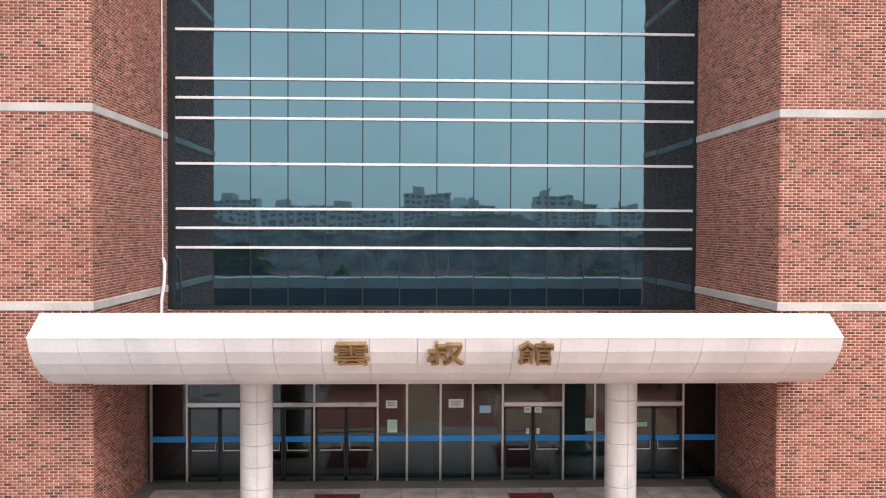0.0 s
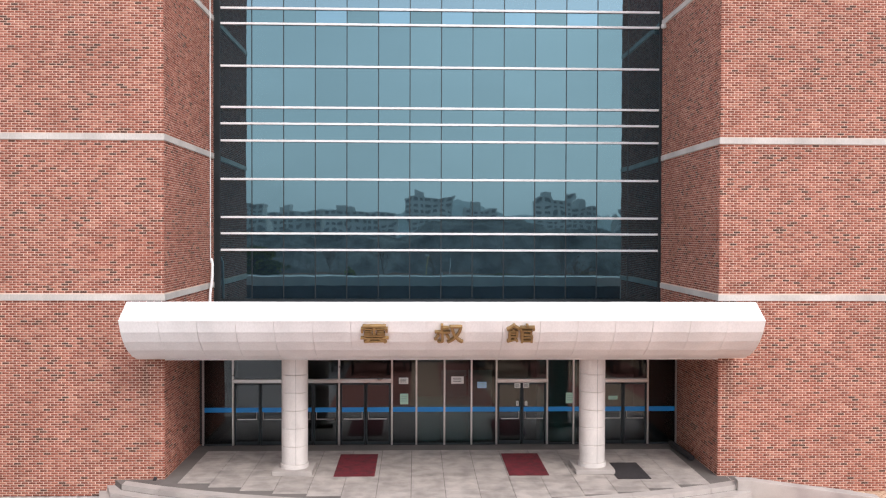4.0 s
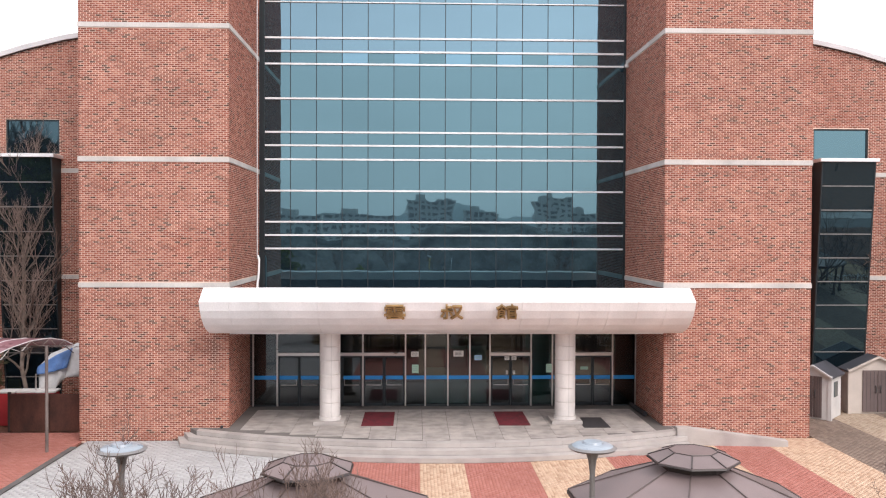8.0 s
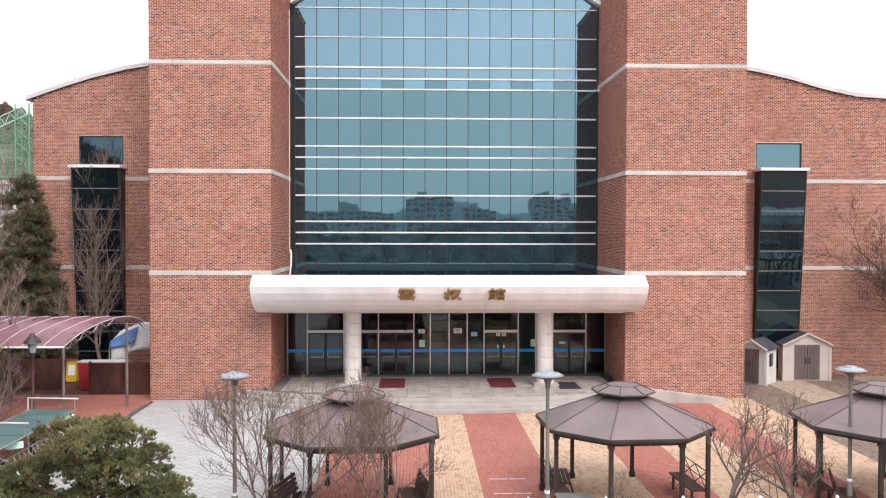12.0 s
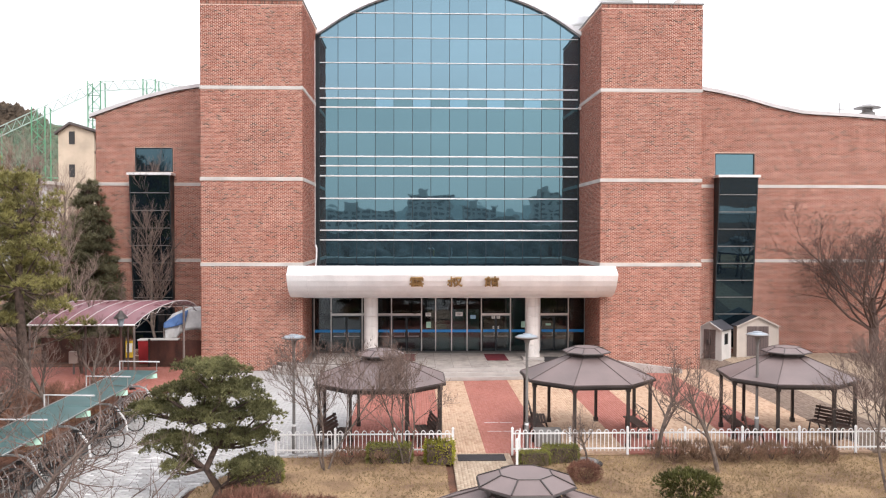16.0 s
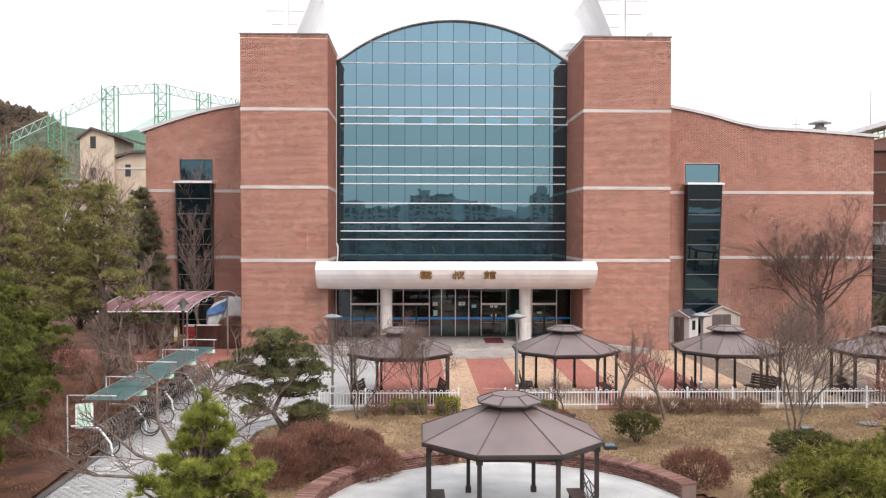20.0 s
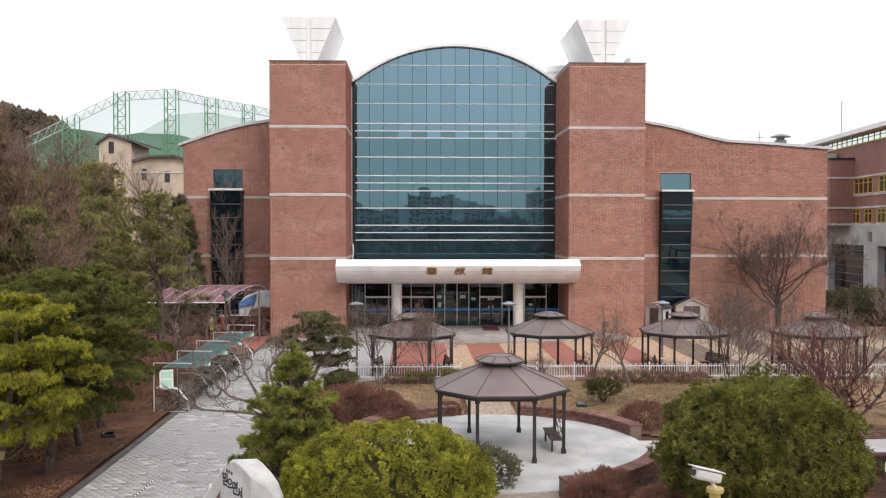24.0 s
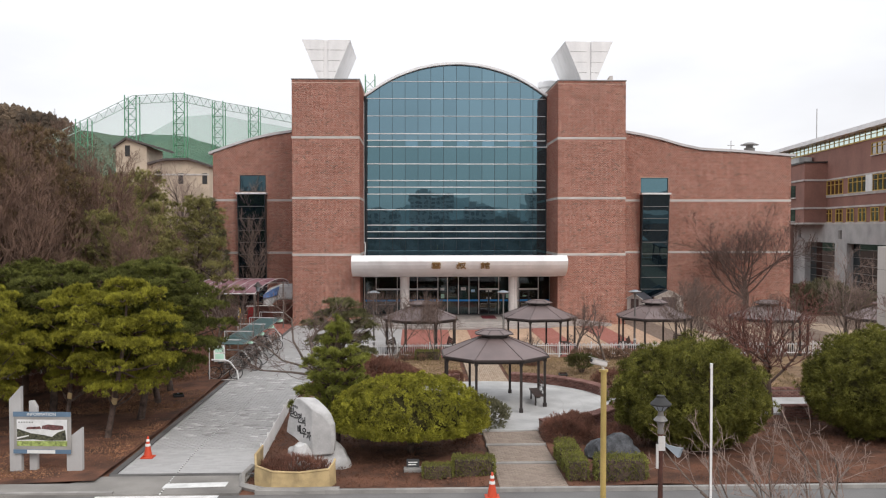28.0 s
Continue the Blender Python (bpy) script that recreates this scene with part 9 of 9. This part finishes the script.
def hill(name, x0, x1, y, ridge, depth, seed, label, rough=4.0, m_="wood_hill"):
    nx, ny = 90, 26
    v, q = [], []
    for j in range(ny):
        f = j / (ny - 1)
        for i in range(nx):
            x = x0 + (x1 - x0) * i / (nx - 1)
            h = ridge(x) * math.sin(min(f * 1.25, 1) * math.pi / 2)
            h += rough * noise.noise(Vector((x * 0.05, f * 9, seed))) * f + 0.35 * rough * noise.noise(Vector((x * 0.22, f * 30, seed))) * f
            v.append((x, y + depth * f, max(h, 0) - 0.5))
    idx = np.arange(nx * ny).reshape(ny, nx)
    q = np.stack([idx[:-1, :-1], idx[:-1, 1:], idx[1:, 1:], idx[1:, :-1]], -1).reshape(-1, 4)
    me = quads_mesh(name, np.array(v), q)
    return tagged(link(name, me, M[m_]), label, "hill", "", "structure")


hill("backdrop_hill", -420, 60, 215, roof_line([(-420, 78), (-198, 63), (-172, 54), (-140, 51), (-114, 50), (-100, 46), (-60, 40), (60, 24)]), 160, 2.0, "wooded hill behind the ball range")

hill("backdrop_slope", -330, -60, 210, roof_line([(-330, 62), (-200, 54), (-142, 48), (-126, 44), (-110, 34), (-98, 24), (-86, 12), (-70, 1)]), 30, 4.0, "brown leafless wooded slope beside the ball range", 5.0, "brown_hill")

slope = roof_line([(-330, 62), (-200, 54), (-142, 48), (-126, 44), (-110, 34), (-98, 24), (-86, 12), (-70, 1)])
ht = random.Random(91)
crowns = Geo()
for k in range(900):
    x = ht.uniform(-230, -88)
    f = ht.uniform(0.45, 1.0)
    z = slope(x) * math.sin(min(f * 1.25, 1) * math.pi / 2) - 1.5
    h, r = ht.uniform(1.5, 4.0), ht.uniform(0.8, 1.6)
    y = 210 + 30 * f
    blob(crowns, x, y, z + h * 0.5, r, r, h * 0.6, 7)
tagged(part("far_trees", crowns, M["brown_hill"]), "brown and dark trees along the far slope", "trees", kind="stuff")

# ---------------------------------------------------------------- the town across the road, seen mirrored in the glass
hill("backdrop_hill", 500, -500, -640, lambda x: 24 + 9 * math.sin(x * 0.012 + 1) + 5 * math.sin(x * 0.05), -200, 6.0, "distant ridge beyond the town, its haze put into the colour", 4.0, "ridge")


hill("backdrop_trees", 240, -240, -118, lambda x: 8.0 + 1.6 * math.sin(x * 0.11) + 1.0 * math.sin(x * 0.43), -10, 9.0, "leafless belt of trees across the road", 2.5, "tree_belt")


def apartment(x, y, w, d, floors, label="pale concrete apartment block"):
    a = thing("apartment_block", x, y, 0, label, "building", "apartment blocks")
    h = floors * 2.9
    part("wall", Geo().box(-w / 2, w / 2, -d / 2, d / 2, 0, h), M["apartment"], a)
    part("roof", Geo().box(-w / 2 + w * 0.2, -w / 2 + w * 0.45, -d / 2 + 1, d / 2 - 1, h, h + 3.5).box(-w / 2 - 0.3, w / 2 + 0.3, -d / 2 - 0.3, d / 2 + 0.3, h - 0.6, h), M["apartment"], a)
    nx = max(2, int(w / 3.4))
    for k in range(floors):
        g = Geo()
        for i in range(nx):
            xc = -w / 2 + w * (i + 0.5) / nx
            g.box(xc - 1.1, xc + 1.1, d / 2, d / 2 + 0.1, k * 2.9 + 0.9, k * 2.9 + 2.3)
        part("window_row", g, M["apt_window"], a)
    return a


for x, y, w, d, f in ((6, -420, 24, 14, 12), (34, -425, 18, 14, 10), (73, -420, 20, 14, 12), (93, -440, 14, 14, 10), (-28, -380, 34, 12, 8), (-60, -390, 26, 12, 8), (-95, -430, 26, 14, 11), (120, -430, 24, 14, 9), (150, -420, 22, 14, 12), (-130, -420, 26, 14, 12), (52, -380, 18, 12, 6)):
    apartment(x, y, w, d, max(4, round(f * 0.72)))
FW = bare_tree("street_tree", 8.0, 0.8, 49, "leafless street tree across the road", levels=3, radius=0.15, group="street trees", density=1.2)
for k in range(14):
    put(FW, -66 + 10 * k + random.uniform(-3, 3), -88 - random.uniform(0, 14), 0, 40 * k, random.uniform(0.8, 1.15))
setting("sports_ground", Geo().box(-120, 140, -340, -130, -0.05, 0.0), M["asphalt"], "dark open ground before the town", "ground")

# grey panelled pillar by the side plaza
pl = thing("panelled_pillar", 20.6, -29.2, 0, "tall pale-grey pillar clad with stacked metal panels", "pillar")
for k in range(6):
    part("panel", Geo().box(-1.0, 1.0, -0.7, 0.7, 1.1 * k + 0.01, 1.1 * k + 1.09), M["pale_concrete"], pl, bevel=0.015)
part("core", Geo().box(-0.97, 0.97, -0.67, 0.67, 0, 6.58), M["gray_metal"], pl)

# round iron covers set flush in the paving
mh = thing("manhole_cover", -9.8, -9.35, 0.004, "round dark iron manhole cover flush with the paving", "cover", "iron covers")
part("lid", Geo().lathe([(0.36, -0.02), (0.36, 0.012), (0.33, 0.014)], n=28), M["gray_metal"], mh)
part("rim", Geo().lathe([(0.43, -0.02), (0.43, 0.006)], n=28), M["dark_kerb"], mh)
copy_thing(mh, pose(3.4, -17.5, 0.05, 0, 0, 40))
copy_thing(mh, pose(14.7, -19.6, 0.05, 0, 0, 90))

# ---------------------------------------------------------------- pieces of walls and paving
one_brick = Geo().add([(0, 0, 0), (0.183, 0, 0), (0.183, 0, 0.0565), (0, 0, 0.0565), (0.0015, -0.006, 0.0015), (0.1815, -0.006, 0.0015), (0.1815, -0.006, 0.055), (0.0015, -0.006, 0.055)], [(4, 5, 6, 7), (0, 1, 5, 4), (1, 2, 6, 5), (2, 3, 7, 6), (3, 0, 4, 7)]).mesh("brick")
for wall, cells, origin, u, n in LATER:
    for u0, u1, z0, z1 in cells:
        link("brick", one_brick, M["brick_one"], wall, m=pose(origin[0] + u0, origin[1] + random.uniform(-0.0015, 0.0015), z0))
for wall, a in CAP_CELLS:
    link("coping_brick", cap_me, CAP_ONE, wall, m=pose(0, 0, random.uniform(-0.004, 0.004), 0, 0, math.degrees(a)))
for wall, a, b, at, way, z in BAND_ROWS:
    n = max(1, round((b - a) / 1.15))
    w = (b - a) / n
    for k in range(n):
        s, e = a + k * w + 0.002, a + (k + 1) * w - 0.002
        if way == "x":
            g = Geo().box(s, e, at, at + 0.06, z - BAND_H, z)
        elif way in ("inwest", "outeast"):
            g = Geo().box(at - 0.03, at + 0.03, s, e, z - BAND_H, z)
        else:
            g = Geo().box(at - 0.03, at + 0.03, s, e, z - BAND_H, z)
        part("band_stone", g, M["stone"], wall)
slab = Geo().box(0.008, 0.892, 0.008, 0.692, -0.02, 0.0).mesh("slab")
for i in range(-10, 10):
    for k in range(-4, 6):
        x, y = i * 0.9, -0.55 + k * 0.7
        edge = -2.45 + (L_R - math.sqrt(L_R ** 2 - min(abs(x) + 0.9, 8.6) ** 2))
        if x < -7.66 - 0.9 or x + 0.9 > 8.0 or y + 0.7 > 3.64:
            continue
        if (x < -7.64 or x + 0.9 > 7.64) and y + 0.7 > 0.0:
            continue
        low = max(y, edge + 0.33)
        if y + 0.7 - low < 0.08:
            continue
        link("slab", slab, M["granite_piece"], steps, m=pose(x, low, LANDING + random.uniform(-0.002, 0.0)) @ Matrix.Diagonal((1, (y + 0.7 - low) / 0.7, 1, 1)))
kerb_me = Geo().box(0.003, 0.997, 0, 0.16, -0.2, 0.06).mesh("kerb_stone")
kerb = thing("kerb", 0, 0, 0, "grey granite kerb along the road", "kerb", kind="structure")
for k in range(60):
    x = -30 + k
    if -12.6 < x < -8.9:
        continue
    link("kerb_stone", kerb_me, M["kerb"], kerb, m=pose(x, -41.5, 0))
edge_k = thing("drive_edging", 0, 0, 0, "dark stone edging along the driveway", "kerb", kind="structure")
dk = Geo().box(0.0, 0.20, 0.004, 0.896, -0.15, 0.03).mesh("edge_stone")
for k in range(43):
    link("edge_stone", dk, M["dark_kerb"], edge_k, m=pose(-12.76, -39.6 + 0.9 * k, 0))
for k in range(5):
    link("edge_stone", dk, M["dark_kerb"], edge_k, m=pose(-8.2 - 0.9 * k, -39.75, 0, 0, 0, 90))
paver_cache = {}
for top, cells, z, one in LATER_PAVERS:
    for u0, u1, v0, v1 in cells[:300]:
        key = (round(u1 - u0, 4), round(v1 - v0, 4))
        if key not in paver_cache:
            w, d = u1 - u0, v1 - v0
            paver_cache[key] = {}
        if one.name not in paver_cache[key]:
            w, d = key
            paver_cache[key][one.name] = Geo().add([(0, 0, -0.009), (w, 0, -0.009), (w, d, -0.009), (0, d, -0.009), (0.002, 0.002, 0), (w - 0.002, 0.002, 0), (w - 0.002, d - 0.002, 0), (0.002, d - 0.002, 0)], [(4, 5, 6, 7), (0, 1, 5, 4), (1, 2, 6, 5), (2, 3, 7, 6), (3, 0, 4, 7)]).mesh("paver")
        link("paver", paver_cache[key][one.name], one, top, m=pose(u0, v0, z + random.uniform(-0.001, 0.001)))
